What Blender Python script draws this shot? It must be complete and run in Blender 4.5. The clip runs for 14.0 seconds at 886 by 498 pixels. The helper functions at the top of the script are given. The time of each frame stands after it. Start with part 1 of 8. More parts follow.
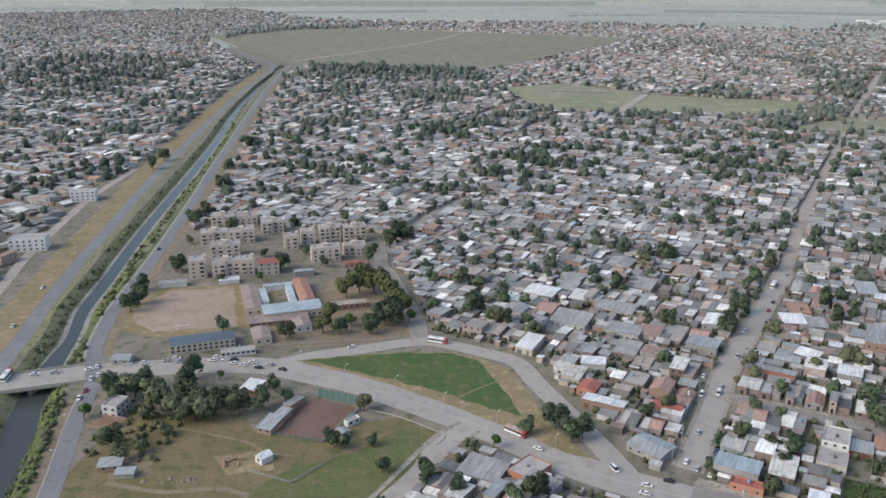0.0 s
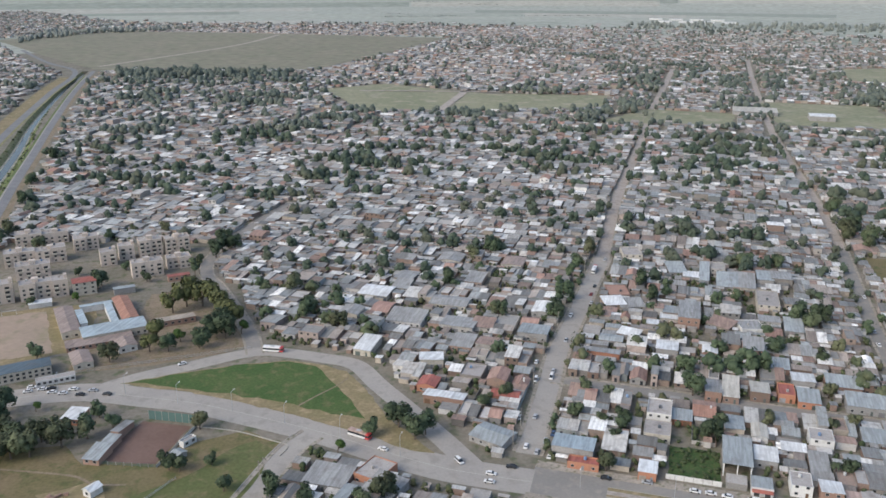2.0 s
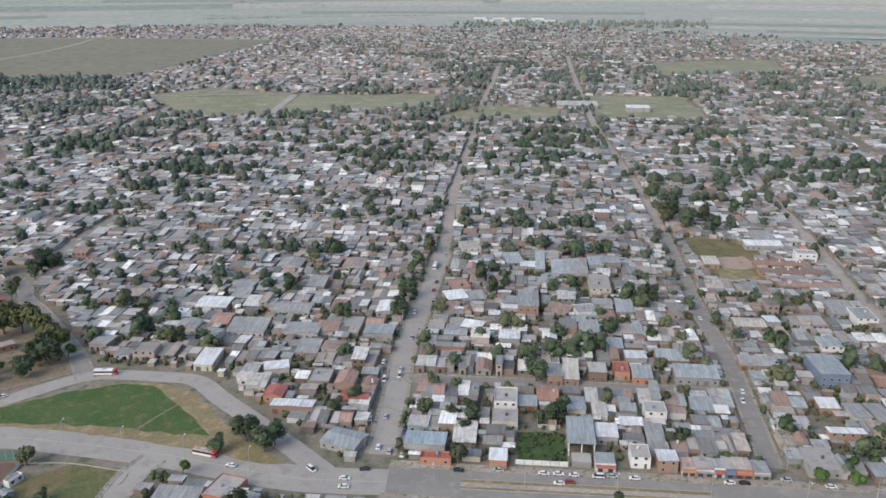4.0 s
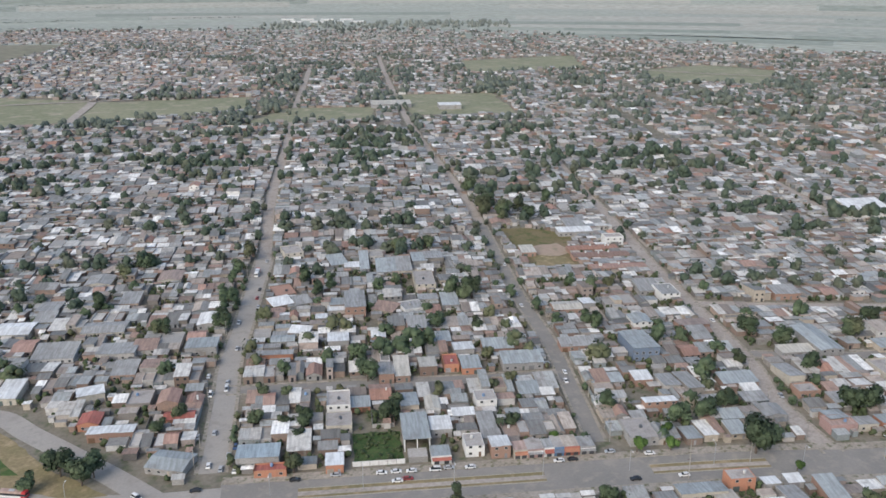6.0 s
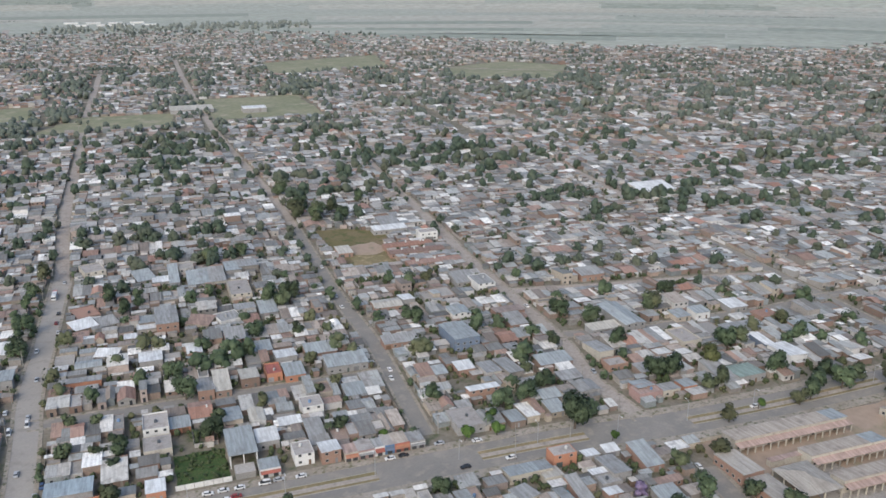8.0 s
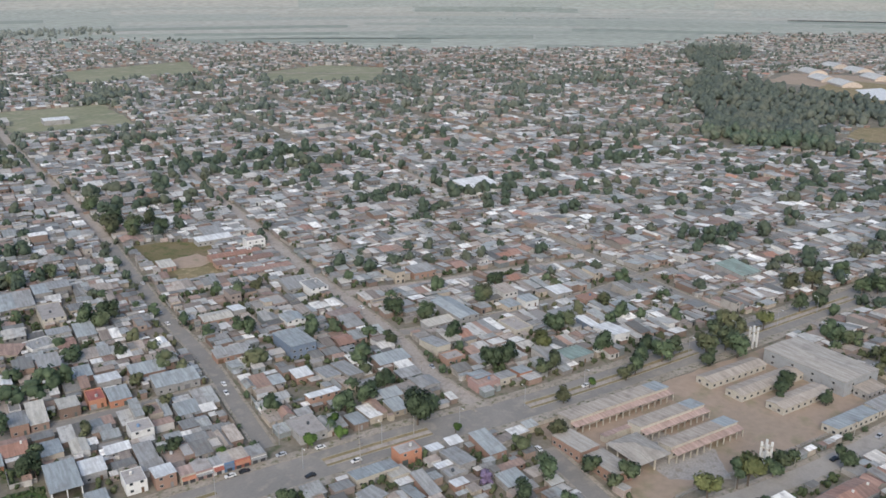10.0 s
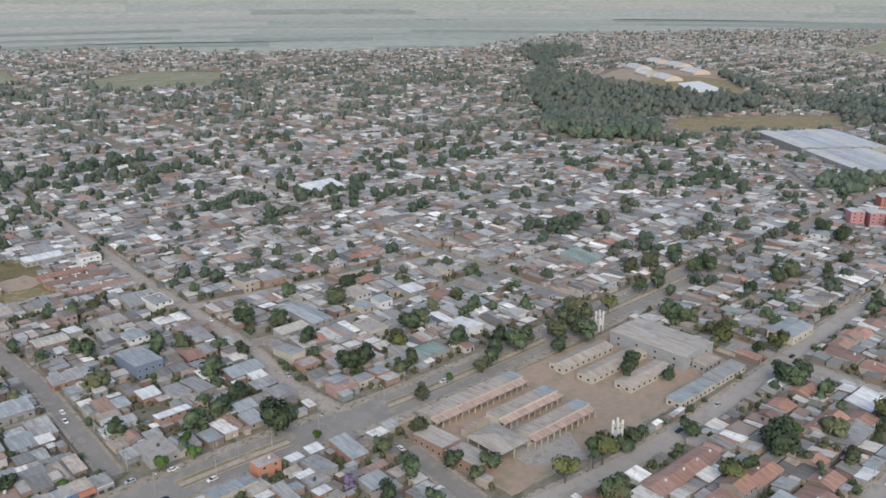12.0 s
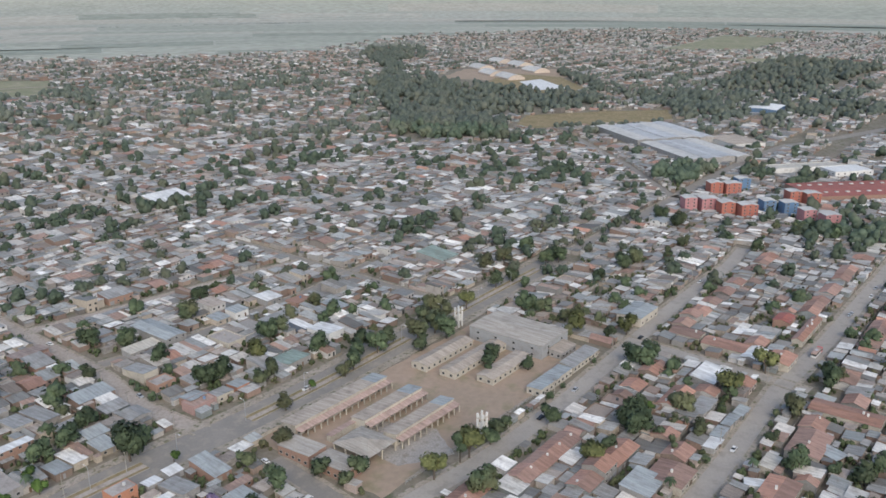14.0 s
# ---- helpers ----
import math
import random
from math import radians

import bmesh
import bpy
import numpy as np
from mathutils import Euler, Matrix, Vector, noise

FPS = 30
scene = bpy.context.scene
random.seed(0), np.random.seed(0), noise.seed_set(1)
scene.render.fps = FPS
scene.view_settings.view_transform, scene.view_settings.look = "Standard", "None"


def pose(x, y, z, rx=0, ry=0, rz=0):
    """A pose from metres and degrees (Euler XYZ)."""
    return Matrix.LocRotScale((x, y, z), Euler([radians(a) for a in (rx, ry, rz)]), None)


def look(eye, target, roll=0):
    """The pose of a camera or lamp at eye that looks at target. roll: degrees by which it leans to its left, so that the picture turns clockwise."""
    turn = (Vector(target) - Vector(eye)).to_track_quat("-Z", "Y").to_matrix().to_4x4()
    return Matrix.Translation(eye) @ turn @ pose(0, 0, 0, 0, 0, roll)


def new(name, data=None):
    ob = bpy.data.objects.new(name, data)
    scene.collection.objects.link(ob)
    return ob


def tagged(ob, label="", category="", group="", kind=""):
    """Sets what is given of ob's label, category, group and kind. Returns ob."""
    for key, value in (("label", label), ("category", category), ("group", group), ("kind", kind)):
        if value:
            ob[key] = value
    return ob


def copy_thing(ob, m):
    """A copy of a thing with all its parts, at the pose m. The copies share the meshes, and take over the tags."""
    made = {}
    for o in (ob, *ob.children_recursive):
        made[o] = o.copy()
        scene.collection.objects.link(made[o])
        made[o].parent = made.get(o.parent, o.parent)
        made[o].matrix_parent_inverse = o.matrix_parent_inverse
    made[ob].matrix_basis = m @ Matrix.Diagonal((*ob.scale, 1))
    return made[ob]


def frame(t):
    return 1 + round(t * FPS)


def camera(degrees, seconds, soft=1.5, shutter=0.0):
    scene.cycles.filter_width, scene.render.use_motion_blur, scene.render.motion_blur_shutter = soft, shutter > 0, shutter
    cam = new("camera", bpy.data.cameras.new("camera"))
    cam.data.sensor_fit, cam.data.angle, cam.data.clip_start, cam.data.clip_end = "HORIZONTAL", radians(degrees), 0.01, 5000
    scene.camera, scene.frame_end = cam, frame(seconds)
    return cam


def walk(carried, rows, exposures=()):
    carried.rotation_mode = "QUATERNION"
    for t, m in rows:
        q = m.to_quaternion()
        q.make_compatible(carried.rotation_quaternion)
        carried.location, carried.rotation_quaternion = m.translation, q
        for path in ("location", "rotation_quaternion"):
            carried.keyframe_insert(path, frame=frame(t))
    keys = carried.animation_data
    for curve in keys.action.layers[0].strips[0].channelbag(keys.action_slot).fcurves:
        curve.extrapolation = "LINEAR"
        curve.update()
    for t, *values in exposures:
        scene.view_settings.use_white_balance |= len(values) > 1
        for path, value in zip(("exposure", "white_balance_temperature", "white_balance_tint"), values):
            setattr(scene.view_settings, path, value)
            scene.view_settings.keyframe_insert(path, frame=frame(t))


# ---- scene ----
cam = camera(55.0, 14.0, soft=1.6)
ROWS = [
    (0.0, 0.00, 0.00, 186.00, -0.00, -18.51, -0.27),
    (0.5, -0.51, 0.45, 185.93, -3.95, -18.51, -0.13),
    (1.0, -0.62, 1.08, 185.89, -6.84, -18.51, -0.07),
    (1.5, -0.97, 1.42, 185.57, -9.31, -18.47, 0.00),
    (2.0, -0.99, 1.71, 185.54, -12.05, -18.46, 0.02),
    (4.5, 0.96, 3.29, 184.55, -26.18, -18.37, -0.04),
    (5.0, 1.43, 3.53, 184.11, -29.29, -18.32, -0.03),
    (5.5, 1.70, 4.56, 183.87, -32.49, -18.34, 0.06),
    (6.0, 1.93, 4.84, 183.84, -35.65, -18.35, 0.09),
    (6.5, 2.34, 5.35, 183.56, -38.87, -18.34, 0.10),
    (7.0, 2.97, 5.82, 183.30, -42.04, -18.34, 0.09),
    (7.5, 3.41, 6.04, 183.06, -45.27, -18.32, 0.09),
    (8.0, 3.72, 6.22, 183.00, -48.56, -18.30, 0.08),
    (8.5, 3.73, 6.68, 182.63, -51.93, -18.25, 0.09),
    (11.0, 7.36, 8.95, 178.92, -65.71, -17.86, 0.09),
    (11.5, 7.99, 8.79, 178.63, -68.34, -17.84, 0.03),
    (12.0, 8.45, 8.71, 178.57, -70.98, -17.83, -0.02),
    (12.5, 9.01, 8.79, 178.17, -73.42, -17.79, -0.03),
    (13.0, 9.33, 8.78, 178.07, -75.87, -17.77, -0.07),
    (13.5, 9.42, 9.08, 178.07, -78.57, -17.74, -0.05),
    (14.0, 10.19, 9.12, 177.30, -81.11, -17.67, -0.13),
]
walk(cam, [(t, pose(x, y, z, 0, 0, yaw) @ pose(0, 0, 0, 90 + pitch, 0, 0) @ pose(0, 0, 0, 0, 0, roll)) for t, x, y, z, yaw, pitch, roll in ROWS],
     exposures=[(0.0, 0.70), (14.0, 0.58)])

# ---- light: a bright overcast evening sky ----
SUN_EL, SUN_AZ = 38.0, 250.0
world = bpy.data.worlds.new("overcast_sky")
scene.world = world
world.use_nodes = True
wn = world.node_tree.nodes
sky = wn.new("ShaderNodeTexSky")
sky.sky_type = "NISHITA"
sky.sun_disc = False
sky.sun_elevation, sky.sun_rotation = radians(SUN_EL), radians(SUN_AZ)
sky.air_density, sky.dust_density, sky.ozone_density = 1.0, 2.3, 1.0
wn["Background"].inputs[1].default_value = 0.15
world.node_tree.links.new(sky.outputs[0], wn["Background"].inputs[0])
sun_data = bpy.data.lights.new("sun", "SUN")
sun_data.energy, sun_data.angle, sun_data.color = 0.75, radians(40), (0.985, 0.99, 0.955)
sun = new("sun", sun_data)
sun.matrix_world = look((0, 0, 300), (-100 * math.sin(radians(SUN_AZ)), -100 * math.cos(radians(SUN_AZ)), 300 - 100 * math.tan(radians(SUN_EL))))

# ---- materials ----
def nodes_of(name, rough=0.8, metal=0.0, spec=0.3):
    m = bpy.data.materials.new(name)
    m.use_nodes = True
    nt = m.node_tree
    b = nt.nodes["Principled BSDF"]
    b.inputs["Roughness"].default_value = rough
    b.inputs["Metallic"].default_value = metal
    b.inputs["Specular IOR Level"].default_value = spec
    return m, nt, b


def place(nt):
    """World position as texture coordinates."""
    g = nt.nodes.new("ShaderNodeNewGeometry")
    return g.outputs["Position"], g.outputs["Random Per Island"]


def noise_fac(nt, vec, scale, detail=4.0, lo=0.35, hi=0.65):
    n = nt.nodes.new("ShaderNodeTexNoise")
    n.inputs["Scale"].default_value, n.inputs["Detail"].default_value = scale, detail
    nt.links.new(vec, n.inputs["Vector"])
    r = nt.nodes.new("ShaderNodeMapRange")
    r.inputs[1].default_value, r.inputs[2].default_value = lo, hi
    nt.links.new(n.outputs[0], r.inputs[0])
    return r.outputs[0]


def blend(nt, fac, a, b, kind="MIX"):
    m = nt.nodes.new("ShaderNodeMix")
    m.data_type, m.blend_type = "RGBA", kind
    for k, v in ((0, fac), (6, a), (7, b)):
        if hasattr(v, "is_linked"):
            nt.links.new(v, m.inputs[k])
        elif isinstance(v, (int, float)):
            m.inputs[k].default_value = v
        else:
            m.inputs[k].default_value = (*v, 1)
    return m.outputs[2]


def bump(nt, b, height, strength, distance):
    n = nt.nodes.new("ShaderNodeBump")
    n.inputs["Strength"].default_value, n.inputs["Distance"].default_value = strength, distance
    nt.links.new(height, n.inputs["Height"])
    nt.links.new(n.outputs[0], b.inputs["Normal"])


def surface(name, base, second, patch=0.05, grain=0.6, third=None, rough=0.9, amount=0.8, relief=0.04, spec=0.2):
    """Ground-like surface: two colours in patches, a third in stains, fine grain."""
    m, nt, b = nodes_of(name, rough, 0.0, spec)
    p, _ = place(nt)
    c = blend(nt, noise_fac(nt, p, patch, 6), base, second)
    if third:
        c = blend(nt, noise_fac(nt, p, patch * 3.7, 5, 0.52, 0.68), c, third)
    f = noise_fac(nt, p, grain, 5, 0.3, 0.7)
    c = blend(nt, amount * 0.5, c, blend(nt, f, (0.55, 0.55, 0.55), (1.35, 1.35, 1.35)), "MULTIPLY")
    nt.links.new(c, b.inputs["Base Color"])
    bump(nt, b, f, 0.5, relief)
    return m


def palette(name, colours, rough=0.75, metal=0.0, wear=0.5, stain=(0.16, 0.13, 0.11), patch=0.35, rib=0.0, spread=0.12, spec=0.3):
    """A material whose colour differs from piece to piece, with dirt, streaks and, where asked, ribs."""
    m, nt, b = nodes_of(name, rough, metal, spec)
    p, island = place(nt)
    info = nt.nodes.new("ShaderNodeObjectInfo")
    add = nt.nodes.new("ShaderNodeMath")
    add.operation = "ADD"
    nt.links.new(island, add.inputs[0])
    nt.links.new(info.outputs["Random"], add.inputs[1])
    fr = nt.nodes.new("ShaderNodeMath")
    fr.operation = "FRACT"
    nt.links.new(add.outputs[0], fr.inputs[0])
    ramp = nt.nodes.new("ShaderNodeValToRGB")
    ramp.color_ramp.interpolation = "CONSTANT"
    e = ramp.color_ramp.elements
    while len(e) < len(colours):
        e.new(0.5)
    for i, c in enumerate(colours):
        e[i].position, e[i].color = i / len(colours), (*c, 1)
    nt.links.new(fr.outputs[0], ramp.inputs[0])
    wn_ = nt.nodes.new("ShaderNodeTexWhiteNoise")
    wn_.noise_dimensions = "1D"
    nt.links.new(add.outputs[0], wn_.inputs["W"])
    hsv = nt.nodes.new("ShaderNodeHueSaturation")
    mr = nt.nodes.new("ShaderNodeMapRange")
    mr.inputs[3].default_value, mr.inputs[4].default_value = 1 - spread * 2, 1 + spread * 2
    nt.links.new(wn_.outputs["Value"], mr.inputs[0])
    nt.links.new(mr.outputs[0], hsv.inputs["Value"])
    nt.links.new(ramp.outputs[0], hsv.inputs["Color"])
    c = hsv.outputs[0]
    c = blend(nt, wear * 0.5, c, blend(nt, noise_fac(nt, p, patch * 6, 4, 0.3, 0.7), (0.5, 0.5, 0.5), (1.3, 1.3, 1.3)), "MULTIPLY")
    s = nt.nodes.new("ShaderNodeMath")
    s.operation = "MULTIPLY"
    s.inputs[1].default_value = wear
    nt.links.new(noise_fac(nt, p, patch, 6, 0.52, 0.75), s.inputs[0])
    c = blend(nt, s.outputs[0], c, stain)
    nt.links.new(c, b.inputs["Base Color"])
    if rib:
        # sheets laid side by side, each weathered a little differently
        mp = nt.nodes.new("ShaderNodeMapping")
        mp.vector_type = "TEXTURE"
        mp.inputs["Rotation"].default_value = (0, 0, radians(-28.5))
        mp.inputs["Scale"].default_value = (1.0, 9.0, 3.0)
        nt.links.new(p, mp.inputs["Vector"])
        c = blend(nt, 0.5, c, blend(nt, noise_fac(nt, mp.outputs[0], 0.9, 2, 0.36, 0.64), (0.66, 0.65, 0.63), (1.26, 1.27, 1.27)), "MULTIPLY")
        nt.links.new(c, b.inputs["Base Color"])
        tc = nt.nodes.new("ShaderNodeTexCoord")
        w = nt.nodes.new("ShaderNodeTexWave")
        w.inputs["Scale"].default_value, w.inputs["Distortion"].default_value = rib, 0.0
        nt.links.new(tc.outputs["Object"], w.inputs["Vector"])
        bump(nt, b, w.outputs["Fac"], 0.6, 0.06)
    else:
        bump(nt, b, noise_fac(nt, p, 3.0, 4), 0.3, 0.03)
    return m


def plain(name, colour, rough=0.6, metal=0.0, spec=0.4, dirt=0.25, scale=1.5):
    m, nt, b = nodes_of(name, rough, metal, spec)
    p, _ = place(nt)
    f = noise_fac(nt, p, scale, 5, 0.35, 0.75)
    s = nt.nodes.new("ShaderNodeMath")
    s.operation = "MULTIPLY"
    s.inputs[1].default_value = dirt
    nt.links.new(f, s.inputs[0])
    c = blend(nt, s.outputs[0], colour, tuple(0.35 * x + 0.04 for x in colour))
    nt.links.new(c, b.inputs["Base Color"])
    return m


def leaves(name, dark, light, dry=None):
    m, nt, b = nodes_of(name, 0.7, 0.0, 0.2)
    p, island = place(nt)
    info = nt.nodes.new("ShaderNodeObjectInfo")
    c = blend(nt, island, dark, light)
    c = blend(nt, noise_fac(nt, p, 0.25, 3, 0.35, 0.65), c, tuple(x * 0.75 for x in dark))
    if dry:
        f = nt.nodes.new("ShaderNodeMath")
        f.operation = "MULTIPLY"
        f.inputs[1].default_value = 0.6
        nt.links.new(noise_fac(nt, p, 0.02, 3, 0.5, 0.62), f.inputs[0])
        c = blend(nt, f.outputs[0], c, dry)
    h = nt.nodes.new("ShaderNodeHueSaturation")
    mr = nt.nodes.new("ShaderNodeMapRange")
    mr.inputs[3].default_value, mr.inputs[4].default_value = 0.7, 1.35
    nt.links.new(info.outputs["Random"], mr.inputs[0])
    nt.links.new(mr.outputs[0], h.inputs["Value"])
    nt.links.new(c, h.inputs["Color"])
    nt.links.new(h.outputs[0], b.inputs["Base Color"])
    return m


EARTH = surface("dry_earth", (0.235, 0.204, 0.160), (0.172, 0.154, 0.116), 0.045, 0.5, (0.105, 0.115, 0.064))
# far land: its pale grey-green base stands in for haze
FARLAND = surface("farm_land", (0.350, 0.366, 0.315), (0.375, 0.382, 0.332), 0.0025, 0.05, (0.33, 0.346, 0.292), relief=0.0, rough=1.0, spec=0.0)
FIELD = surface("pale_field", (0.26, 0.25, 0.16), (0.21, 0.215, 0.13), 0.012, 0.15, (0.32, 0.29, 0.21))
OLIVE = surface("olive_pasture", (0.205, 0.193, 0.135), (0.228, 0.207, 0.150), 0.006, 0.05, (0.185, 0.186, 0.122))
# far crops, washed out in colour to imitate haze
CROP_A = surface("hazed_green_crop", (0.325, 0.345, 0.292), (0.345, 0.360, 0.306), 0.004, 0.03, (0.33, 0.34, 0.285), relief=0.0, rough=1.0, spec=0.0)
CROP_B = surface("hazed_dark_crop", (0.272, 0.298, 0.252), (0.295, 0.316, 0.268), 0.004, 0.03, (0.28, 0.295, 0.245), relief=0.0, rough=1.0, spec=0.0)
CROP_C = surface("hazed_straw_crop", (0.415, 0.402, 0.345), (0.392, 0.385, 0.33), 0.004, 0.03, (0.43, 0.41, 0.35), relief=0.0, rough=1.0, spec=0.0)
CROP_D = surface("hazed_pasture", (0.362, 0.378, 0.320), (0.378, 0.385, 0.33), 0.004, 0.03, (0.35, 0.36, 0.30), relief=0.0, rough=1.0, spec=0.0)
PALE = surface("hazed_stubble", (0.42, 0.40, 0.34), (0.39, 0.38, 0.32), 0.004, 0.05, (0.36, 0.36, 0.30), relief=0.0, rough=1.0, spec=0.0)
GRASS = surface("green_grass", (0.060, 0.104, 0.031), (0.084, 0.118, 0.040), 0.05, 0.8, (0.128, 0.130, 0.058))
WEEDS = surface("rank_weeds", (0.042, 0.078, 0.026), (0.068, 0.105, 0.036), 0.2, 1.2, (0.095, 0.100, 0.043), relief=0.3)
MEADOW = surface("worn_meadow", (0.147, 0.128, 0.058), (0.200, 0.155, 0.088), 0.04, 0.7, (0.100, 0.110, 0.043))
MEADOW_GREEN = surface("greener_meadow", (0.102, 0.122, 0.046), (0.132, 0.132, 0.056), 0.05, 0.7, (0.165, 0.145, 0.072))
DRYGRASS = surface("dry_grass", (0.263, 0.205, 0.116), (0.200, 0.170, 0.086), 0.05, 0.7, (0.336, 0.260, 0.155))
ASPHALT = surface("dusty_asphalt", (0.228, 0.212, 0.188), (0.264, 0.242, 0.212), 0.05, 0.9, (0.305, 0.272, 0.228), amount=0.28, relief=0.005)
ROADBED = surface("worn_concrete_road", (0.322, 0.295, 0.260), (0.362, 0.330, 0.286), 0.05, 0.9, (0.29, 0.265, 0.23), amount=0.3, relief=0.005)
ASPHALT_DARK = surface("canal_road_asphalt", (0.19, 0.19, 0.19), (0.225, 0.22, 0.215), 0.04, 0.9, (0.17, 0.17, 0.168), relief=0.01)
DIRTROAD = surface("dirt_road", (0.40, 0.35, 0.30), (0.34, 0.295, 0.25), 0.05, 0.7, (0.29, 0.25, 0.21), relief=0.03)
CONCRETE = surface("pavement_concrete", (0.36, 0.33, 0.295), (0.30, 0.28, 0.25), 0.1, 1.2, (0.25, 0.22, 0.18), relief=0.01)
PAVE = surface("patchy_footway", (0.365, 0.322, 0.268), (0.285, 0.247, 0.198), 0.12, 1.0, (0.15, 0.15, 0.088), relief=0.02)
KERB = surface("kerb_concrete", (0.39, 0.36, 0.30), (0.33, 0.305, 0.26), 0.3, 1.5, relief=0.01)
CLAY = surface("clay_court", (0.155, 0.098, 0.076), (0.188, 0.122, 0.097), 0.06, 0.6, amount=0.4)
PITCH = surface("earth_pitch", (0.365, 0.275, 0.205), (0.315, 0.245, 0.182), 0.03, 0.35, (0.26, 0.222, 0.145), amount=0.4, relief=0.01)
RIVERBED = surface("stony_bed", (0.36, 0.34, 0.30), (0.27, 0.255, 0.21), 0.15, 0.9, (0.14, 0.16, 0.08))
BANK = surface("grassy_bank", (0.105, 0.145, 0.047), (0.155, 0.17, 0.065), 0.07, 0.5, (0.07, 0.105, 0.036), relief=0.2)
DRYBANK = surface("dry_bank", (0.265, 0.225, 0.128), (0.20, 0.195, 0.09), 0.06, 0.5, (0.11, 0.135, 0.05), relief=0.15)
BROWN = surface("brown_earth", (0.263, 0.205, 0.142), (0.210, 0.165, 0.112), 0.08, 0.8, (0.158, 0.140, 0.073), relief=0.05)
WATER, nt_, b_ = nodes_of("murky_water", 0.22, 0.0, 0.35)
b_.inputs["Base Color"].default_value = (0.055, 0.06, 0.055, 1)
b_.inputs["IOR"].default_value = 1.33
METALS = [(0.385, 0.378, 0.358), (0.31, 0.315, 0.308), (0.275, 0.288, 0.285), (0.57, 0.555, 0.525), (0.20, 0.20, 0.192), (0.36, 0.312, 0.272), (0.265, 0.26, 0.25), (0.66, 0.645, 0.615),
          (0.27, 0.228, 0.198), (0.335, 0.348, 0.342), (0.165, 0.16, 0.15), (0.36, 0.352, 0.335), (0.80, 0.785, 0.755), (0.315, 0.215, 0.172), (0.53, 0.50, 0.46), (0.225, 0.225, 0.218)]
METALS = [(r, g * 0.985, b * 0.95) for r, g, b in METALS]
SHEET = palette("corrugated_sheet", METALS, 0.62, 0.0, 0.7, (0.18, 0.148, 0.125), 0.3, rib=0.4, spec=0.32)
SLAB = palette("concrete_roof_slab", [(0.33, 0.31, 0.28), (0.40, 0.37, 0.33), (0.26, 0.25, 0.23), (0.38, 0.32, 0.27), (0.29, 0.22, 0.18), (0.46, 0.44, 0.41)],
               0.9, 0.0, 0.6, (0.13, 0.12, 0.11), 0.2)
TILE = palette("clay_roof_tiles", [(0.36, 0.215, 0.165), (0.32, 0.205, 0.165), (0.40, 0.225, 0.165), (0.30, 0.20, 0.16)], 0.8, 0.0, 0.45, (0.17, 0.12, 0.10), 0.5, rib=1.0)
WALLS = palette("plaster_and_brick", [(0.34, 0.31, 0.275), (0.265, 0.185, 0.145), (0.41, 0.39, 0.36), (0.235, 0.17, 0.135), (0.26, 0.248, 0.23), (0.37, 0.32, 0.258),
                                      (0.30, 0.225, 0.178), (0.54, 0.52, 0.49), (0.215, 0.195, 0.175), (0.235, 0.255, 0.25), (0.35, 0.285, 0.25)],
                0.9, 0.0, 0.65, (0.15, 0.135, 0.12), 0.35, spread=0.14)
GLASS, nt_, b_ = nodes_of("window_glass", 0.12, 0.0, 0.5)
b_.inputs["Base Color"].default_value = (0.035, 0.04, 0.045, 1)
FRAME = plain("window_frame_paint", (0.42, 0.40, 0.37), 0.6)
DOORWOOD = palette("painted_doors", [(0.13, 0.08, 0.05), (0.25, 0.25, 0.25), (0.10, 0.12, 0.11), (0.34, 0.30, 0.25)], 0.6)
TANK = palette("water_tank_plastic", [(0.45, 0.44, 0.42), (0.08, 0.09, 0.10), (0.16, 0.24, 0.36), (0.34, 0.32, 0.30)], 0.5)
LEAF = leaves("tree_leaves", (0.055, 0.080, 0.044), (0.118, 0.155, 0.083), (0.13, 0.123, 0.066))
LEAF_LIGHT = leaves("light_leaves", (0.05, 0.09, 0.022), (0.11, 0.17, 0.045))
LEAF_DRY = leaves("olive_leaves", (0.09, 0.102, 0.040), (0.175, 0.182, 0.075))
LEAF_WEED = leaves("bank_weeds", (0.070, 0.094, 0.042), (0.118, 0.142, 0.066), (0.15, 0.135, 0.075))
# leaves for farther trees, paler and greyer by steps to imitate haze
LEAF_MID = leaves("lightly_hazed_leaves", (0.058, 0.082, 0.056), (0.092, 0.120, 0.080), (0.115, 0.115, 0.08))
LEAF_WIDE = leaves("hazed_leaves", (0.090, 0.110, 0.089), (0.125, 0.146, 0.117), (0.135, 0.14, 0.105))
HAZED_SCRUB = leaves("hazed_far_scrub", (0.22, 0.238, 0.205), (0.25, 0.265, 0.228))
LEAF_FAR = leaves("distant_hazed_leaves", (0.118, 0.138, 0.115), (0.155, 0.175, 0.145), (0.16, 0.165, 0.135))
BARK = plain("bark", (0.13, 0.10, 0.075), 0.9, dirt=0.6)
METAL_GREY = plain("galvanised_steel", (0.42, 0.43, 0.43), 0.45, 0.3)
WHITE = plain("white_paint", (0.72, 0.71, 0.68), 0.6)


def one(name, colour, **k):
    return palette(name, [colour, colour], spread=0.05, **k)


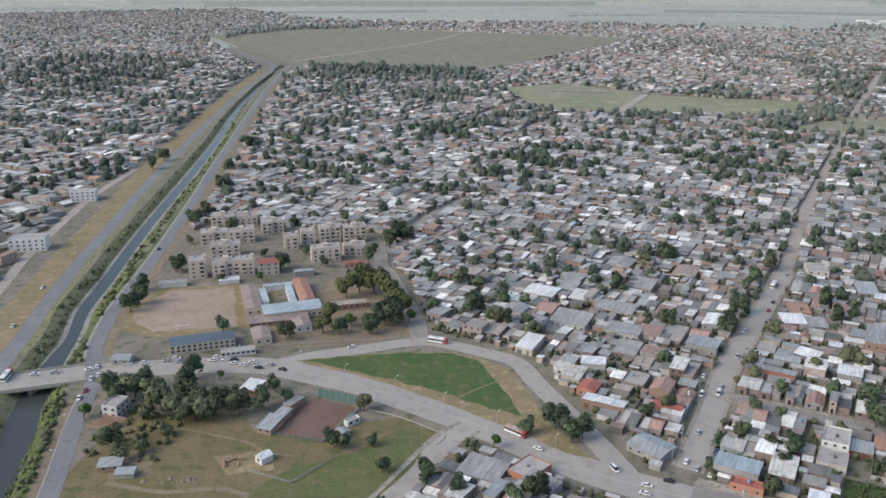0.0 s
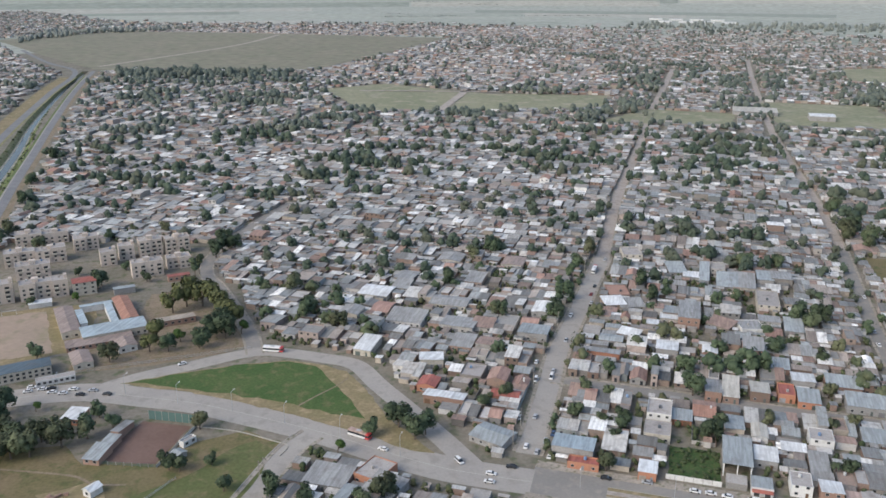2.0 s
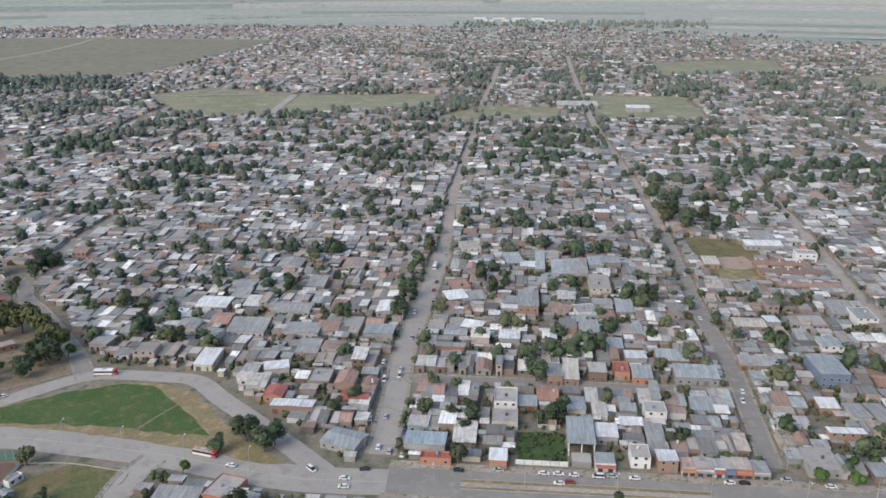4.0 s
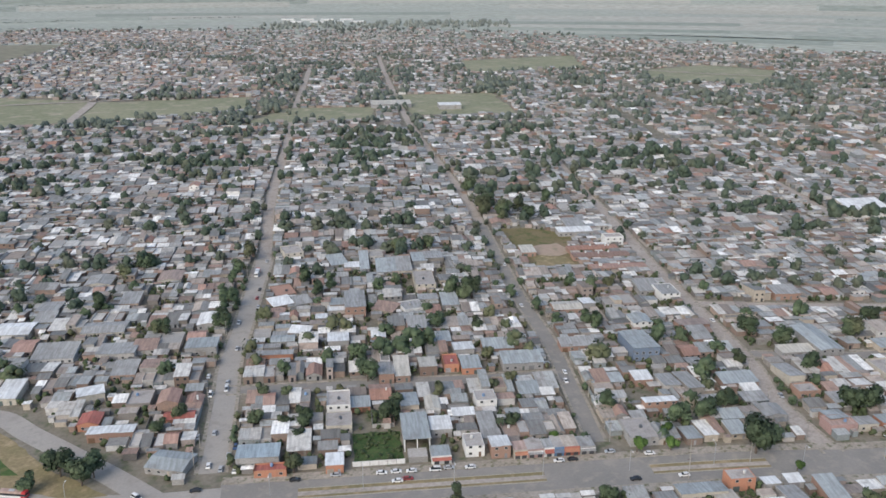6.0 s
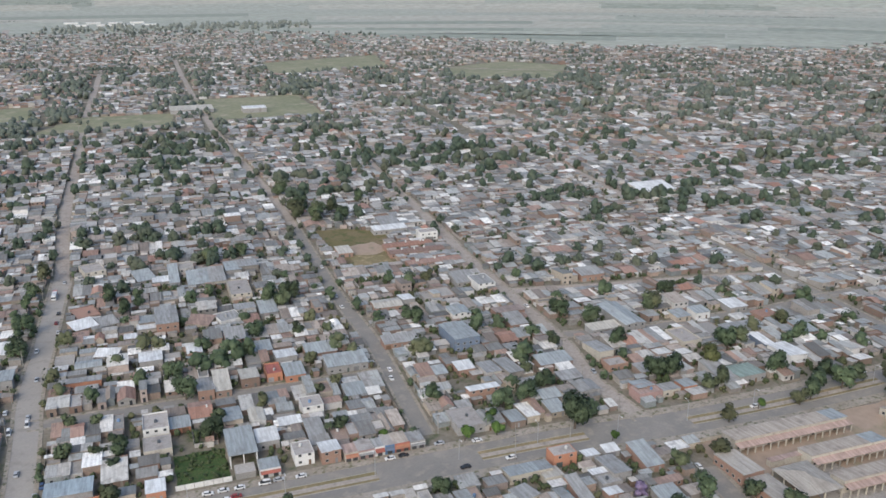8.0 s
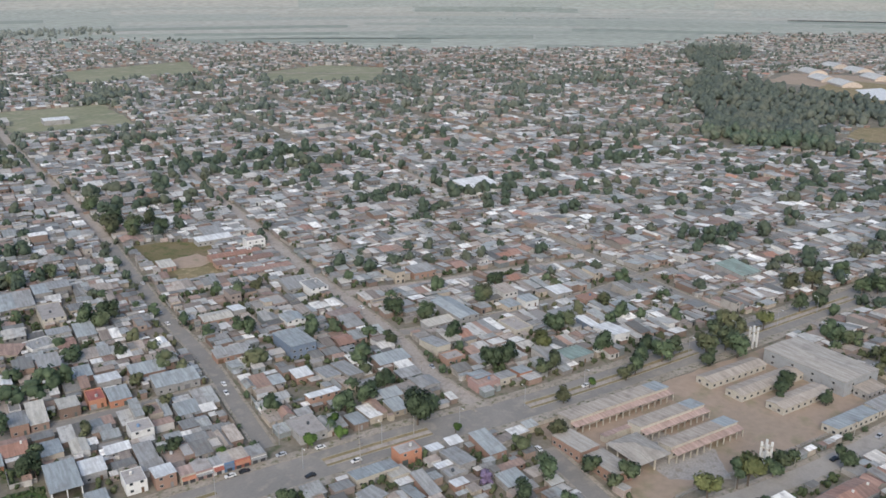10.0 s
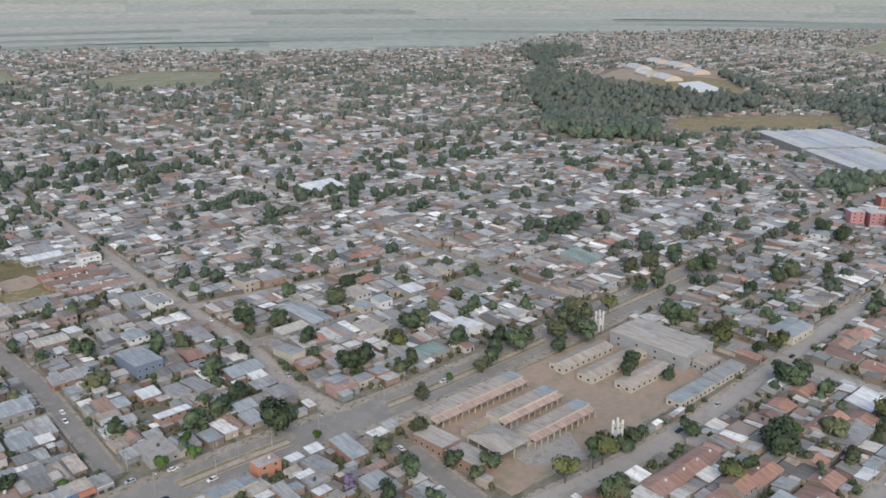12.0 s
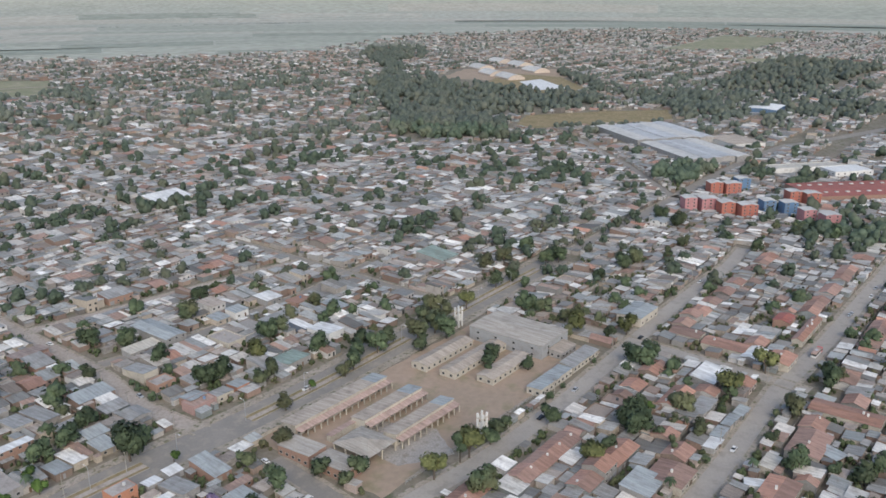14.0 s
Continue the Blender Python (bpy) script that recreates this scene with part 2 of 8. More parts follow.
ROOFS = {"white": one("white_roof_sheet", (0.65, 0.65, 0.63), rough=0.7, wear=0.35, patch=0.25, rib=0.4), "grey": one("grey_roof_sheet", (0.305, 0.302, 0.288), rough=0.75, wear=0.5, patch=0.25, rib=0.4),
         "blue": one("bluish_roof_sheet", (0.315, 0.338, 0.336), rough=0.7, wear=0.4, patch=0.25, rib=0.4), "red": one("red_painted_roof", (0.33, 0.115, 0.09), rough=0.7, wear=0.4, patch=0.3, rib=0.4),
         "rust": one("rusty_roof_sheet", (0.31, 0.22, 0.18), rough=0.8, wear=0.6, patch=0.25, rib=0.4), "brown": one("brown_fibre_roof", (0.29, 0.23, 0.20), rough=0.85, wear=0.5, patch=0.3, rib=0.4),
         "cream": one("cream_roof_sheet", (0.47, 0.44, 0.38), rough=0.7, wear=0.4, patch=0.25, rib=0.4), "slab": one("grey_roof_slab", (0.37, 0.34, 0.31), rough=0.9, wear=0.6, patch=0.25),
         "brick": one("brick_coloured_slab", (0.33, 0.20, 0.15), rough=0.9, wear=0.5, patch=0.25), "tile": TILE, "green": one("faded_green_sheet", (0.24, 0.30, 0.26), rough=0.7, wear=0.5, patch=0.25, rib=0.4), "skyblue": one("light_blue_sheet", (0.345, 0.40, 0.42), rough=0.7, wear=0.3, patch=0.25, rib=0.4),
         "dark": one("dark_slate_blue_sheet", (0.09, 0.122, 0.143), rough=0.75, wear=0.35, patch=0.25, rib=0.4), "orange": one("orange_tile_roof", (0.38, 0.20, 0.14), rough=0.8, wear=0.4, patch=0.4, rib=1.0),
         "gym": one("weathered_hall_roof", (0.385, 0.348, 0.298), rough=0.8, wear=0.4, patch=0.2, rib=0.3), "hall": one("grey_hall_roof", (0.44, 0.45, 0.455), rough=0.75, wear=0.4, patch=0.08, rib=0.3), "pale": one("pale_grey_roof", (0.50, 0.49, 0.46), rough=0.8, wear=0.3, patch=0.2, rib=0.3), "tan": one("dusty_tan_roof", (0.385, 0.33, 0.272), rough=0.85, wear=0.45, patch=0.25, rib=0.3), "rosy": one("dusty_pink_roof", (0.42, 0.305, 0.255), rough=0.85, wear=0.45, patch=0.25, rib=0.3)}
PAINT = {"": WALLS, "white": one("white_render", (0.62, 0.61, 0.58), wear=0.4), "grey": one("grey_render", (0.31, 0.30, 0.285), wear=0.65), "cream": one("cream_render", (0.46, 0.42, 0.35), wear=0.55),
         "orange": one("orange_render", (0.42, 0.20, 0.125), wear=0.4), "brick": one("red_brick_wall", (0.32, 0.205, 0.155), wear=0.5, patch=0.6), "blue": one("blue_shop_front", (0.15, 0.19, 0.25), wear=0.5),
         "pink": one("dusty_pink_render", (0.39, 0.19, 0.195), wear=0.5), "red": one("red_orange_render", (0.37, 0.135, 0.10), wear=0.5), "cobalt": one("cobalt_blue_render", (0.11, 0.19, 0.30), wear=0.5),
         "pale": one("pale_grey_panels", (0.33, 0.335, 0.335), wear=0.45), "dusty pink": one("faded_pink_render", (0.37, 0.245, 0.22), wear=0.5), "beige": one("stained_beige_render", (0.55, 0.465, 0.39), wear=0.5, patch=0.4), "green": one("green_render", (0.18, 0.30, 0.24), wear=0.4)}
MARK = plain("faded_road_paint", (0.50, 0.48, 0.40), 0.8, dirt=0.6)
POOL, nt_, b_ = nodes_of("pool_water", 0.1, 0.0, 0.5)
b_.inputs["Base Color"].default_value = (0.10, 0.42, 0.52, 1)
RUBBER = plain("tyre_rubber", (0.03, 0.03, 0.03), 0.8)
CARGLASS, nt_, b_ = nodes_of("car_glass", 0.08, 0.0, 0.5)
b_.inputs["Base Color"].default_value = (0.03, 0.035, 0.04, 1)
CARS = {"white": plain("white_car_paint", (0.69, 0.68, 0.655), 0.3, dirt=0.1), "grey": plain("silver_car_paint", (0.38, 0.39, 0.40), 0.3, dirt=0.1), "black": plain("black_car_paint", (0.025, 0.027, 0.03), 0.25, dirt=0.1),
        "red": plain("dark_red_car_paint", (0.25, 0.03, 0.03), 0.3, dirt=0.1), "blue": plain("blue_car_paint", (0.05, 0.09, 0.18), 0.3, dirt=0.1)}
BUSRED = plain("bus_red_paint", (0.48, 0.05, 0.05), 0.35, dirt=0.15)
MESHFENCE = plain("green_mesh_fence", (0.10, 0.17, 0.15), 0.8)

# ---- mesh tools ----
class Geo:
    """Collects faces of one mesh, each with a material slot."""

    def __init__(self):
        self.v, self.f, self.m, self.n = [], [], [], []

    def face(self, pts, mat=0):
        n = len(self.v)
        self.v.extend(pts)
        self.f.append(tuple(range(n, n + len(pts))))
        self.m.append(mat)

    def solid(self, low, high, mat=0, bottom=False):
        """A prism between two rings of equal length."""
        n, k = len(self.v), len(low)
        self.v.extend(low)
        self.v.extend(high)
        for i in range(k):
            j = (i + 1) % k
            self.f.append((n + i, n + j, n + k + j, n + k + i))
            self.m.append(mat)
        self.f.append(tuple(range(n + k, n + 2 * k)))
        self.m.append(mat)
        if bottom:
            self.f.append(tuple(range(n + k - 1, n - 1, -1)))
            self.m.append(mat)

    def box(self, x0, x1, y0, y1, z0, z1, mat=0, bottom=False):
        ring = [(x0, y0), (x1, y0), (x1, y1), (x0, y1)]
        self.solid([(x, y, z0) for x, y in ring], [(x, y, z1) for x, y in ring], mat, bottom)

    def tube(self, x, y, z0, z1, r0, r1, n=10, mat=0):
        c = [(math.cos(2 * math.pi * i / n), math.sin(2 * math.pi * i / n)) for i in range(n)]
        self.solid([(x + r0 * p, y + r0 * q, z0) for p, q in c], [(x + r1 * p, y + r1 * q, z1) for p, q in c], mat)

    def beam(self, a, b, r, mat=0):
        """A square bar from a to b."""
        a, b = Vector(a), Vector(b)
        d = (b - a).normalized()
        s = d.cross(Vector((0, 0, 1)) if abs(d.z) < 0.9 else Vector((1, 0, 0))).normalized() * r
        t = d.cross(s).normalized() * r
        ring = [s + t, t - s, -s - t, s - t]
        self.solid([tuple(a + q) for q in ring], [tuple(b + q) for q in ring], mat, True)

    def moved(self, other, m):
        n = len(self.v)
        q = np.array(other.v) @ np.array(m.to_3x3()).T + np.array(m.translation)
        self.v.extend(map(tuple, q.tolist()))
        self.f.extend([tuple([i + n for i in f]) for f in other.f])
        self.m.extend(other.m)

    def mesh(self, name, mats):
        me = bpy.data.meshes.new(name)
        me.from_pydata(self.v, [], self.f)
        if self.n:
            me.normals_split_custom_set_from_vertices(self.n)
        for m in mats:
            me.materials.append(m)
        if len(mats) > 1:
            me.polygons.foreach_set("material_index", self.m)
        me.update()
        return me


class Bulk:
    """Many turned copies of small meshes in one mesh."""

    def __init__(self):
        self.v, self.c, self.k, self.n, self.count = [], [], [], [], 0

    def add(self, geo, x, y, turn, scale=(1, 1, 1), z=0.0):
        q = np.array(geo.v, dtype=np.float32) * np.array(scale, dtype=np.float32)
        c, s = math.cos(radians(turn)), math.sin(radians(turn))
        self.v.append(np.stack([q[:, 0] * c - q[:, 1] * s + x, q[:, 0] * s + q[:, 1] * c + y, q[:, 2] + z], 1))
        if geo.n:
            n = np.array(geo.n, dtype=np.float32)
            self.n.append(np.stack([n[:, 0] * c - n[:, 1] * s, n[:, 0] * s + n[:, 1] * c, n[:, 2]], 1))
        self.c.append(np.fromiter((i for f in geo.f for i in f), dtype=np.int32) + self.count)
        self.k.extend(map(len, geo.f))
        self.count += len(q)

    def mesh(self, name, mat):
        me = bpy.data.meshes.new(name)
        v, c, k = np.concatenate(self.v), np.concatenate(self.c), np.array(self.k, dtype=np.int32)
        me.vertices.add(len(v))
        me.vertices.foreach_set("co", v.ravel())
        me.loops.add(len(c))
        me.loops.foreach_set("vertex_index", c)
        me.polygons.add(len(k))
        me.polygons.foreach_set("loop_start", np.concatenate([[0], np.cumsum(k)[:-1]]).astype(np.int32))
        me.update(calc_edges=True)
        me.shade_flat()
        if self.n:
            me.normals_split_custom_set_from_vertices(np.concatenate(self.n).tolist())
        me.materials.append(mat)
        return me


def part(name, geo, mats, parent=None, label="", m=None):
    data = geo.mesh(name, mats if isinstance(mats, (list, tuple)) else [mats]) if isinstance(geo, Geo) else geo.mesh(name, mats) if isinstance(geo, Bulk) else geo
    ob = new(name, data)
    ob.parent = parent
    if m is not None:
        ob.matrix_basis = m
    return tagged(ob, label)


def thing(name, m, label, category, group="", kind=""):
    ob = new(name)
    ob.empty_display_size = 0.5
    ob.matrix_basis = m
    return tagged(ob, label, category, group, kind)


def at(x, y, z=0.0, turn=0.0):
    return pose(x, y, z, 0, 0, turn)


# ---- the town's grid: a runs along the avenue, b away from it ----
GRID_TURN = -28.5
V = (math.cos(radians(GRID_TURN)), math.sin(radians(GRID_TURN)))
U = (-V[1], V[0])


def G(a, b):
    return (a * V[0] + b * U[0], a * V[1] + b * U[1])


def AB(x, y):
    return (x * V[0] + y * V[1], x * U[0] + y * U[1])


def inside(x, y, poly):
    hit, j = False, len(poly) - 1
    for i in range(len(poly)):
        (xi, yi), (xj, yj) = poly[i], poly[j]
        if (yi > y) != (yj > y) and x < (xj - xi) * (y - yi) / (yj - yi) + xi:
            hit = not hit
        j = i
    return hit


def away(x, y, line):
    """The distance of a place from a line of points."""
    best = 1e9
    for (ax, ay), (bx, by) in zip(line, line[1:]):
        dx, dy = bx - ax, by - ay
        t = max(0.0, min(1.0, ((x - ax) * dx + (y - ay) * dy) / (dx * dx + dy * dy)))
        best = min(best, math.hypot(x - ax - t * dx, y - ay - t * dy))
    return best


def smooth(line, steps=6):
    """A Catmull-Rom curve through the points."""
    p = [line[0], *line, line[-1]]
    out = []
    for i in range(1, len(p) - 2):
        for k in range(steps):
            t = k / steps
            out.append(tuple(0.5 * (2 * p[i][c] + (p[i + 1][c] - p[i - 1][c]) * t + (2 * p[i - 1][c] - 5 * p[i][c] + 4 * p[i + 1][c] - p[i + 2][c]) * t * t
                                    + (3 * p[i][c] - p[i - 1][c] - 3 * p[i + 1][c] + p[i + 2][c]) * t ** 3) for c in (0, 1)))
    return out + [line[-1]]


def side(line, off):
    """The line shifted to its left by off."""
    out = []
    for i, (x, y) in enumerate(line):
        (x0, y0), (x1, y1) = line[max(0, i - 1)], line[min(len(line) - 1, i + 1)]
        d = math.hypot(x1 - x0, y1 - y0) or 1
        out.append((x - (y1 - y0) / d * off, y + (x1 - x0) / d * off))
    return out


def strip(name, line, near, far, z, mat, label, category, thick=0.0, kind="structure"):
    """A ribbon along a line between two offsets, with standing edges if it has a thickness."""
    g = Geo()
    a, b = side(line, near), side(line, far)
    for i in range(len(line) - 1):
        ring = [a[i], a[i + 1], b[i + 1], b[i]]
        if thick:
            g.solid([(*p, z - thick) for p in ring], [(*p, z) for p in ring])
        else:
            g.face([(*p, z) for p in ring])
    return tagged(part(name, g, mat), label, category, kind=kind)


def patch(name, poly, z, mat, label, category, edge=1.5, seed=1, kind="structure"):
    """A flat piece of ground with an uneven outline."""
    rnd, ring = random.Random(seed), []
    for (x0, y0), (x1, y1) in zip(poly, poly[1:] + poly[:1]):
        n = max(1, int(math.hypot(x1 - x0, y1 - y0) / (edge * 4 + 1)))
        for k in range(n):
            t = k / n
            ring.append((x0 + (x1 - x0) * t + rnd.uniform(-edge, edge) * (k > 0), y0 + (y1 - y0) * t + rnd.uniform(-edge, edge) * (k > 0), z))
    bm = bmesh.new()
    f = bm.faces.new([bm.verts.new(p) for p in ring])
    bmesh.ops.triangulate(bm, faces=[f])
    bmesh.ops.recalc_face_normals(bm, faces=bm.faces)
    me = bpy.data.meshes.new(name)
    bm.to_mesh(me)
    bm.free()
    if me.polygons and me.polygons[0].normal.z < 0:
        me.flip_normals()
    me.materials.append(mat)
    return tagged(new(name, me), label, category, kind=kind)


# ---- ground, roads and open land ----
AVENUE_WEST = smooth([(-300, 330), (-250, 346), (-208, 359), (-168, 371), (-134, 376), (-107, 378), (-85, 376), (-61, 366), (-39, 356), (-22, 345), (-6, 334),
                      (16, 318), (38, 299), (58, 283), (74, 274), (90, 266)])
AVENUE = smooth([(90, 268), G(-20, 278), G(10, 278), G(40, 278), G(150, 277), G(200, 273), G(260, 272), G(330, 274), G(450, 277), G(600, 279), G(680, 280), (730, -77)])
STREET_A = smooth([(94, 285), (101, 298), (119, 334), (138, 373), (162, 413), (189, 460), (217, 508), (245, 565), (272, 620), (317, 704), (391, 836), (490, 1024), (605, 1225), (760, 1500)])
STREET_B = smooth([(230.5, 216), (250, 248), (280, 298), (307, 352), (340, 412), (384, 490), (431, 579), (480, 679), (545, 813), (618, 955), (832, 1345), (984, 1615)])
STREET_R = smooth([(235, 50), (265, 91), (285, 119)])
STREET_C = smooth([(302, 155), (319, 191), (345, 225), (374, 275), (395, 312), (421, 357), (452, 406), (503, 490), (568, 595), (640, 710)])
STREET_D = [G(-55, 363), G(98, 361)]
STREET_E = [(385, 290), (427, 256), (457, 234), (485, 213), G(370, 410)]
STREET_F = [G(196, 372), (388, 202), (423, 185), (461, 163), (494, 150), (525, 136)]
STREET_G = [(560, 250), (505, 153), (484, 119), (455, 68)]
STREET_H = [(760, 565), (702, 473), (626, 351)]
ROAD_1 = [(225, 85), (269, 59), (291, 43), (318, 26), (351, 8), (407, -19), (465, -46), (512, -70), (553, -93), (592, -109)]
ROAD_2 = [(240, -14), (288, -42), (318, -58), (376, -87), (439, -125), (506, -162), (550, -187), (640, -235)]
ROAD_3 = [(436, 2), (413, -40), (400, -62), (391, -78), (376, -100)]
ROAD_5 = smooth([(720, -72), (838, -132), (973, -212), (1001, -242), (1043, -289), (1150, -400)])
ROAD_6 = [(730, -75), (792, -60), (860, -42), (1010, 10)]
CANAL = smooth([(-160, 200), (-177, 300), (-188, 340), (-196, 385), (-200, 419), (-209, 458), (-213.5, 505), (-220, 560), (-227, 628), (-234, 712), (-243, 818), (-257, 960), (-281, 1155), (-303, 1441), (-312, 1690)])
CANAL_EAST = smooth([(-135, 215), (-146, 269), (-152, 296), (-159, 327), (-165, 359), (-174, 384), (-181, 410), (-187, 448), (-190, 493), (-194, 548), (-200, 614), (-208, 695), (-220, 800), (-234, 938), (-254, 1128), (-280, 1409), (-298, 1690)])
CANAL_WEST = smooth([(-205, 250), (-214, 345), (-222, 410), (-229, 449), (-235.5, 494), (-243, 548), (-249.5, 614), (-259.5, 696), (-270, 801), (-282, 939), (-297, 1130), (-314, 1409), (-330, 1690), (-430, 1900), (-640, 2450)])
DIRT_WEST = smooth([(-258, 400), (-268, 475), (-281, 543), (-290, 615), (-298, 706), (-296, 801)])
NORTH_ROAD = smooth([(-80, 380), (-64, 388), (-42, 395), (-19, 403), (-4, 403), (21, 390), (36, 379), (44, 356), (53, 332), (63, 304), (72, 276)])
SCHOOL_ROAD = smooth([(-12, 402), (-15, 430), (-23, 463), (-33, 501), (-42, 531), (-37, 570), (-15, 625), (20, 690)])
SOUTH_ROAD = smooth([(-36, 240), (-20, 268), (-10, 287), (1, 307), (11, 318)])

def canal_half(y):
    """Half the width of the canal between its banks' tops, and of its bed."""
    top = float(np.interp(y, (200, 300, 350, 400, 480, 800, 1000, 1155, 1441), (15, 13.5, 14, 13.5, 13.5, 13, 11, 8.5, 6)))
    return top, top * float(np.interp(y, (200, 300, 400, 1000, 1640), (0.45, 0.5, 0.46, 0.5, 0.6)))


def canal_line(sign, which):
    pts = []
    for (x, y), (xs, ys) in zip(CANAL, side(CANAL, 1.0)):
        h = canal_half(y)[which]
        pts.append((x - (xs - x) * sign * h, y - (ys - y) * sign * h))
    return pts


def ground_sheet():
    """One sheet to the horizon, cut open along the canal."""
    west, east, g = canal_line(-1, 0), canal_line(1, 0), Geo()
    for i in range(len(west) - 1):
        g.face([(-9000, west[i][1], 0), (*west[i], 0), (*west[i + 1], 0), (-9000, west[i + 1][1], 0)])
        g.face([(*east[i], 0), (9000, east[i][1], 0), (9000, east[i + 1][1], 0), (*east[i + 1], 0)])
    for k, y in ((0, -3000), (-1, 9000)):
        ring = [(-9000, west[k][1], 0), (*west[k], 0), (*east[k], 0), (9000, east[k][1], 0), (9000, y, 0), (-9000, y, 0)]
        g.face(ring if y > 0 else ring[::-1])
    tagged(part("ground", g, EARTH), "dusty bare earth ground between the houses", "ground", kind="structure")


ground_sheet()
for sign in (-1, 1):
    g = Geo()
    top, low = canal_line(sign, 0), canal_line(sign, 1)
    for i in range(len(top) - 1):
        mid = [((p[0] * 0.55 + q[0] * 0.45), (p[1] * 0.55 + q[1] * 0.45)) for p, q in ((top[i], low[i]), (top[i + 1], low[i + 1]))]
        ring = [(*top[i], 0), (*top[i + 1], 0), (*mid[1], -1.6), (*mid[0], -1.6)]
        g.face(ring if sign < 0 else ring[::-1])
        ring = [(*mid[0], -1.6), (*mid[1], -1.6), (*low[i + 1], -4.4), (*low[i], -4.4)]
        g.face(ring if sign < 0 else ring[::-1])
    tagged(part("canal_bank", g, BANK if sign > 0 else DRYBANK), "overgrown green canal bank" if sign > 0 else "dry yellowish canal bank with weeds", "bank", kind="structure")
g = Geo()
west, east = canal_line(-1, 1), canal_line(1, 1)
for i in range(len(CANAL) - 1):
    g.face([(*west[i], -4.2), (*east[i], -4.2), (*east[i + 1], -4.2), (*west[i + 1], -4.2)])
tagged(part("canal_bed", g, RIVERBED), "stony canal bed with weeds", "bed", kind="structure")
g = Geo()
for i in range(len(CANAL) - 1):
    w = [float(np.interp(CANAL[k][1], (200, 370, 420, 480, 900, 1640), (1.05, 0.95, 0.5, 0.62, 0.6, 0.5))) for k in (i, i + 1)]
    c = [((west[k][0] + east[k][0]) / 2, (west[k][1] + east[k][1]) / 2) for k in (i, i + 1)]
    e = [[(cc[0] + (q[k][0] - cc[0]) * ww, cc[1] + (q[k][1] - cc[1]) * ww) for q in (west, east)] for cc, ww, k in zip(c, w, (i, i + 1))]
    g.face([(*e[0][0], -4.1), (*e[0][1], -4.1), (*e[1][1], -4.1), (*e[1][0], -4.1)])
tagged(part("canal_water", g, WATER), "slow grey canal water", "water", kind="structure")

ROADS = []


def road(name, line, half, mat, label, pave=0.0, z=0.05):
    ROADS.append((line, half + pave))
    strip(name, line, -half, half, z, mat, label, "road")
    if pave:
        for s in (-1, 1):
            strip("pavement", line, s * half, s * (half + pave), z + 0.13, PAVE, "worn concrete pavement with a kerb beside the street", "pavement", 0.18)


road("road_avenue_west", AVENUE_WEST, 8.5, ROADBED, "wide pale concrete avenue curving past the park", z=0.07)
road("road_street_a", STREET_A[:37], 4.8, ROADBED, "long straight dusty grey street between the houses", 1.6, z=0.06)
road("road_street_a_far", STREET_A[36:], 3.9, DIRTROAD, "long straight pale dirt street between the houses", 0.8, z=0.06)
road("road_street_b", STREET_B[:31], 3.5, ASPHALT, "long straight asphalt street with parked cars", 1.3, z=0.05)
road("road_street_b_far", STREET_B[30:], 3.3, DIRTROAD, "far end of the straight street, pale and dusty", 1.0, z=0.05)
road("road_street_c", STREET_C[:43], 3.7, DIRTROAD, "dusty brown street between low houses", 1.3, z=0.055)
road("road_street_c_far", STREET_C[42:], 2.8, DIRTROAD, "narrow far end of the dusty street", 0.6, z=0.055)
road("road_street_r", STREET_R, 4.0, ASPHALT, "grey side street beside the school", 1.8, z=0.052)
road("road_street_d", STREET_D, 3.6, ASPHALT, "narrow grey cross street between houses", 1.3, z=0.045)
road("road_street_e", STREET_E, 3.5, DIRTROAD, "dusty cross street between low houses", 1.2, z=0.045)
road("road_street_f", STREET_F, 3.5, ASPHALT, "narrow cross street lined with houses", 1.2, z=0.045)
road("road_street_g", STREET_G, 3.4, ASPHALT, "short side street meeting the avenue", 1.2, z=0.04)
road("road_street_h", STREET_H, 4.0, DIRTROAD, "dirt street among low houses", 1.0, z=0.045)
road("road_one", ROAD_1, 4.2, ROADBED, "pale worn street along the school fence", 2.2, z=0.05)
road("road_two", ROAD_2, 4.1, ROADBED, "pale worn street through the tiled roof quarter", 2.2, z=0.05)
road("road_three", ROAD_3, 3.6, ROADBED, "short cross street among tiled roofs", 1.5, z=0.045)
road("road_five", ROAD_5, 6.0, ASPHALT, "far asphalt road beside the coloured flats", z=0.05)
road("road_six", ROAD_6, 4.0, ASPHALT, "far side road beside the large shed", z=0.045)
road("road_canal_east", CANAL_EAST, 3.7, ASPHALT_DARK, "dark asphalt road along the canal", z=0.075)
road("road_canal_west", CANAL_WEST, 4.6, ASPHALT_DARK, "asphalt road along the far canal bank", z=0.078)
road("road_dirt_west", DIRT_WEST, 3.5, DIRTROAD, "pale dirt track beside a dry verge", z=0.045)
road("road_north", NORTH_ROAD, 5.0, ROADBED, "pale worn road round the triangular park", z=0.06)
road("road_school", SCHOOL_ROAD, 3.6, ASPHALT, "narrow asphalt road beside the school trees", 1.2, z=0.05)
road("road_south", SOUTH_ROAD, 4.6, ROADBED, "grey side road joining the avenue", 1.5, z=0.055)
ROADS += [(NORTH_ROAD, 8.5), (AVENUE_WEST, 12.5), (STREET_A[:37], 7.6), (STREET_B[:31], 5.8)]
AV = [(AB(*p)[0], p) for p in AVENUE]
AVENUE_NEAR = [p for k, p in AV if k <= 490]
road("road_avenue_far", [p for k, p in AV if k >= 482], 4.6, ASPHALT, "far end of the avenue among trees", 1.5, z=0.065)
ROADS.append((AVENUE_NEAR, 14.6))
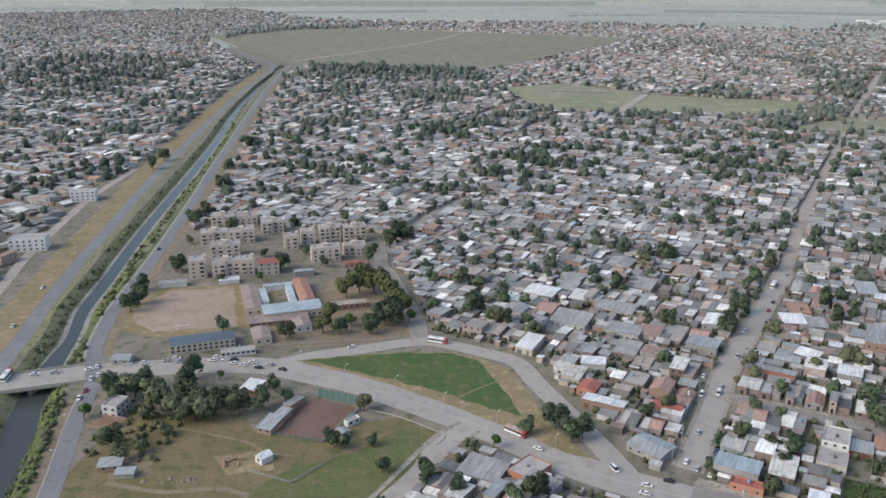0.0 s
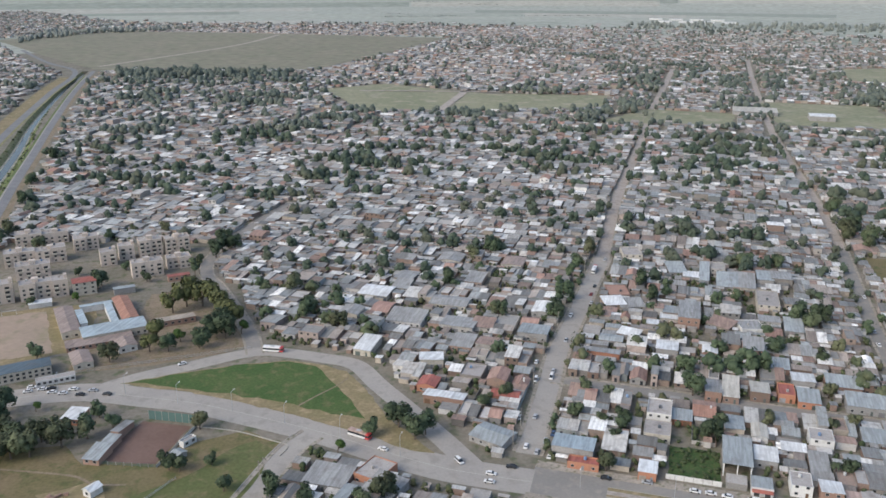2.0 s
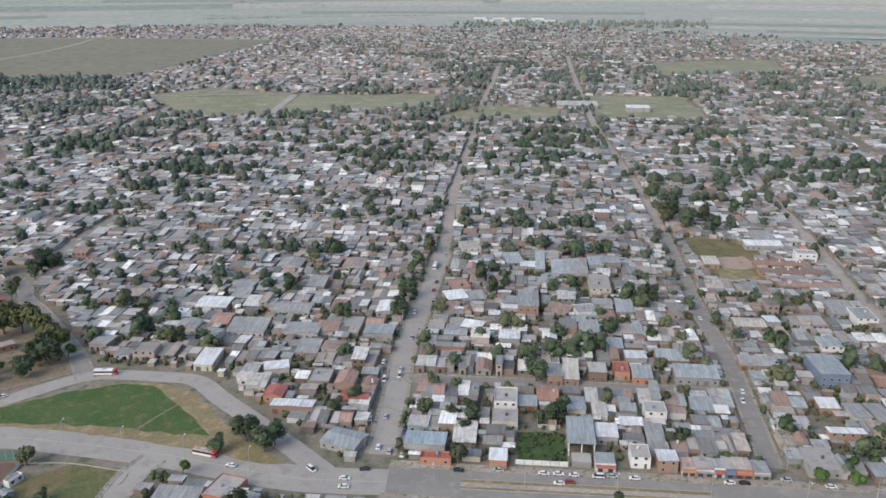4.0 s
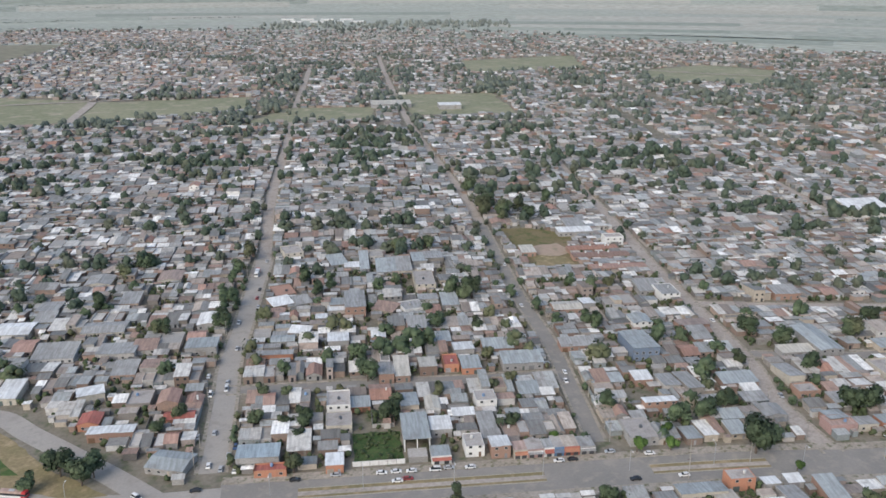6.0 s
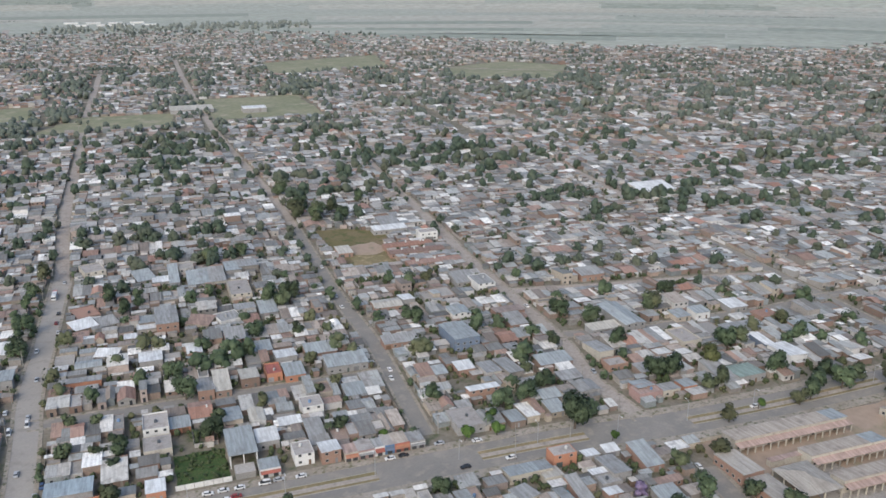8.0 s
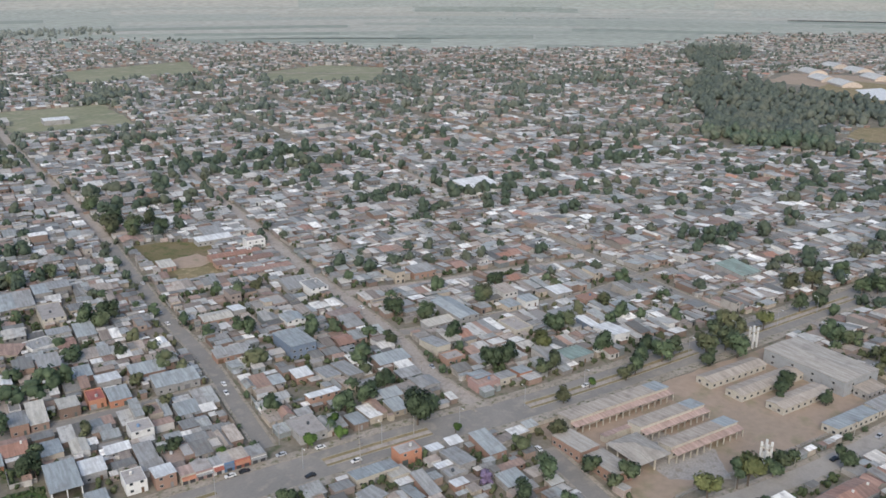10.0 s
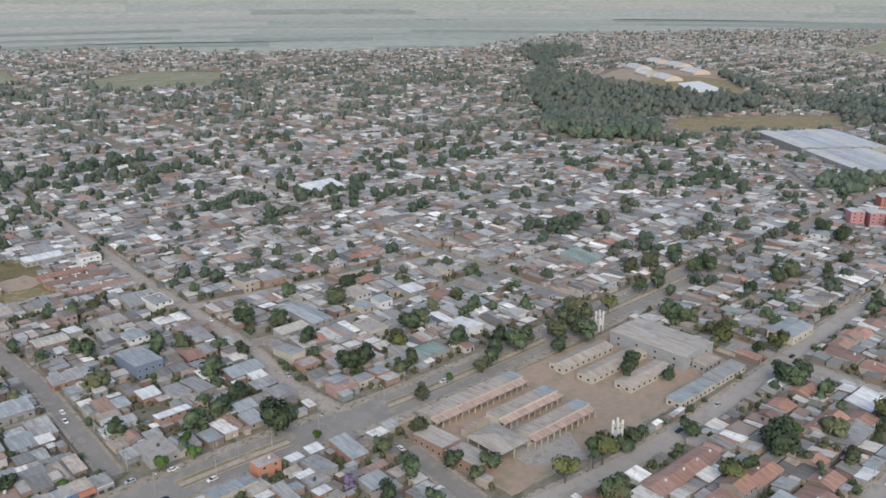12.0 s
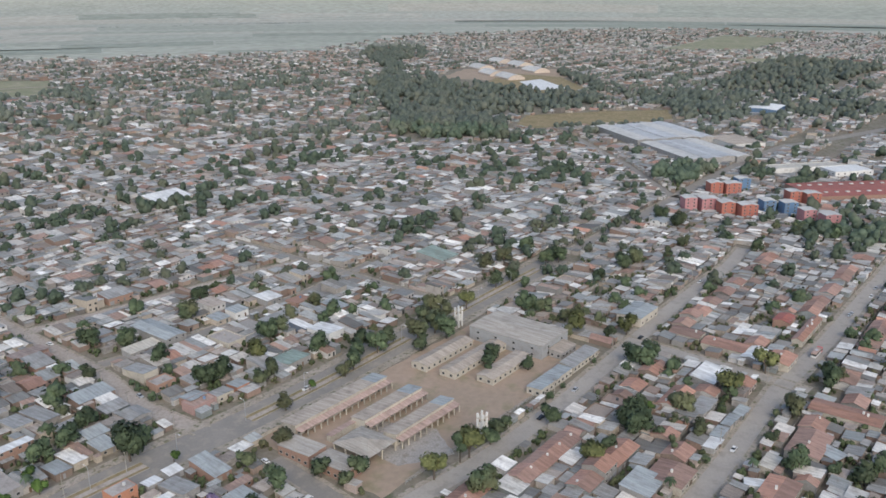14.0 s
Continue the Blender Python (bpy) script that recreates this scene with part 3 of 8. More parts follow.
strip("road_avenue_north_lane", AVENUE_NEAR, 3.2, 8.8, 0.06, ASPHALT, "grey asphalt carriageway of the avenue", "road")
strip("road_avenue_south_lane", AVENUE_NEAR, -9.0, -3.2, 0.06, ASPHALT, "grey asphalt carriageway of the avenue", "road")
strip("road_avenue_middle", AVENUE_NEAR, -3.2, 3.2, 0.055, ASPHALT, "asphalt crossing between the carriageways", "road")
for a0, a1 in ((-24, 88), (112, 168), (200, 330), (346, 470)):
    seg = [p for k, p in AV if a0 < k < a1]
    strip("avenue_median", seg, -3.1, 3.1, 0.16, DRYGRASS, "worn grassy median strip of the avenue", "median", 0.15)
    for o in (-3.3, 3.05):
        strip("median_kerb", seg, o, o + 0.25, 0.24, KERB, "pale concrete kerb of the median", "kerb", 0.24)
    strip("median_path", seg, -1.6, 1.0, 0.19, DIRTROAD, "pale footpath along the median", "path")
strip("pavement_avenue_north", AVENUE_NEAR, 8.8, 13.4, 0.21, PAVE, "concrete pavement before the shops", "pavement", 0.2)
strip("pavement_avenue_south", AVENUE_NEAR, -14.0, -9.0, 0.215, PAVE, "broad concrete pavement along the avenue", "pavement", 0.2)

PARK = [(-74, 382), (-52, 387), (-16, 391.5), (4, 390.5), (18, 383.5), (31, 373), (38, 352), (43, 326), (58, 293), (49, 297), (27, 317.5), (4, 336), (-22, 354.5), (-45, 368.5), (-62, 376)]
patch("park_ground", PARK, 0.16, DRYGRASS, "dry worn grass of the triangular park", "lawn", 0.6)
patch("park_lawn", [(-70, 382), (-52, 386.6), (-16, 391), (4, 389.5), (17, 381), (27, 351), (34, 326), (20, 333), (-7, 352), (-28, 363), (-51, 374)], 0.20, GRASS, "mown green grass of the triangular park", "lawn", 1.2, 3)
strip("park_path", smooth([(6, 343), (15, 351), (25, 359), (31, 366)]), -0.45, 0.45, 0.24, BROWN, "trodden earth path over the park grass", "path")
PITCH_P = [(-176, 452), (-165, 479), (-127, 483), (-112, 424), (-156, 418), (-172, 434)]
patch("sports_ground", [(-182, 440), (-172, 486), (-100, 490), (-96, 425), (-150, 410), (-172, 420)], 0.022, DRYGRASS, "dry grass border of the football ground", "ground", 1.0, 4)
patch("football_pitch", PITCH_P, 0.10, PITCH, "reddish bare earth football pitch", "pitch", 0.8, 5)
patch("school_yard", [(-78, 445), (-72, 498), (-30, 500), (-18, 432), (-12, 412), (-40, 402), (-75, 398), (-100, 400), (-100, 440)], 0.033, BROWN, "dry trodden school yard under trees", "ground", 1.0, 6)
patch("clay_court_ground", [(-75, 315), (-59, 344), (-39, 335), (-51, 308)], 0.12, CLAY, "dark reddish clay sports court", "court", 0.3, 7)
patch("south_meadow", [(-150, 250), (-138, 330), (-88, 330), (-78, 313), (-36, 322), (-16, 327), (1, 311), (-12, 285), (-36, 240)], 0.018, MEADOW, "patchy green and dry meadow", "meadow", 1.2, 8)
strip("meadow_path", smooth([(-112, 318), (-95, 312), (-80, 306), (-72, 299), (-60, 296)]), -0.6, 0.6, 0.05, BROWN, "trodden path through the meadow", "path")
strip("meadow_path", smooth([(-128, 278), (-105, 272), (-85, 274), (-70, 268)]), -1.3, 1.3, 0.05, BROWN, "bare earth track through the meadow", "path")
patch("bare_patch", [(-135, 300), (-128, 280), (-112, 284), (-118, 300)], 0.04, BROWN, "bare trodden earth beside the sheds", "ground", 1.0, 31)
patch("bare_patch", [(-92, 296), (-84, 283), (-66, 286), (-72, 302)], 0.045, DRYGRASS, "dry bare ground round the cabin", "ground", 1.5, 32)
patch("south_green", [(-75, 262), (-62, 285), (-40, 296), (-26, 310), (-12, 318), (-4, 308), (-14, 285), (-30, 255)], 0.09, MEADOW_GREEN, "green grass plot beside the side road", "lawn", 1.6, 9)
patch("weedy_lot", [G(1, 295), G(20.5, 295), G(20.5, 318), G(1, 318)], 0.08, WEEDS, "overgrown green weedy vacant lot", "lot", 0.5, 10)
patch("school_east_yard", [G(200, 190), G(200, 258), G(360, 258), G(360, 186)], 0.028, PITCH, "bare earth school yard", "ground", 0.8, 11)
FIELDS = [
    ([(412, 996), (508, 1073), (607, 1017), (556, 925)], FIELD),
    ([(690, 1100), (829, 1030), (737, 862), (619, 929)], FIELD),
    ([(1070, 1434), (1340, 1385), (1187, 1195), (966, 1268)], FIELD),
    ([(1253, 1106), (1422, 1094), (1450, 958), (1262, 842), (1150, 985)], FIELD),
    ([(96, 1360), (201, 1404), (331, 1262), (507, 1202), (455, 1090), (249, 1113), (227, 1114), (134, 1139)], FIELD),
    ([(-660, 2450), (-387, 2708), (-4, 2560), (504, 2280), (267, 1891), (92, 1614), (-91, 1667), (-290, 1690), (-440, 1980)], OLIVE),
    ([(1048, 86), (1095, -10), (1142, -118), (1242, -117), (1211, -15), (1162, 76)], DRYGRASS),
    ([(385, 470), (404, 459), (424, 425), (399, 412), (385, 392), (378, 374), (349, 386), (364, 426)], MEADOW),
    ([(1440, 180), (1400, 60), (1450, -10), (1640, 40), (1700, 150)], DRYGRASS),
]
for i, (poly, mat) in enumerate(FIELDS):
    patch("field", poly, 0.6 if mat is OLIVE else 0.12, mat, "open pale grass field among the houses" if mat is FIELD else "dry yellowish open field", "field", 3.0 if i < 5 else 1.5, 20 + i)

patch("bare_patch", [(374, 424), (398, 420), (396, 400), (380, 398), (370, 408)], 0.16, PITCH, "trodden pale earth in the walled lot", "ground", 1.2, 71)
patch("bare_patch", [(354, 392), (366, 410), (382, 394), (376, 378)], 0.15, DRYGRASS, "dry yellowish grass in the walled lot", "ground", 1.2, 72)
patch("bare_patch", [(444, 470), (463, 449), (480, 458), (466, 481)], 0.10, PITCH, "bare earth yard ringed by low walls", "ground", 1.2, 73)
# verges along the canal roads, and open farm land beyond the town
for line, lo, hi, mat, word in ((CANAL_WEST, -8, -4.8, DRYBANK, "weedy dry verge beside the canal road"), (CANAL_WEST, 4.8, 22, DRYGRASS, "dry grass verge beside the canal road"),
                                (CANAL_EAST, 5.4, 8.0, BANK, "weedy green verge beside the canal road"), (CANAL_EAST, 3.9, 5.4, CONCRETE, "pale footway beside the canal road"), (CANAL_EAST, -9, -4.0, BROWN, "bare brown verge beside the canal road")):
    strip("verge", [p for p in line if p[1] < 1640 and p[1] > 386], lo, hi, 0.03, mat, word, "verge")
strip("verge", [p for p in CANAL_EAST if p[1] < 345], 8.5, 14.0, 0.036, BANK, "rank green bank beside the canal", "verge")
strip("kerb", [p for p in CANAL_EAST if p[1] < 345], 3.8, 4.4, 0.12, KERB, "pale concrete kerb of the canal road", "kerb", 0.1)
strip("verge", [p for p in CANAL_EAST if p[1] < 345], 4.5, 8.5, 0.035, BROWN, "bare earth verge beside the canal road", "verge")


def far_rise(r):
    """The far plain is lifted beyond 4 km so that it fills the camera's view to the top."""
    return 66.0 * max(0.0, (r - 4000.0) / 900.0) ** 1.4


def ring_sector(name, az0, az1, r0, r1, z, mat, label, n=24, rows=1):
    g = Geo()
    radii = [r0 + (r1 - r0) * k / rows for k in range(rows + 1)]
    for i in range(n):
        a, b = (radians(az0 + (az1 - az0) * k / n) for k in (i, i + 1))
        for p, q in zip(radii, radii[1:]):
            ring = [(a, p), (a, q), (b, q), (b, p)]
            ring = [(c, r * (1 + 0.012 * math.sin(9.1 * c + r0))) for c, r in ring]
            g.face([(r * math.sin(c), r * math.cos(c), z + far_rise(r)) for c, r in ring])
    return tagged(part(name, g, mat), label, "land", kind="structure")


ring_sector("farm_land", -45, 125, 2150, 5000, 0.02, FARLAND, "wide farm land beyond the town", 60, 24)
rnd = random.Random(77)
HEDGES, r = [], 2190.0
while r < 4800:
    # one belt of parcels after the other, each with its own crop, in tones paled for haze
    deep = r * rnd.uniform(0.04, 0.085)
    az = -36.0 + rnd.uniform(0, 6)
    while az < 114:
        wide = rnd.uniform(8, 26)
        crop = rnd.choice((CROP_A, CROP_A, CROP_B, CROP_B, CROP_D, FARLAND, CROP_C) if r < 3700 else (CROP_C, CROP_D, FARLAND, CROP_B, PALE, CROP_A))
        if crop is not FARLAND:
            ring_sector("crop_field", az, az + wide - 0.15, r, r + deep - 6, 0.25 + 0.1 * (len(HEDGES) % 3), crop, "strip of farm field in the distance, paled by painted haze", 8, 4)
        if rnd.random() < 0.13:
            HEDGES.append((az, az + wide * rnd.uniform(0.3, 1.0), r + deep))
        az += wide
    r += deep

for line, half in ((smooth([(227, 1105), (260, 1180), (300, 1270), (345, 1400), (420, 1560)]), 6), (smooth([(-300, 1760), (-60, 2150), (60, 2480)]), 5), (smooth([(1250, 1110), (1300, 1000), (1370, 905)]), 4),
                   (smooth([(150, 1330), (260, 1300), (520, 1215), (640, 1150)]), 4), (smooth([(960, 2250), (1010, 2500), (1120, 2760)]), 9), (smooth([(700, 2300), (820, 2450), (1100, 2560)]), 7)):
    strip("dirt_track", line, -half, half, 0.75, DIRTROAD, "pale dirt track over the fields", "track")

# the young quarter beyond the fields, without trees, on bare pale ground
BARE = [[(60, 1620), (356, 1990), (690, 1700), (520, 1190), (389, 1390), (200, 1410)], [(-472, 2620), (222, 2950), (1000, 2520), (856, 2150), (490, 2400), (-260, 2450)]]
patch("bare_quarter", BARE[0], 0.015, DIRTROAD, "bare pale earth of the young quarter", "ground", 4.0, 61)
patch("bare_quarter", BARE[1], 0.55, DIRTROAD, "bare pale earth round the far houses", "ground", 6.0, 62)
patch("works_yard", [(1760, 240), (1790, 40), (1640, 20), (1560, 150), (1600, 260)], 0.03, PITCH, "reddish bare yard round the hangars", "ground", 3.0, 63)
patch("field", [(2290, -190), (2900, -440), (2760, -640), (2350, -430)], 0.6, FIELD, "pale open field beyond the woods", "field", 4.0, 64)
patch("field", [(2050, -300), (2120, -560), (1900, -640), (1800, -480)], 0.6, FIELD, "pale open field beyond the woods", "field", 4.0, 65)
patch("school_court", [(288, 70), (305, 96), (322, 92), (318, 60), (300, 50)], 0.05, CONCRETE, "worn concrete court of the school", "court", 0.5, 66)

# ---- buildings ----
def sheet(g, x0, x1, y0, y1, z0, z1, along="y", thick=0.08, mat=0, under=True):
    """A sloping roof sheet: z0 at the low coordinate and z1 at the high one of the named axis."""
    if along == "y":
        low = [(x0, y0, z0), (x1, y0, z0), (x1, y1, z1), (x0, y1, z1)]
    else:
        low = [(x0, y0, z0), (x1, y0, z1), (x1, y1, z1), (x0, y1, z0)]
    g.solid(low, [(x, y, z + thick) for x, y, z in low], mat, under)


def mass(out, x0, x1, y0, y1, h, style, rnd, far=False, ridge=None):
    """One volume of a house. Appends (part name, Geo, slot) pieces; slots: wall 3, roof 0 sheet, 1 slab, 2 tiles."""
    o, wall = 0.3, Geo()
    out.append(("wall", wall, 3))

    def piece(slot):
        g = Geo()
        out.append(("roof", g, slot))
        return g

    if style == "flat":
        if far:
            wall.box(x0, x1, y0, y1, 0, h)
            wall.f.pop(), wall.m.pop()
            piece(1).box(x0, x1, y0, y1, h, h + 0.1)
        else:
            t, p = 0.18, h + rnd.uniform(0.15, 0.7)
            outer = [(x0, y0), (x1, y0), (x1, y1), (x0, y1)]
            inner = [(x0 + t, y0 + t), (x1 - t, y0 + t), (x1 - t, y1 - t), (x0 + t, y1 - t)]
            rings = [[(*q, 0) for q in outer], [(*q, p) for q in outer], [(*q, p) for q in inner], [(*q, h) for q in inner]]
            wall.v = [q for r in rings for q in r]
            for k in range(3):
                for i in range(4):
                    j = (i + 1) % 4
                    wall.f.append((4 * k + i, 4 * k + j, 4 * k + 4 + j, 4 * k + 4 + i))
                    wall.m.append(0)
            piece(1).box(x0 + t, x1 - t, y0 + t, y1 - t, h - 0.1, h)
    elif style == "shed":
        rise = (y1 - y0) * rnd.uniform(0.05, 0.14) * rnd.choice((-1, 1))
        a, b = (h, h + rise) if rise > 0 else (h - rise, h)
        wall.solid([(x0, y0, 0), (x1, y0, 0), (x1, y1, 0), (x0, y1, 0)], [(x0, y0, a), (x1, y0, a), (x1, y1, b), (x0, y1, b)])
        n = 1 if far else max(1, round((x1 - x0) / rnd.uniform(3.8, 7)))
        w = (x1 - x0 + 2 * o) / n
        for i in range(n):
            d = rnd.uniform(0, 0.08)
            e = 0 if far else rnd.uniform(-0.3, 0.5)
            sheet(piece(0), x0 - o + i * w, x0 - o + (i + 1) * w, y0 - o - max(0, e), y1 + o, a + 0.01 + d, b + 0.01 + d, under=not far)
        if far:
            wall.f.pop(), wall.m.pop()
    else:
        slot = 2 if style == "tile" else 0
        rise = rnd.uniform(1.2, 1.7) if style == "tile" else rnd.uniform(0.6, 1.2)
        if (ridge or rnd.choice("xy")) == "y":
            m = (x0 + x1) / 2
            wall.solid([(x0, y0, 0), (m, y0, 0), (x1, y0, 0), (x1, y1, 0), (m, y1, 0), (x0, y1, 0)],
                       [(x0, y0, h), (m, y0, h + rise), (x1, y0, h), (x1, y1, h), (m, y1, h + rise), (x0, y1, h)])
            k = rise / (m - x0)
            sheet(piece(slot), x0 - o, m, y0 - o, y1 + o, h - k * o + 0.02, h + rise + 0.02, "x", 0.1, under=not far)
            sheet(piece(slot), m, x1 + o, y0 - o, y1 + o, h + rise + 0.02, h - k * o + 0.02, "x", 0.1, under=not far)
        else:
            m = (y0 + y1) / 2
            wall.solid([(x0, y0, 0), (x1, y0, 0), (x1, m, 0), (x1, y1, 0), (x0, y1, 0), (x0, m, 0)],
                       [(x0, y0, h), (x1, y0, h), (x1, m, h + rise), (x1, y1, h), (x0, y1, h), (x0, m, h + rise)])
            k = rise / (m - y0)
            sheet(piece(slot), x0 - o, x1 + o, y0 - o, m, h - k * o + 0.02, h + rise + 0.02, "y", 0.1, under=not far)
            sheet(piece(slot), x0 - o, x1 + o, m, y1 + o, h + rise + 0.02, h - k * o + 0.02, "y", 0.1, under=not far)


def pick_style(rnd, tiles):
    r = rnd.random()
    if r < tiles:
        return "tile"
    r = (r - tiles) / (1 - tiles)
    return "flat" if r < 0.22 else "shed" if r < 0.82 else "gable"


def lot(rnd, w, d, tiles=0.04, far=False, sparse=False):
    """A house on its lot (w wide, d deep, the street at y = 0): its pieces, its front and its style."""
    out = []
    row = tiles > 0.3
    setback = rnd.choice((0, 0, 0.5, 2.0)) if not row else rnd.uniform(2, 3)
    depth = min(d - setback - 0.3, rnd.uniform(9, 15) if not row else 9.5)
    two = rnd.random() < (0.09 if not row else 0.02)
    h = rnd.uniform(5.2, 6.0) if two else rnd.uniform(2.2, 2.9) if not row else 3.2 + rnd.uniform(0, 0.25)
    style = pick_style(rnd, tiles)
    gap = rnd.choice((0, 0, 0, 0, 1.2, 2.2)) if w > 8 and not row else 0
    x0, x1 = -w / 2 + 0.05, w / 2 - 0.05 - gap
    split = rnd.random() < (0.25 if far else 0.78) and x1 - x0 > 6 and style != "tile"
    front = (x0, x1, setback, setback + depth, h)
    if split:
        c = x0 + (x1 - x0) * rnd.uniform(0.35, 0.65)
        mass(out, x0, c - 0.02, setback, setback + depth, h, style, rnd, far)
        mass(out, c + 0.02, x1, setback + rnd.uniform(0, 2.0), setback + depth - rnd.uniform(0, 2), rnd.uniform(2.6, 3.4), pick_style(rnd, tiles), rnd, far)
        front = (x0, c, setback, setback + depth, h)
    else:
        mass(out, x0, x1, setback, setback + depth, h, style, rnd, far, "x" if row else None)
    y = setback + depth + rnd.uniform(0.1, 0.9)
    for k in range(3 if far else 4):
        dd = min(rnd.uniform(4, 9) if far else rnd.uniform(3.4, 6.5), d - y - 0.2)
        if dd < 2.4 or rnd.random() > (0.9, 0.8, 0.7, 0.6)[k] or (sparse and k):
            break
        ww = (w - 0.2) * rnd.uniform(0.5, 1.0)
        l = -w / 2 + 0.1 if rnd.random() < 0.5 else w / 2 - 0.1 - ww
        mass(out, l, l + ww, y, y + dd, rnd.uniform(2.2, 3.1), "shed" if rnd.random() < 0.8 else "flat", rnd, far)
        if ww < w * 0.72 and rnd.random() < 0.7:
            l2 = l + ww + 0.3 if l < 0 else -w / 2 + 0.1
            mass(out, l2, l2 + (w - 0.6 - ww), y + rnd.uniform(0.5, 1.5), y + dd, rnd.uniform(2.0, 2.6), "shed", rnd, far)
        y += dd + (rnd.uniform(0.6, 3.0) if far else rnd.uniform(0.3, 1.8))
    if not far and d > 20:
        for sx in (-w / 2, w / 2 - 0.1):
            g = Geo()
            g.box(sx - 0.05, sx + 0.1, setback + depth, d, 0, rnd.uniform(1.6, 2.3))
            out.append(("yard_wall", g, 3))
        g = Geo()
        g.box(-w / 2 + 0.12, w / 2 - 0.12, d - 0.14, d - 0.02, 0, rnd.uniform(1.6, 2.3))
        out.append(("yard_wall", g, 3))
        if setback > 1:
            g = Geo()
            g.box(-w / 2 + 0.12, w / 2 - 1.6, 0.0, 0.15, 0, rnd.uniform(0.7, 1.5))
            out.append(("front_wall", g, 3))
    return out, front, two, style


def frame_ring(g, w, h, t, y0, y1):
    """A frame of one piece round an opening w wide and h high."""
    rings = []
    for y in (y1, y0):
        rings.append([(-w / 2, y, 0), (w / 2, y, 0), (w / 2, y, h), (-w / 2, y, h)])
        rings.append([(-w / 2 + t, y, t), (w / 2 - t, y, t), (w / 2 - t, y, h - t), (-w / 2 + t, y, h - t)])
    n = len(g.v)
    g.v.extend(rings[0] + rings[2] + rings[3] + rings[1])
    for k in range(3):
        for i in range(4):
            j = (i + 1) % 4
            g.f.append((n + 4 * k + i, n + 4 * k + j, n + 4 * k + 4 + j, n + 4 * k + 4 + i))
            g.m.append(0)


def boxed(name, mat, *dims):
    g = Geo()
    g.box(*dims, 0, True)
    return g.mesh(name, [mat])


def window_mesh(w, h):
    g = Geo()
    frame_ring(g, w, h, 0.09, -0.10, 0.0)
    return g.mesh("window", [FRAME]), boxed("pane", GLASS, -w / 2 + 0.08, w / 2 - 0.08, -0.06, -0.02, 0.08, h - 0.08)


def tank_mesh():
    g = Geo()
    rings = [[(r * math.cos(k * math.pi / 6), r * math.sin(k * math.pi / 6), z) for k in range(12)] for r, z in ((0.5, 0), (0.62, 0.1), (0.62, 1.1), (0.3, 1.35))]
    g.v = [q for r in rings for q in r]
    for k in range(3):
        for i in range(12):
            j = (i + 1) % 12
            g.f.append((12 * k + i, 12 * k + j, 12 * k + 12 + j, 12 * k + 12 + i))
            g.m.append(0)
    g.f.append(tuple(range(36, 48)))
    g.m.append(0)
    return g.mesh("water_tank", [TANK])


WINDOW, PANE = window_mesh(1.3, 1.15)
DOOR, GATE, TANKM = boxed("door", DOORWOOD, -0.5, 0.5, -0.07, 0.03, 0.0, 2.1), boxed("garage_door", DOORWOOD, -1.3, 1.3, -0.06, 0.03, 0.0, 2.25), tank_mesh()
CHIMNEY = boxed("chimney", PAINT["white"], -0.4, 0.4, -0.4, 0.4, 0.0, 2.6)
SILL = boxed("sill", FRAME, -0.75, 0.75, -0.2, 0.0, -0.08, 0.0)
SLOTS = [SHEET, SLAB, TILE, WALLS]
HOUSE_LABEL = {"flat": "low rendered house with a flat concrete roof", "shed": "low house with a sloping corrugated metal roof",
               "gable": "low house with a gabled sheet metal roof", "tile": "low house with a reddish clay tile roof"}


def window(parent, m, sill=False):
    w = part("window", WINDOW, None, parent, m=m)
    part("pane", PANE, None, w)
    if sill:
        part("sill", SILL, None, w)


def openings(house, front, two, rnd):
    x0, x1, y0, y1, h = front
    n = max(1, int((x1 - x0) / 3.3))
    step = (x1 - x0) / n
    gate = rnd.randrange(n + 2)
    for i in range(n):
        x = x0 + (i + 0.5) * step
        if i == gate and step > 2.7:
            part("garage_door", GATE, None, house, m=at(x, y0))
        elif i == n // 2:
            part("door", DOOR, None, house, m=at(x, y0))
        else:
            window(house, at(x, y0, 1.0))
        if two:
            window(house, at(x, y0, 3.9))


def near_house(m, rnd, w, d, tiles):
    pieces, front, two, style = lot(rnd, w, d, tiles)
    house = thing("house", m, "two storey rendered house with a patched roof" if two else HOUSE_LABEL[style], "house", "houses of the town")
    for name, g, slot in pieces:
        part(name, g, SLOTS[slot], house)
    openings(house, front, two, rnd)
    if style == "tile":
        g = Geo()
        g.box(-0.35, 0.35, -0.35, 0.35, 3.0, 5.3)
        part("chimney", g, PAINT["white"], house, m=at(front[0] + 2, (front[2] + front[3]) / 2 + 1.2))
    if style == "flat" and rnd.random() < 0.6:
        part("water_tank", TANKM, None, house, m=at((front[0] + front[1]) / 2 + rnd.uniform(-1, 1), (front[2] + front[3]) / 2 + rnd.uniform(-2, 2), front[4]))
    return pieces


TURN = GRID_TURN
WORD = {"white": "white metal", "grey": "grey corrugated metal", "blue": "bluish corrugated metal", "red": "dark red", "rust": "rusty metal", "brown": "brown fibre sheet", "cream": "cream coloured sheet",
        "slab": "flat grey concrete", "brick": "brick red flat", "tile": "reddish clay tile", "green": "faded green metal", "skyblue": "light blue metal", "rosy": "dusty pink"}
HERO_BOXES = []


def footprint(x, y, w, d, turn, grow=0.4):
    c, s = math.cos(radians(turn)), math.sin(radians(turn))
    return [(x + a * c - b * s, y + a * s + b * c) for a, b in ((-w / 2 - grow, -d / 2 - grow), (w / 2 + grow, -d / 2 - grow), (w / 2 + grow, d / 2 + grow), (-w / 2 - grow, d / 2 + grow))]


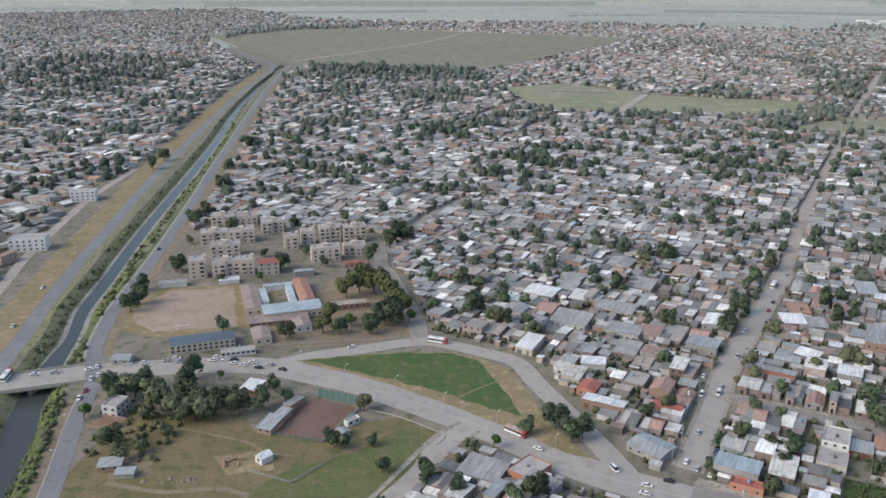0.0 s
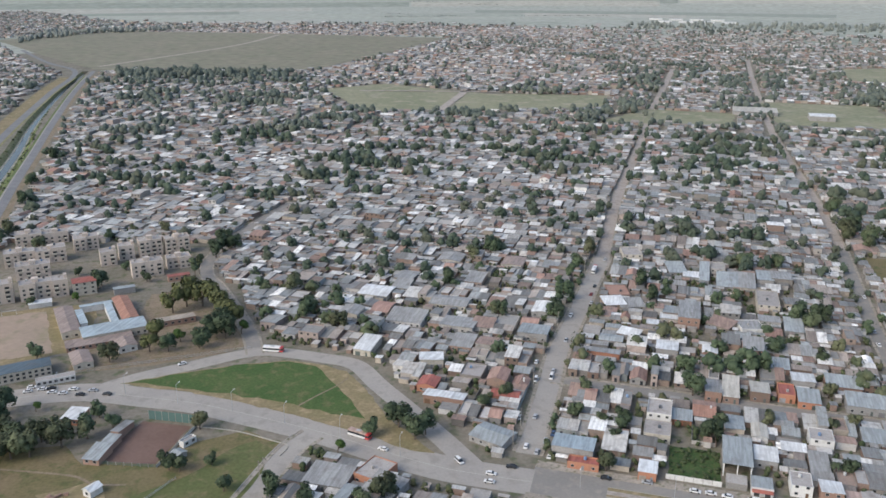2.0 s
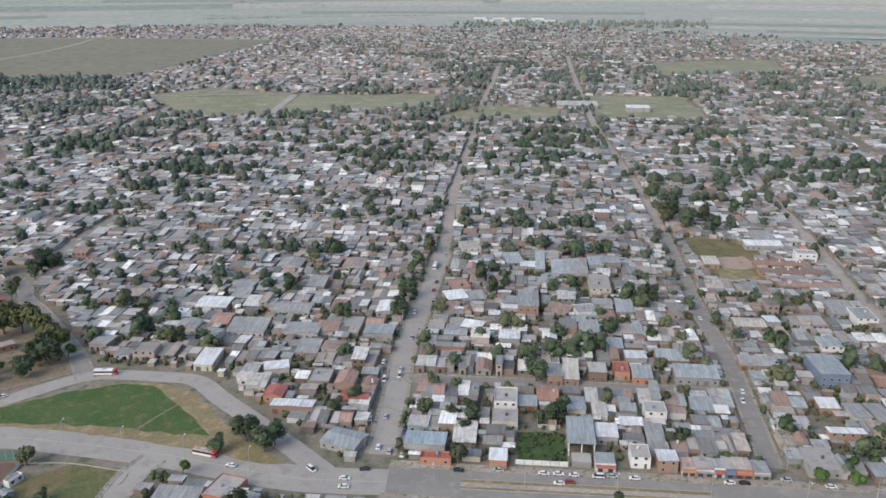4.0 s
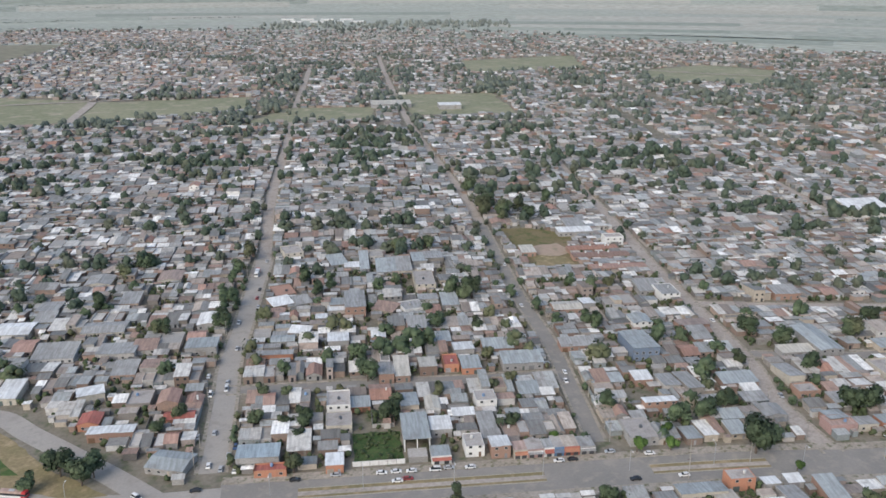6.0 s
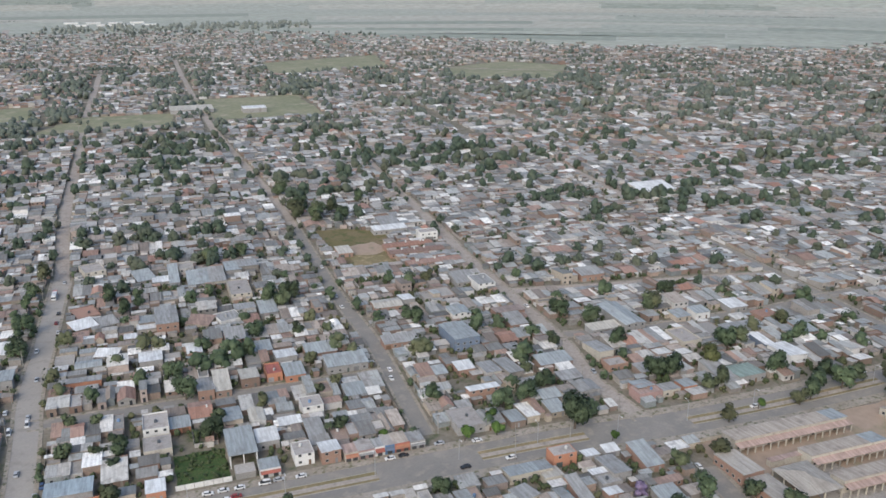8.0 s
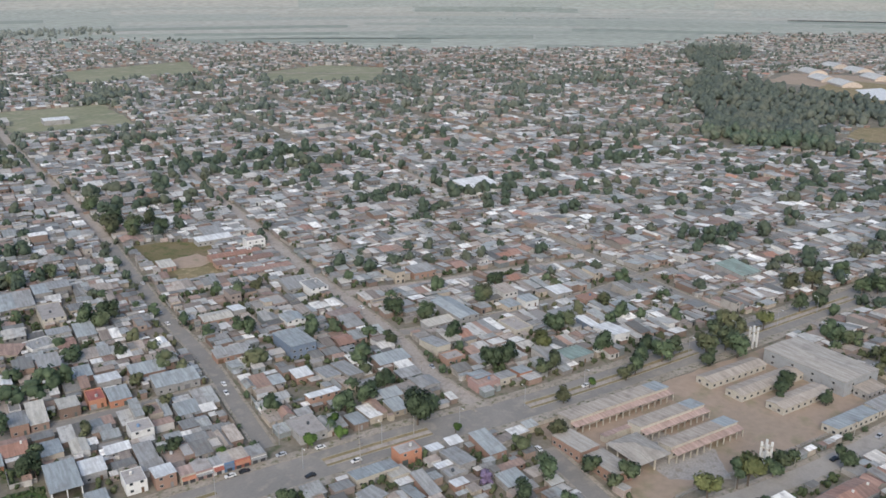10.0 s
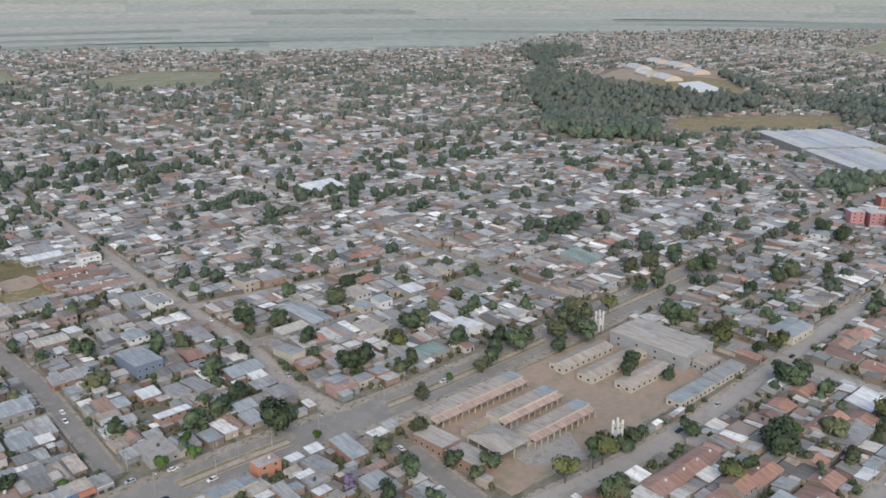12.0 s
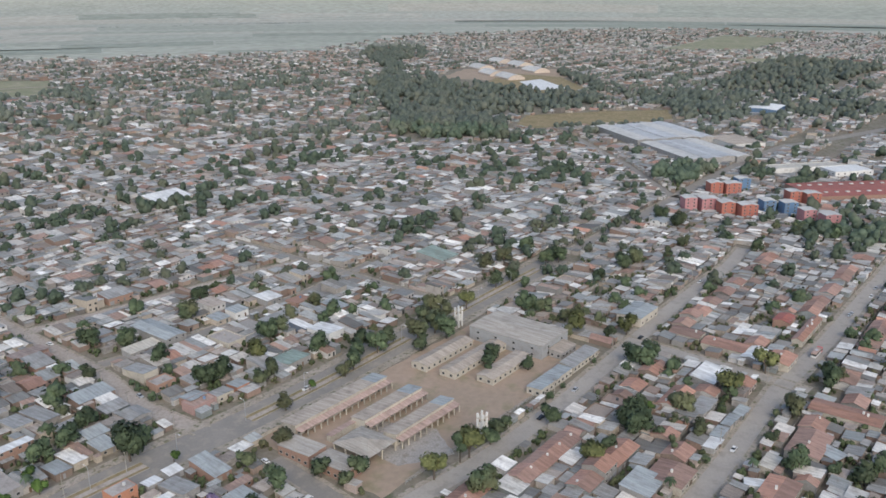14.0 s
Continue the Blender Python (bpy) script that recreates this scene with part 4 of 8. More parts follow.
def hero(x, y, w, d, turn, h, style, roof, paint):
    """A house placed and sized to fit the camera's view; its front looks down the grid."""
    r = random.Random(int(x * 7 + y * 13))
    HERO_BOXES.append(footprint(x, y, w, d, turn))
    two = h > 4.9
    house = thing("house", at(x, y, 0, turn), ("two storey " if two else "low ") + "house with a " + WORD[roof] + " roof" + (" and " + paint + " walls" if paint else ""), "house", "houses of the town")
    pieces = []
    x0, x1, y0, y1 = -w / 2, w / 2, -d / 2, d / 2
    rise = 0.5 if style == "shed" else 0.7 if style == "gable" else 0.3
    mass(pieces, x0, x1, y0, y1, max(2.3, h - rise), style, r, ridge="x" if w > d else "y")
    for name, g, slot in pieces:
        part(name, g, PAINT[paint] if slot == 3 else ROOFS[roof], house)
    openings(house, (x0, x1, y0, y1, h), two, r)
    if roof == "tile":
        for k in range(max(1, int(max(w, d) / 11))):
            u = r.uniform(-0.35, 0.35) * max(w, d)
            part("chimney", CHIMNEY, None, house, m=at(u, r.uniform(-1, 1), h - 1.2) if w > d else at(r.uniform(-1, 1), u, h - 1.2))
    if style == "flat":
        part("water_tank", TANKM, None, house, m=at(r.uniform(-w / 5, w / 5), r.uniform(-d / 5, d / 4), h - rise))
    return house


# ---- trees ----
def crown_geo(rnd, r, height, clumps, size, base=0.3):
    """Leaf clumps scattered over several lobes round a stem: an uneven crown with gaps."""
    g, lobes = Geo(), []
    for i in range(rnd.randint(6, 9)):
        ang, q = rnd.uniform(0, 6.283), rnd.uniform(0.15, 0.62) * r
        lobes.append((q * math.cos(ang), q * math.sin(ang), height * rnd.uniform(base + 0.12, 0.86), r * rnd.uniform(0.34, 0.58)))
    for i in range(clumps):
        x, y, z, q = rnd.choice(lobes)
        d = Vector((rnd.gauss(0, 1), rnd.gauss(0, 1), rnd.gauss(0.25, 0.9))).normalized()
        c = Vector((x, y, z)) + d * q * rnd.uniform(0.7, 1.08)
        if c.z < height * 0.16:
            continue
        n = (d + Vector((rnd.uniform(-0.7, 0.7), rnd.uniform(-0.7, 0.7), rnd.uniform(-0.3, 0.8)))).normalized()
        s = n.orthogonal().normalized()
        t = n.cross(s)
        k = rnd.uniform(0, 6.283)
        s, t = s * math.cos(k) + t * math.sin(k), t * math.cos(k) - s * math.sin(k)
        e = size * rnd.uniform(0.6, 1.3)
        nn = (d * 0.9 + Vector((x, y, z - height * 0.45)) * (0.5 / r) + Vector((0, 0, 0.25))).normalized()
        g.n.extend([tuple((nn + Vector((rnd.uniform(-0.3, 0.3), rnd.uniform(-0.3, 0.3), rnd.uniform(-0.3, 0.3)))).normalized())] * 4)
        g.face([tuple(c + s * e), tuple(c + t * e * 0.7 + n * e * 0.2), tuple(c - s * e * 0.9), tuple(c - t * e * 0.8 - n * e * 0.15)])
    return g, lobes


PHI = (1 + 5 ** 0.5) / 2
BALL = [Vector(p).normalized() for p in ((-1, PHI, 0), (1, PHI, 0), (-1, -PHI, 0), (1, -PHI, 0), (0, -1, PHI), (0, 1, PHI), (0, -1, -PHI), (0, 1, -PHI), (PHI, 0, -1), (PHI, 0, 1), (-PHI, 0, -1), (-PHI, 0, 1))]
BALL_FACES = ((0, 11, 5), (0, 5, 1), (0, 1, 7), (0, 7, 10), (0, 10, 11), (1, 5, 9), (5, 11, 4), (11, 10, 2), (10, 7, 6), (7, 1, 8), (3, 9, 4), (3, 4, 2), (3, 2, 6), (3, 6, 8), (3, 8, 9), (4, 9, 5), (2, 4, 11), (6, 2, 10), (8, 6, 7), (9, 8, 1))
STONE = [Vector(p) for p in ((1, 0, 0), (-1, 0, 0), (0, 1, 0), (0, -1, 0), (0, 0, 1), (0, 0, -1))]
STONE_FACES = ((0, 2, 4), (2, 1, 4), (1, 3, 4), (3, 0, 4), (2, 0, 5), (1, 2, 5), (3, 1, 5), (0, 3, 5))


def lobe(g, rnd, c, q, mid, coarse=False, rag=0.28):
    """One uneven bulge of foliage."""
    n = len(g.v)
    m = Euler((rnd.uniform(0, 6), rnd.uniform(0, 6), rnd.uniform(0, 6))).to_matrix()
    for p in STONE if coarse else BALL:
        d = m @ p
        g.v.append(tuple(c + d * q * rnd.uniform(1 - rag, 1 + rag)))
        g.n.append(tuple((d + (c - mid) * 0.35 + Vector((0, 0, 0.15)) + Vector((rnd.uniform(-1, 1), rnd.uniform(-1, 1), rnd.uniform(-1, 1))) * 0.22).normalized()))
    for f in STONE_FACES if coarse else BALL_FACES:
        g.f.append(tuple(n + k for k in f))
        g.m.append(0)


def bulged_crown(rnd, lobes, leaves_, coarse=False):
    """A crown one metre in radius and about 1.9 high: many overlapping bulges and some loose sprays of leaves."""
    g, mid = Geo(), Vector((0, 0, 0.95))
    tall, lean = rnd.uniform(0.75, 1.05), rnd.uniform(0.5, 0.75)
    for k in range(lobes):
        a, up = rnd.uniform(0, 6.283), (k + 0.5) / lobes
        w = lean * math.sin(math.pi * (0.18 + 0.72 * up)) * rnd.uniform(0.55, 1.05)
        c = Vector((w * math.cos(a), w * math.sin(a), (0.38 + 1.22 * up) * tall))
        lobe(g, rnd, c, rnd.uniform(0.9, 1.35) * (0.35 if lobes > 8 else 0.46 if lobes > 4 else 0.62), mid, coarse)
    for k in range(leaves_):
        d = Vector((rnd.gauss(0, 1), rnd.gauss(0, 1), rnd.gauss(0.2, 0.9))).normalized()
        c = mid + Vector((d.x * 0.95, d.y * 0.95, d.z * 0.8)) * rnd.uniform(0.85, 1.12)
        n = (d + Vector((rnd.uniform(-0.8, 0.8), rnd.uniform(-0.8, 0.8), rnd.uniform(-0.3, 0.8)))).normalized()
        u = n.orthogonal().normalized()
        v, e = n.cross(u), rnd.uniform(0.08, 0.17)
        g.n.extend([tuple((d + Vector((0, 0, 0.3))).normalized())] * 4)
        g.face([tuple(c + u * e), tuple(c + v * e), tuple(c - u * e), tuple(c - v * e)])
    return g


def tree(rnd, r, height, leaf, label, clumps=1400, size=0.5):
    ob = thing("tree", Matrix(), label, "tree", "trees of the town")
    g, lobes = crown_geo(rnd, r, height, int(clumps * 0.6), size)
    t = Geo()
    t.tube(0, 0, -0.1, height * 0.35, 0.055 * r + 0.08, 0.04 * r + 0.05, 7)
    for x, y, z, q in lobes[:6]:
        t.beam((0, 0, height * 0.3), (x * 0.8, y * 0.8, z), 0.035 * r)
    part("trunk", t, BARK, ob)
    mid = Vector((0, 0, height * 0.55))
    for x, y, z, q in lobes:
        for k in range(3):
            lobe(g, rnd, Vector((x, y, z)) + Vector((rnd.uniform(-1, 1), rnd.uniform(-1, 1), rnd.uniform(-0.8, 0.8))) * q * 0.34, q * rnd.uniform(0.42, 0.6), mid)
    part("crown", g, leaf, ob)
    return ob


rnd = random.Random(5)
TREES = [tree(rnd, 4.2, 8.0, LEAF, "dense dark green broadleaf tree"), tree(rnd, 3.2, 6.2, LEAF, "small dark green broadleaf tree", 1000, 0.45),
         tree(rnd, 5.4, 9.5, LEAF, "large spreading dark green tree", 2000, 0.55), tree(rnd, 2.6, 5.0, LEAF_LIGHT, "small bright green street tree", 800, 0.4),
         tree(rnd, 4.6, 8.5, LEAF_DRY, "olive tinged broadleaf tree", 1400, 0.5), tree(rnd, 2.4, 9.5, LEAF, "tall narrow dark green tree", 1000, 0.45)]
USED = set()


PLANTED = []


def plant(kind, x, y, s=1.0, turn=None):
    if any(abs(x - p) + abs(y - q) < 5 for p, q in PLANTED):
        return None
    PLANTED.append((x, y))
    s *= 1.22
    m = at(x, y, 0.0, (x * 37 + y * 17) % 360 if turn is None else turn)
    if kind not in USED:
        USED.add(kind)
        TREES[kind].matrix_basis = m @ Matrix.Diagonal((s, s, s, 1))
        return TREES[kind]
    ob = copy_thing(TREES[kind], m)
    ob.scale = (s, s, s)
    return ob

# ---- houses near the avenue and the park ----
hero(83.4, 298.2, 15.5, 12.5, -46.7, 3.6, "gable", "blue", "grey")
hero(66.4, 348.6, 8.6, 9.6, -28.5, 4.0, "gable", "red", "orange")
hero(71.0, 333.7, 18.4, 7.1, -28.5, 4.0, "shed", "white", "brick")
hero(97.9, 329.9, 12.6, 7.0, -28.5, 4.0, "gable", "red", "orange")
hero(72.5, 373.1, 11.4, 11.1, -10.7, 4.0, "shed", "white", "cream")
hero(92.5, 388.7, 11.1, 14.0, -28.5, 3.5, "shed", "grey", "")
hero(104.2, 385.2, 9.8, 12.3, -28.5, 3.5, "shed", "rust", "")
hero(89.5, 355.4, 10.3, 13.7, -28.5, 3.5, "flat", "slab", "")
hero(58.7, 468.8, 18.1, 15.8, -28.5, 4.0, "gable", "white", "cream")
hero(44.1, 395.8, 9.1, 16.6, -28.5, 4.0, "shed", "white", "cream")
hero(98.0, 444.7, 21.7, 14.1, -28.5, 3.5, "gable", "grey", "cream")
hero(69.7, 426.5, 19.9, 15.2, -28.5, 3.5, "shed", "grey", "")
hero(95.8, 412.9, 18.4, 15.1, -28.5, 3.5, "shed", "grey", "")
hero(108.5, 409.7, 11.8, 11.0, -28.5, 3.2, "shed", "rust", "")
hero(115.4, 519.6, 15.2, 16.4, -28.5, 3.6, "gable", "grey", "cream")
hero(153.2, 502.9, 13.6, 17.0, -28.5, 3.6, "gable", "brown", "cream")
hero(121.4, 477.5, 10.4, 15.2, -28.5, 3.5, "shed", "grey", "")
hero(131.7, 393.3, 15.2, 13.5, -28.5, 4.5, "shed", "blue", "grey")
hero(147.3, 422.9, 12.0, 16.4, -28.5, 4.0, "gable", "white", "grey")
hero(40.7, 440.9, 11.3, 12.4, -28.5, 4.5, "gable", "grey", "cream")
hero(80.9, 490.7, 11.8, 16.5, -28.5, 3.5, "shed", "grey", "")
hero(75.5, 476.4, 10.1, 12.7, -28.5, 3.4, "shed", "grey", "cream")
hero(222.6, 398.1, 11.2, 31.1, -28.5, 5.0, "shed", "grey", "brick")
hero(156.8, 362.4, 17.8, 6.5, -28.5, 4.0, "shed", "grey", "orange")
hero(167.8, 376.5, 11.7, 7.7, -28.5, 4.0, "gable", "blue", "grey")
hero(180.2, 381.6, 11.0, 7.6, -43.9, 3.5, "shed", "white", "grey")
hero(198.4, 392.4, 6.1, 7.6, -28.5, 3.0, "shed", "white", "")
hero(198.4, 440.8, 12.3, 16.1, -12.5, 3.0, "flat", "brick", "brick")
hero(262.3, 455.2, 5.6, 27.8, -28.5, 4.0, "shed", "blue", "grey")
hero(268.9, 439.3, 12.2, 20.4, -28.5, 4.0, "shed", "blue", "grey")
hero(278.2, 435.8, 12.3, 21.6, -28.5, 4.0, "shed", "grey", "cream")
hero(275.1, 405.6, 12.0, 24.8, -28.5, 5.0, "flat", "slab", "cream")
hero(246.2, 375.5, 12.3, 12.6, -13.2, 4.0, "flat", "grey", "white")
hero(261.0, 381.3, 11.1, 11.4, -28.5, 3.5, "shed", "grey", "")
hero(268.6, 370.5, 9.4, 16.0, -28.5, 3.8, "shed", "blue", "grey")
hero(235.4, 331.7, 8.9, 10.8, -28.5, 3.5, "shed", "blue", "brick")
hero(249.9, 468.9, 11.1, 18.0, -14.5, 3.5, "shed", "blue", "")
hero(253.6, 455.0, 9.9, 12.7, -28.5, 3.5, "shed", "white", "grey")
hero(233.1, 499.7, 12.4, 16.8, -13.5, 5.5, "flat", "slab", "cream")
hero(295.9, 442.2, 9.3, 20.2, -28.5, 4.0, "shed", "blue", "")
hero(305.3, 439.3, 11.8, 18.5, -28.5, 4.0, "shed", "grey", "")
hero(189.1, 424.7, 12.2, 12.2, -6.1, 3.4, "shed", "white", "")
hero(200.3, 419.9, 9.3, 12.1, -10.0, 3.3, "shed", "grey", "")
hero(161.9, 343.5, 10.8, 4.1, -28.5, 3.2, "shed", "grey", "")
hero(215.4, 405.1, 8.8, 12.6, -28.5, 3.4, "shed", "blue", "")
hero(210.2, 397.3, 9.3, 9.0, -28.5, 3.2, "shed", "white", "")
hero(233.7, 382.7, 13.1, 10.5, -56.2, 3.4, "shed", "rust", "")
hero(151.0, 287.4, 10.8, 11.7, -28.5, 4.0, "flat", "slab", "cream")
hero(234.8, 263.2, 9.4, 10.6, -28.5, 3.6, "shed", "blue", "grey")
hero(198.2, 263.4, 9.4, 5.6, -28.5, 3.2, "shed", "white", "grey")
hero(212.2, 266.2, 9.1, 9.7, -28.5, 5.4, "flat", "slab", "white")
hero(183.2, 259.4, 8.7, 9.4, -28.5, 4.5, "shed", "white", "grey")
hero(185.8, 240.2, 7.5, 10.0, -28.5, 5.0, "flat", "slab", "white")
hero(193.3, 233.1, 7.5, 9.3, -28.5, 5.0, "shed", "white", "brick")
hero(201.5, 251.7, 7.0, 14.1, -28.5, 3.0, "shed", "grey", "")
hero(184.5, 285.1, 7.6, 14.9, -28.5, 3.2, "shed", "blue", "")
hero(158.2, 300.7, 10.1, 13.7, -28.5, 5.5, "flat", "slab", "white")
hero(166.4, 296.1, 8.2, 8.4, -28.5, 3.5, "shed", "blue", "orange")
hero(134.9, 261.8, 6.7, 10.2, -28.5, 3.5, "shed", "white", "orange")
hero(228.6, 344.5, 9.6, 13.8, -28.5, 8.5, "shed", "grey", "brick")
hero(191.2, 360.7, 10.5, 13.6, -28.5, 4.0, "shed", "white", "grey")
hero(210.5, 353.0, 7.1, 9.2, -28.5, 4.0, "gable", "white", "brick")
hero(211.4, 309.8, 8.2, 13.6, -28.5, 4.0, "shed", "cream", "")
hero(222.4, 306.0, 7.1, 11.6, -28.5, 4.0, "flat", "red", "orange")
hero(228.7, 298.5, 9.1, 12.0, -28.5, 4.0, "shed", "blue", "orange")
hero(251.5, 287.6, 19.6, 11.3, -28.5, 4.5, "shed", "blue", "grey")
hero(236.7, 314.9, 9.9, 11.0, -28.5, 4.0, "shed", "white", "grey")
hero(252.4, 307.3, 15.2, 10.6, -28.5, 4.0, "shed", "blue", "brick")
hero(199.1, 313.4, 6.9, 17.6, -28.5, 4.0, "shed", "cream", "")
hero(191.7, 315.6, 7.0, 15.9, -28.5, 4.0, "shed", "grey", "brick")
hero(191.4, 277.0, 6.1, 10.8, -28.5, 4.0, "gable", "cream", "white")
hero(310.4, 266.0, 13.2, 24.5, -28.5, 6.0, "shed", "blue", "blue")
hero(270.8, 250.0, 15.1, 7.8, -28.5, 3.2, "shed", "blue", "")
hero(271.9, 219.2, 14.4, 5.2, -28.5, 5.4, "shed", "white", "brick")
hero(320.3, 214.7, 17.0, 9.8, -28.5, 3.5, "shed", "blue", "")
hero(263.7, 195.7, 6.5, 10.6, -28.5, 3.0, "shed", "blue", "")
hero(257.1, 218.3, 6.3, 5.1, -28.5, 3.2, "shed", "grey", "")
hero(306.5, 187.2, 9.8, 10.0, -28.5, 4.0, "gable", "grey", "grey")
hero(247.8, 209.3, 11.9, 15.7, -28.5, 4.0, "flat", "slab", "grey")
hero(289.4, 195.4, 9.4, 6.7, -28.5, 3.5, "shed", "blue", "cream")
hero(281.9, 187.5, 7.5, 9.6, -28.5, 3.5, "shed", "blue", "")
hero(299.3, 225.9, 7.2, 20.1, -28.5, 3.2, "shed", "grey", "")
hero(292.3, 232.1, 7.6, 14.1, -28.5, 3.2, "shed", "grey", "")
hero(285.1, 241.5, 8.4, 8.5, -28.5, 4.0, "shed", "white", "brick")
hero(293.1, 209.8, 10.8, 7.8, -28.5, 3.2, "shed", "grey", "")
hero(287.6, 286.3, 18.0, 8.7, -28.5, 3.5, "shed", "grey", "brick")
hero(251.1, 163.0, 9.8, 6.7, -28.5, 5.6, "flat", "slab", "orange")
hero(234.5, 167.2, 17.7, 7.4, -28.5, 3.5, "shed", "blue", "cream")
hero(221.3, 159.1, 7.6, 8.7, -13.7, 3.5, "shed", "grey", "cream")
hero(238.6, 159.6, 7.6, 6.9, -28.5, 3.2, "shed", "cream", "cream")
hero(260.4, 156.0, 5.8, 5.2, -28.5, 3.0, "shed", "white", "grey")
hero(268.5, 151.7, 6.0, 4.9, -28.5, 3.2, "shed", "white", "grey")
hero(258.2, 144.3, 7.2, 14.7, -28.5, 3.2, "shed", "grey", "grey")
hero(272.7, 138.7, 7.7, 15.2, -28.5, 3.5, "shed", "blue", "brick")
hero(252.1, 146.7, 7.4, 3.5, -28.5, 3.0, "shed", "white", "grey")
hero(249.5, 141.0, 8.6, 6.4, -28.5, 3.0, "flat", "grey", "grey")
hero(237.0, 146.0, 5.0, 13.8, -28.5, 3.0, "shed", "grey", "brick")
hero(264.1, 124.3, 10.7, 3.5, -28.5, 3.0, "shed", "rust", "brick")
hero(256.0, 120.3, 9.3, 8.0, -28.5, 3.2, "shed", "blue", "grey")
hero(244.2, 136.1, 5.7, 4.6, -28.5, 3.0, "shed", "white", "brick")
hero(15.1, 282.3, 16.5, 13.2, -28.5, 3.5, "shed", "grey", "grey")
hero(32.6, 281.7, 10.8, 13.9, -42.5, 4.0, "flat", "slab", "orange")
hero(19.4, 268.3, 4.4, 13.4, -28.5, 3.5, "shed", "blue", "grey")
hero(34.4, 270.3, 13.1, 12.5, -44.2, 3.5, "shed", "grey", "grey")
hero(380.6, -56.9, 18.8, 10.7, -28.5, 4.0, "shed", "white", "grey")
hero(407.4, -81.7, 15.4, 8.5, -28.5, 4.0, "gable", "white", "grey")
hero(453.9, -105.5, 12.1, 8.4, -28.5, 5.0, "gable", "red", "brick")
hero(429.2, -52.5, 10.2, 15.9, -28.5, 4.0, "gable", "tile", "cream")
hero(416.5, -69.8, 11.2, 21.5, -28.5, 4.0, "gable", "tile", "cream")
hero(403.7, -93.4, 15.2, 11.1, -28.5, 4.0, "gable", "tile", "cream")
hero(442.8, -114.6, 36.9, 5.3, -28.5, 4.0, "gable", "tile", "cream")
hero(328.7, -53.9, 9.5, 4.4, -28.5, 3.0, "shed", "blue", "grey")
hero(339.3, -59.7, 10.9, 3.9, -28.5, 3.0, "shed", "blue", "grey")
hero(348.2, -65.6, 9.2, 3.9, -28.5, 3.0, "shed", "blue", "grey")
hero(319.3, -49.8, 9.0, 4.8, -28.5, 3.0, "shed", "white", "grey")
hero(292.7, -61.4, 4.8, 7.9, -8.3, 3.0, "shed", "white", "white")
hero(308.1, -69.4, 10.8, 5.0, -28.5, 3.2, "shed", "cream", "cream")
hero(285.5, -20.8, 15.6, 11.3, -28.5, 4.0, "shed", "blue", "grey")
hero(349.3, -49.7, 16.1, 7.2, -28.5, 3.5, "shed", "grey", "grey")
hero(323.2, -87.0, 21.5, 12.8, -28.5, 4.0, "gable", "tile", "cream")
hero(287.9, -68.2, 17.8, 11.4, -28.5, 4.0, "gable", "tile", "cream")
hero(293.3, -31.3, 15.0, 14.2, -28.5, 4.0, "gable", "tile", "cream")
hero(351.6, -108.8, 11.6, 28.1, -28.5, 4.0, "gable", "tile", "cream")
hero(317.7, -93.9, 7.4, 8.0, -44.0, 3.2, "shed", "blue", "")
hero(365.5, 414.5, 9.5, 14.0, TURN, 3.6, "shed", "cream", "brick")
hero(430.9, 437.3, 14.2, 24.8, TURN, 4.0, "shed", "grey", "grey")
hero(405.0, 393.0, 34.0, 9.0, TURN, 3.6, "gable", "tile", "brick")
hero(399.0, 379.5, 38.0, 9.0, TURN, 3.6, "gable", "tile", "brick")
hero(429.0, 397.0, 13.0, 9.0, TURN, 6.2, "flat", "slab", "white")
hero(391.6, 357.0, 36.0, 8.5, TURN, 3.4, "gable", "tile", "brick")
hero(398.0, 367.0, 30.0, 5.0, TURN, 3.0, "shed", "grey", "brick")
hero(333.9, 286.4, 10.4, 12.2, TURN, 5.4, "gable", "blue", "white")
hero(317.0, 325.3, 16.2, 11.9, TURN, 4.0, "gable", "cream", "brick")
hero(329.6, 322.2, 6.9, 12.2, TURN, 4.0, "shed", "white", "grey")
hero(378.2, 321.0, 13.2, 16.3, TURN, 3.6, "shed", "grey", "grey")
hero(380.2, 307.7, 11.2, 16.8, TURN, 5.0, "flat", "grey", "white")
hero(346.6, 257.5, 9.9, 13.9, TURN, 3.6, "shed", "grey", "brick")
hero(355.9, 269.3, 16.6, 9.3, TURN, 3.5, "shed", "brown", "brick")
hero(311.5, 199.6, 10.8, 7.8, TURN, 3.2, "shed", "grey", "")
hero(345.2, 204.7, 7.9, 17.2, TURN, 3.6, "shed", "grey", "cream")
hero(337.4, 190.5, 10.2, 8.2, TURN, 3.3, "flat", "slab", "brick")
hero(323.7, 168.8, 8.5, 8.3, TURN, 4.0, "shed", "blue", "brick")
hero(330.5, 159.1, 9.0, 7.3, TURN, 3.4, "shed", "grey", "cream")
hero(339.9, 154.7, 6.9, 7.6, TURN, 3.4, "shed", "blue", "orange")
hero(341.2, 177.1, 7.4, 8.8, TURN, 3.4, "shed", "grey", "")
hero(360.2, 148.1, 8.9, 19.9, TURN, 3.4, "shed", "grey", "")
hero(404.1, 132.7, 10.4, 16.3, TURN, 4.5, "shed", "white", "white")
hero(409.1, 147.6, 5.4, 12.3, TURN, 4.0, "shed", "white", "blue")
hero(387.7, 180.0, 11.0, 16.7, TURN, 3.6, "flat", "slab", "cream")
hero(418.9, 162.6, 19.7, 11.9, TURN, 3.5, "shed", "grey", "")
hero(413.8, 195.5, 8.8, 9.4, TURN, 3.5, "shed", "blue", "")
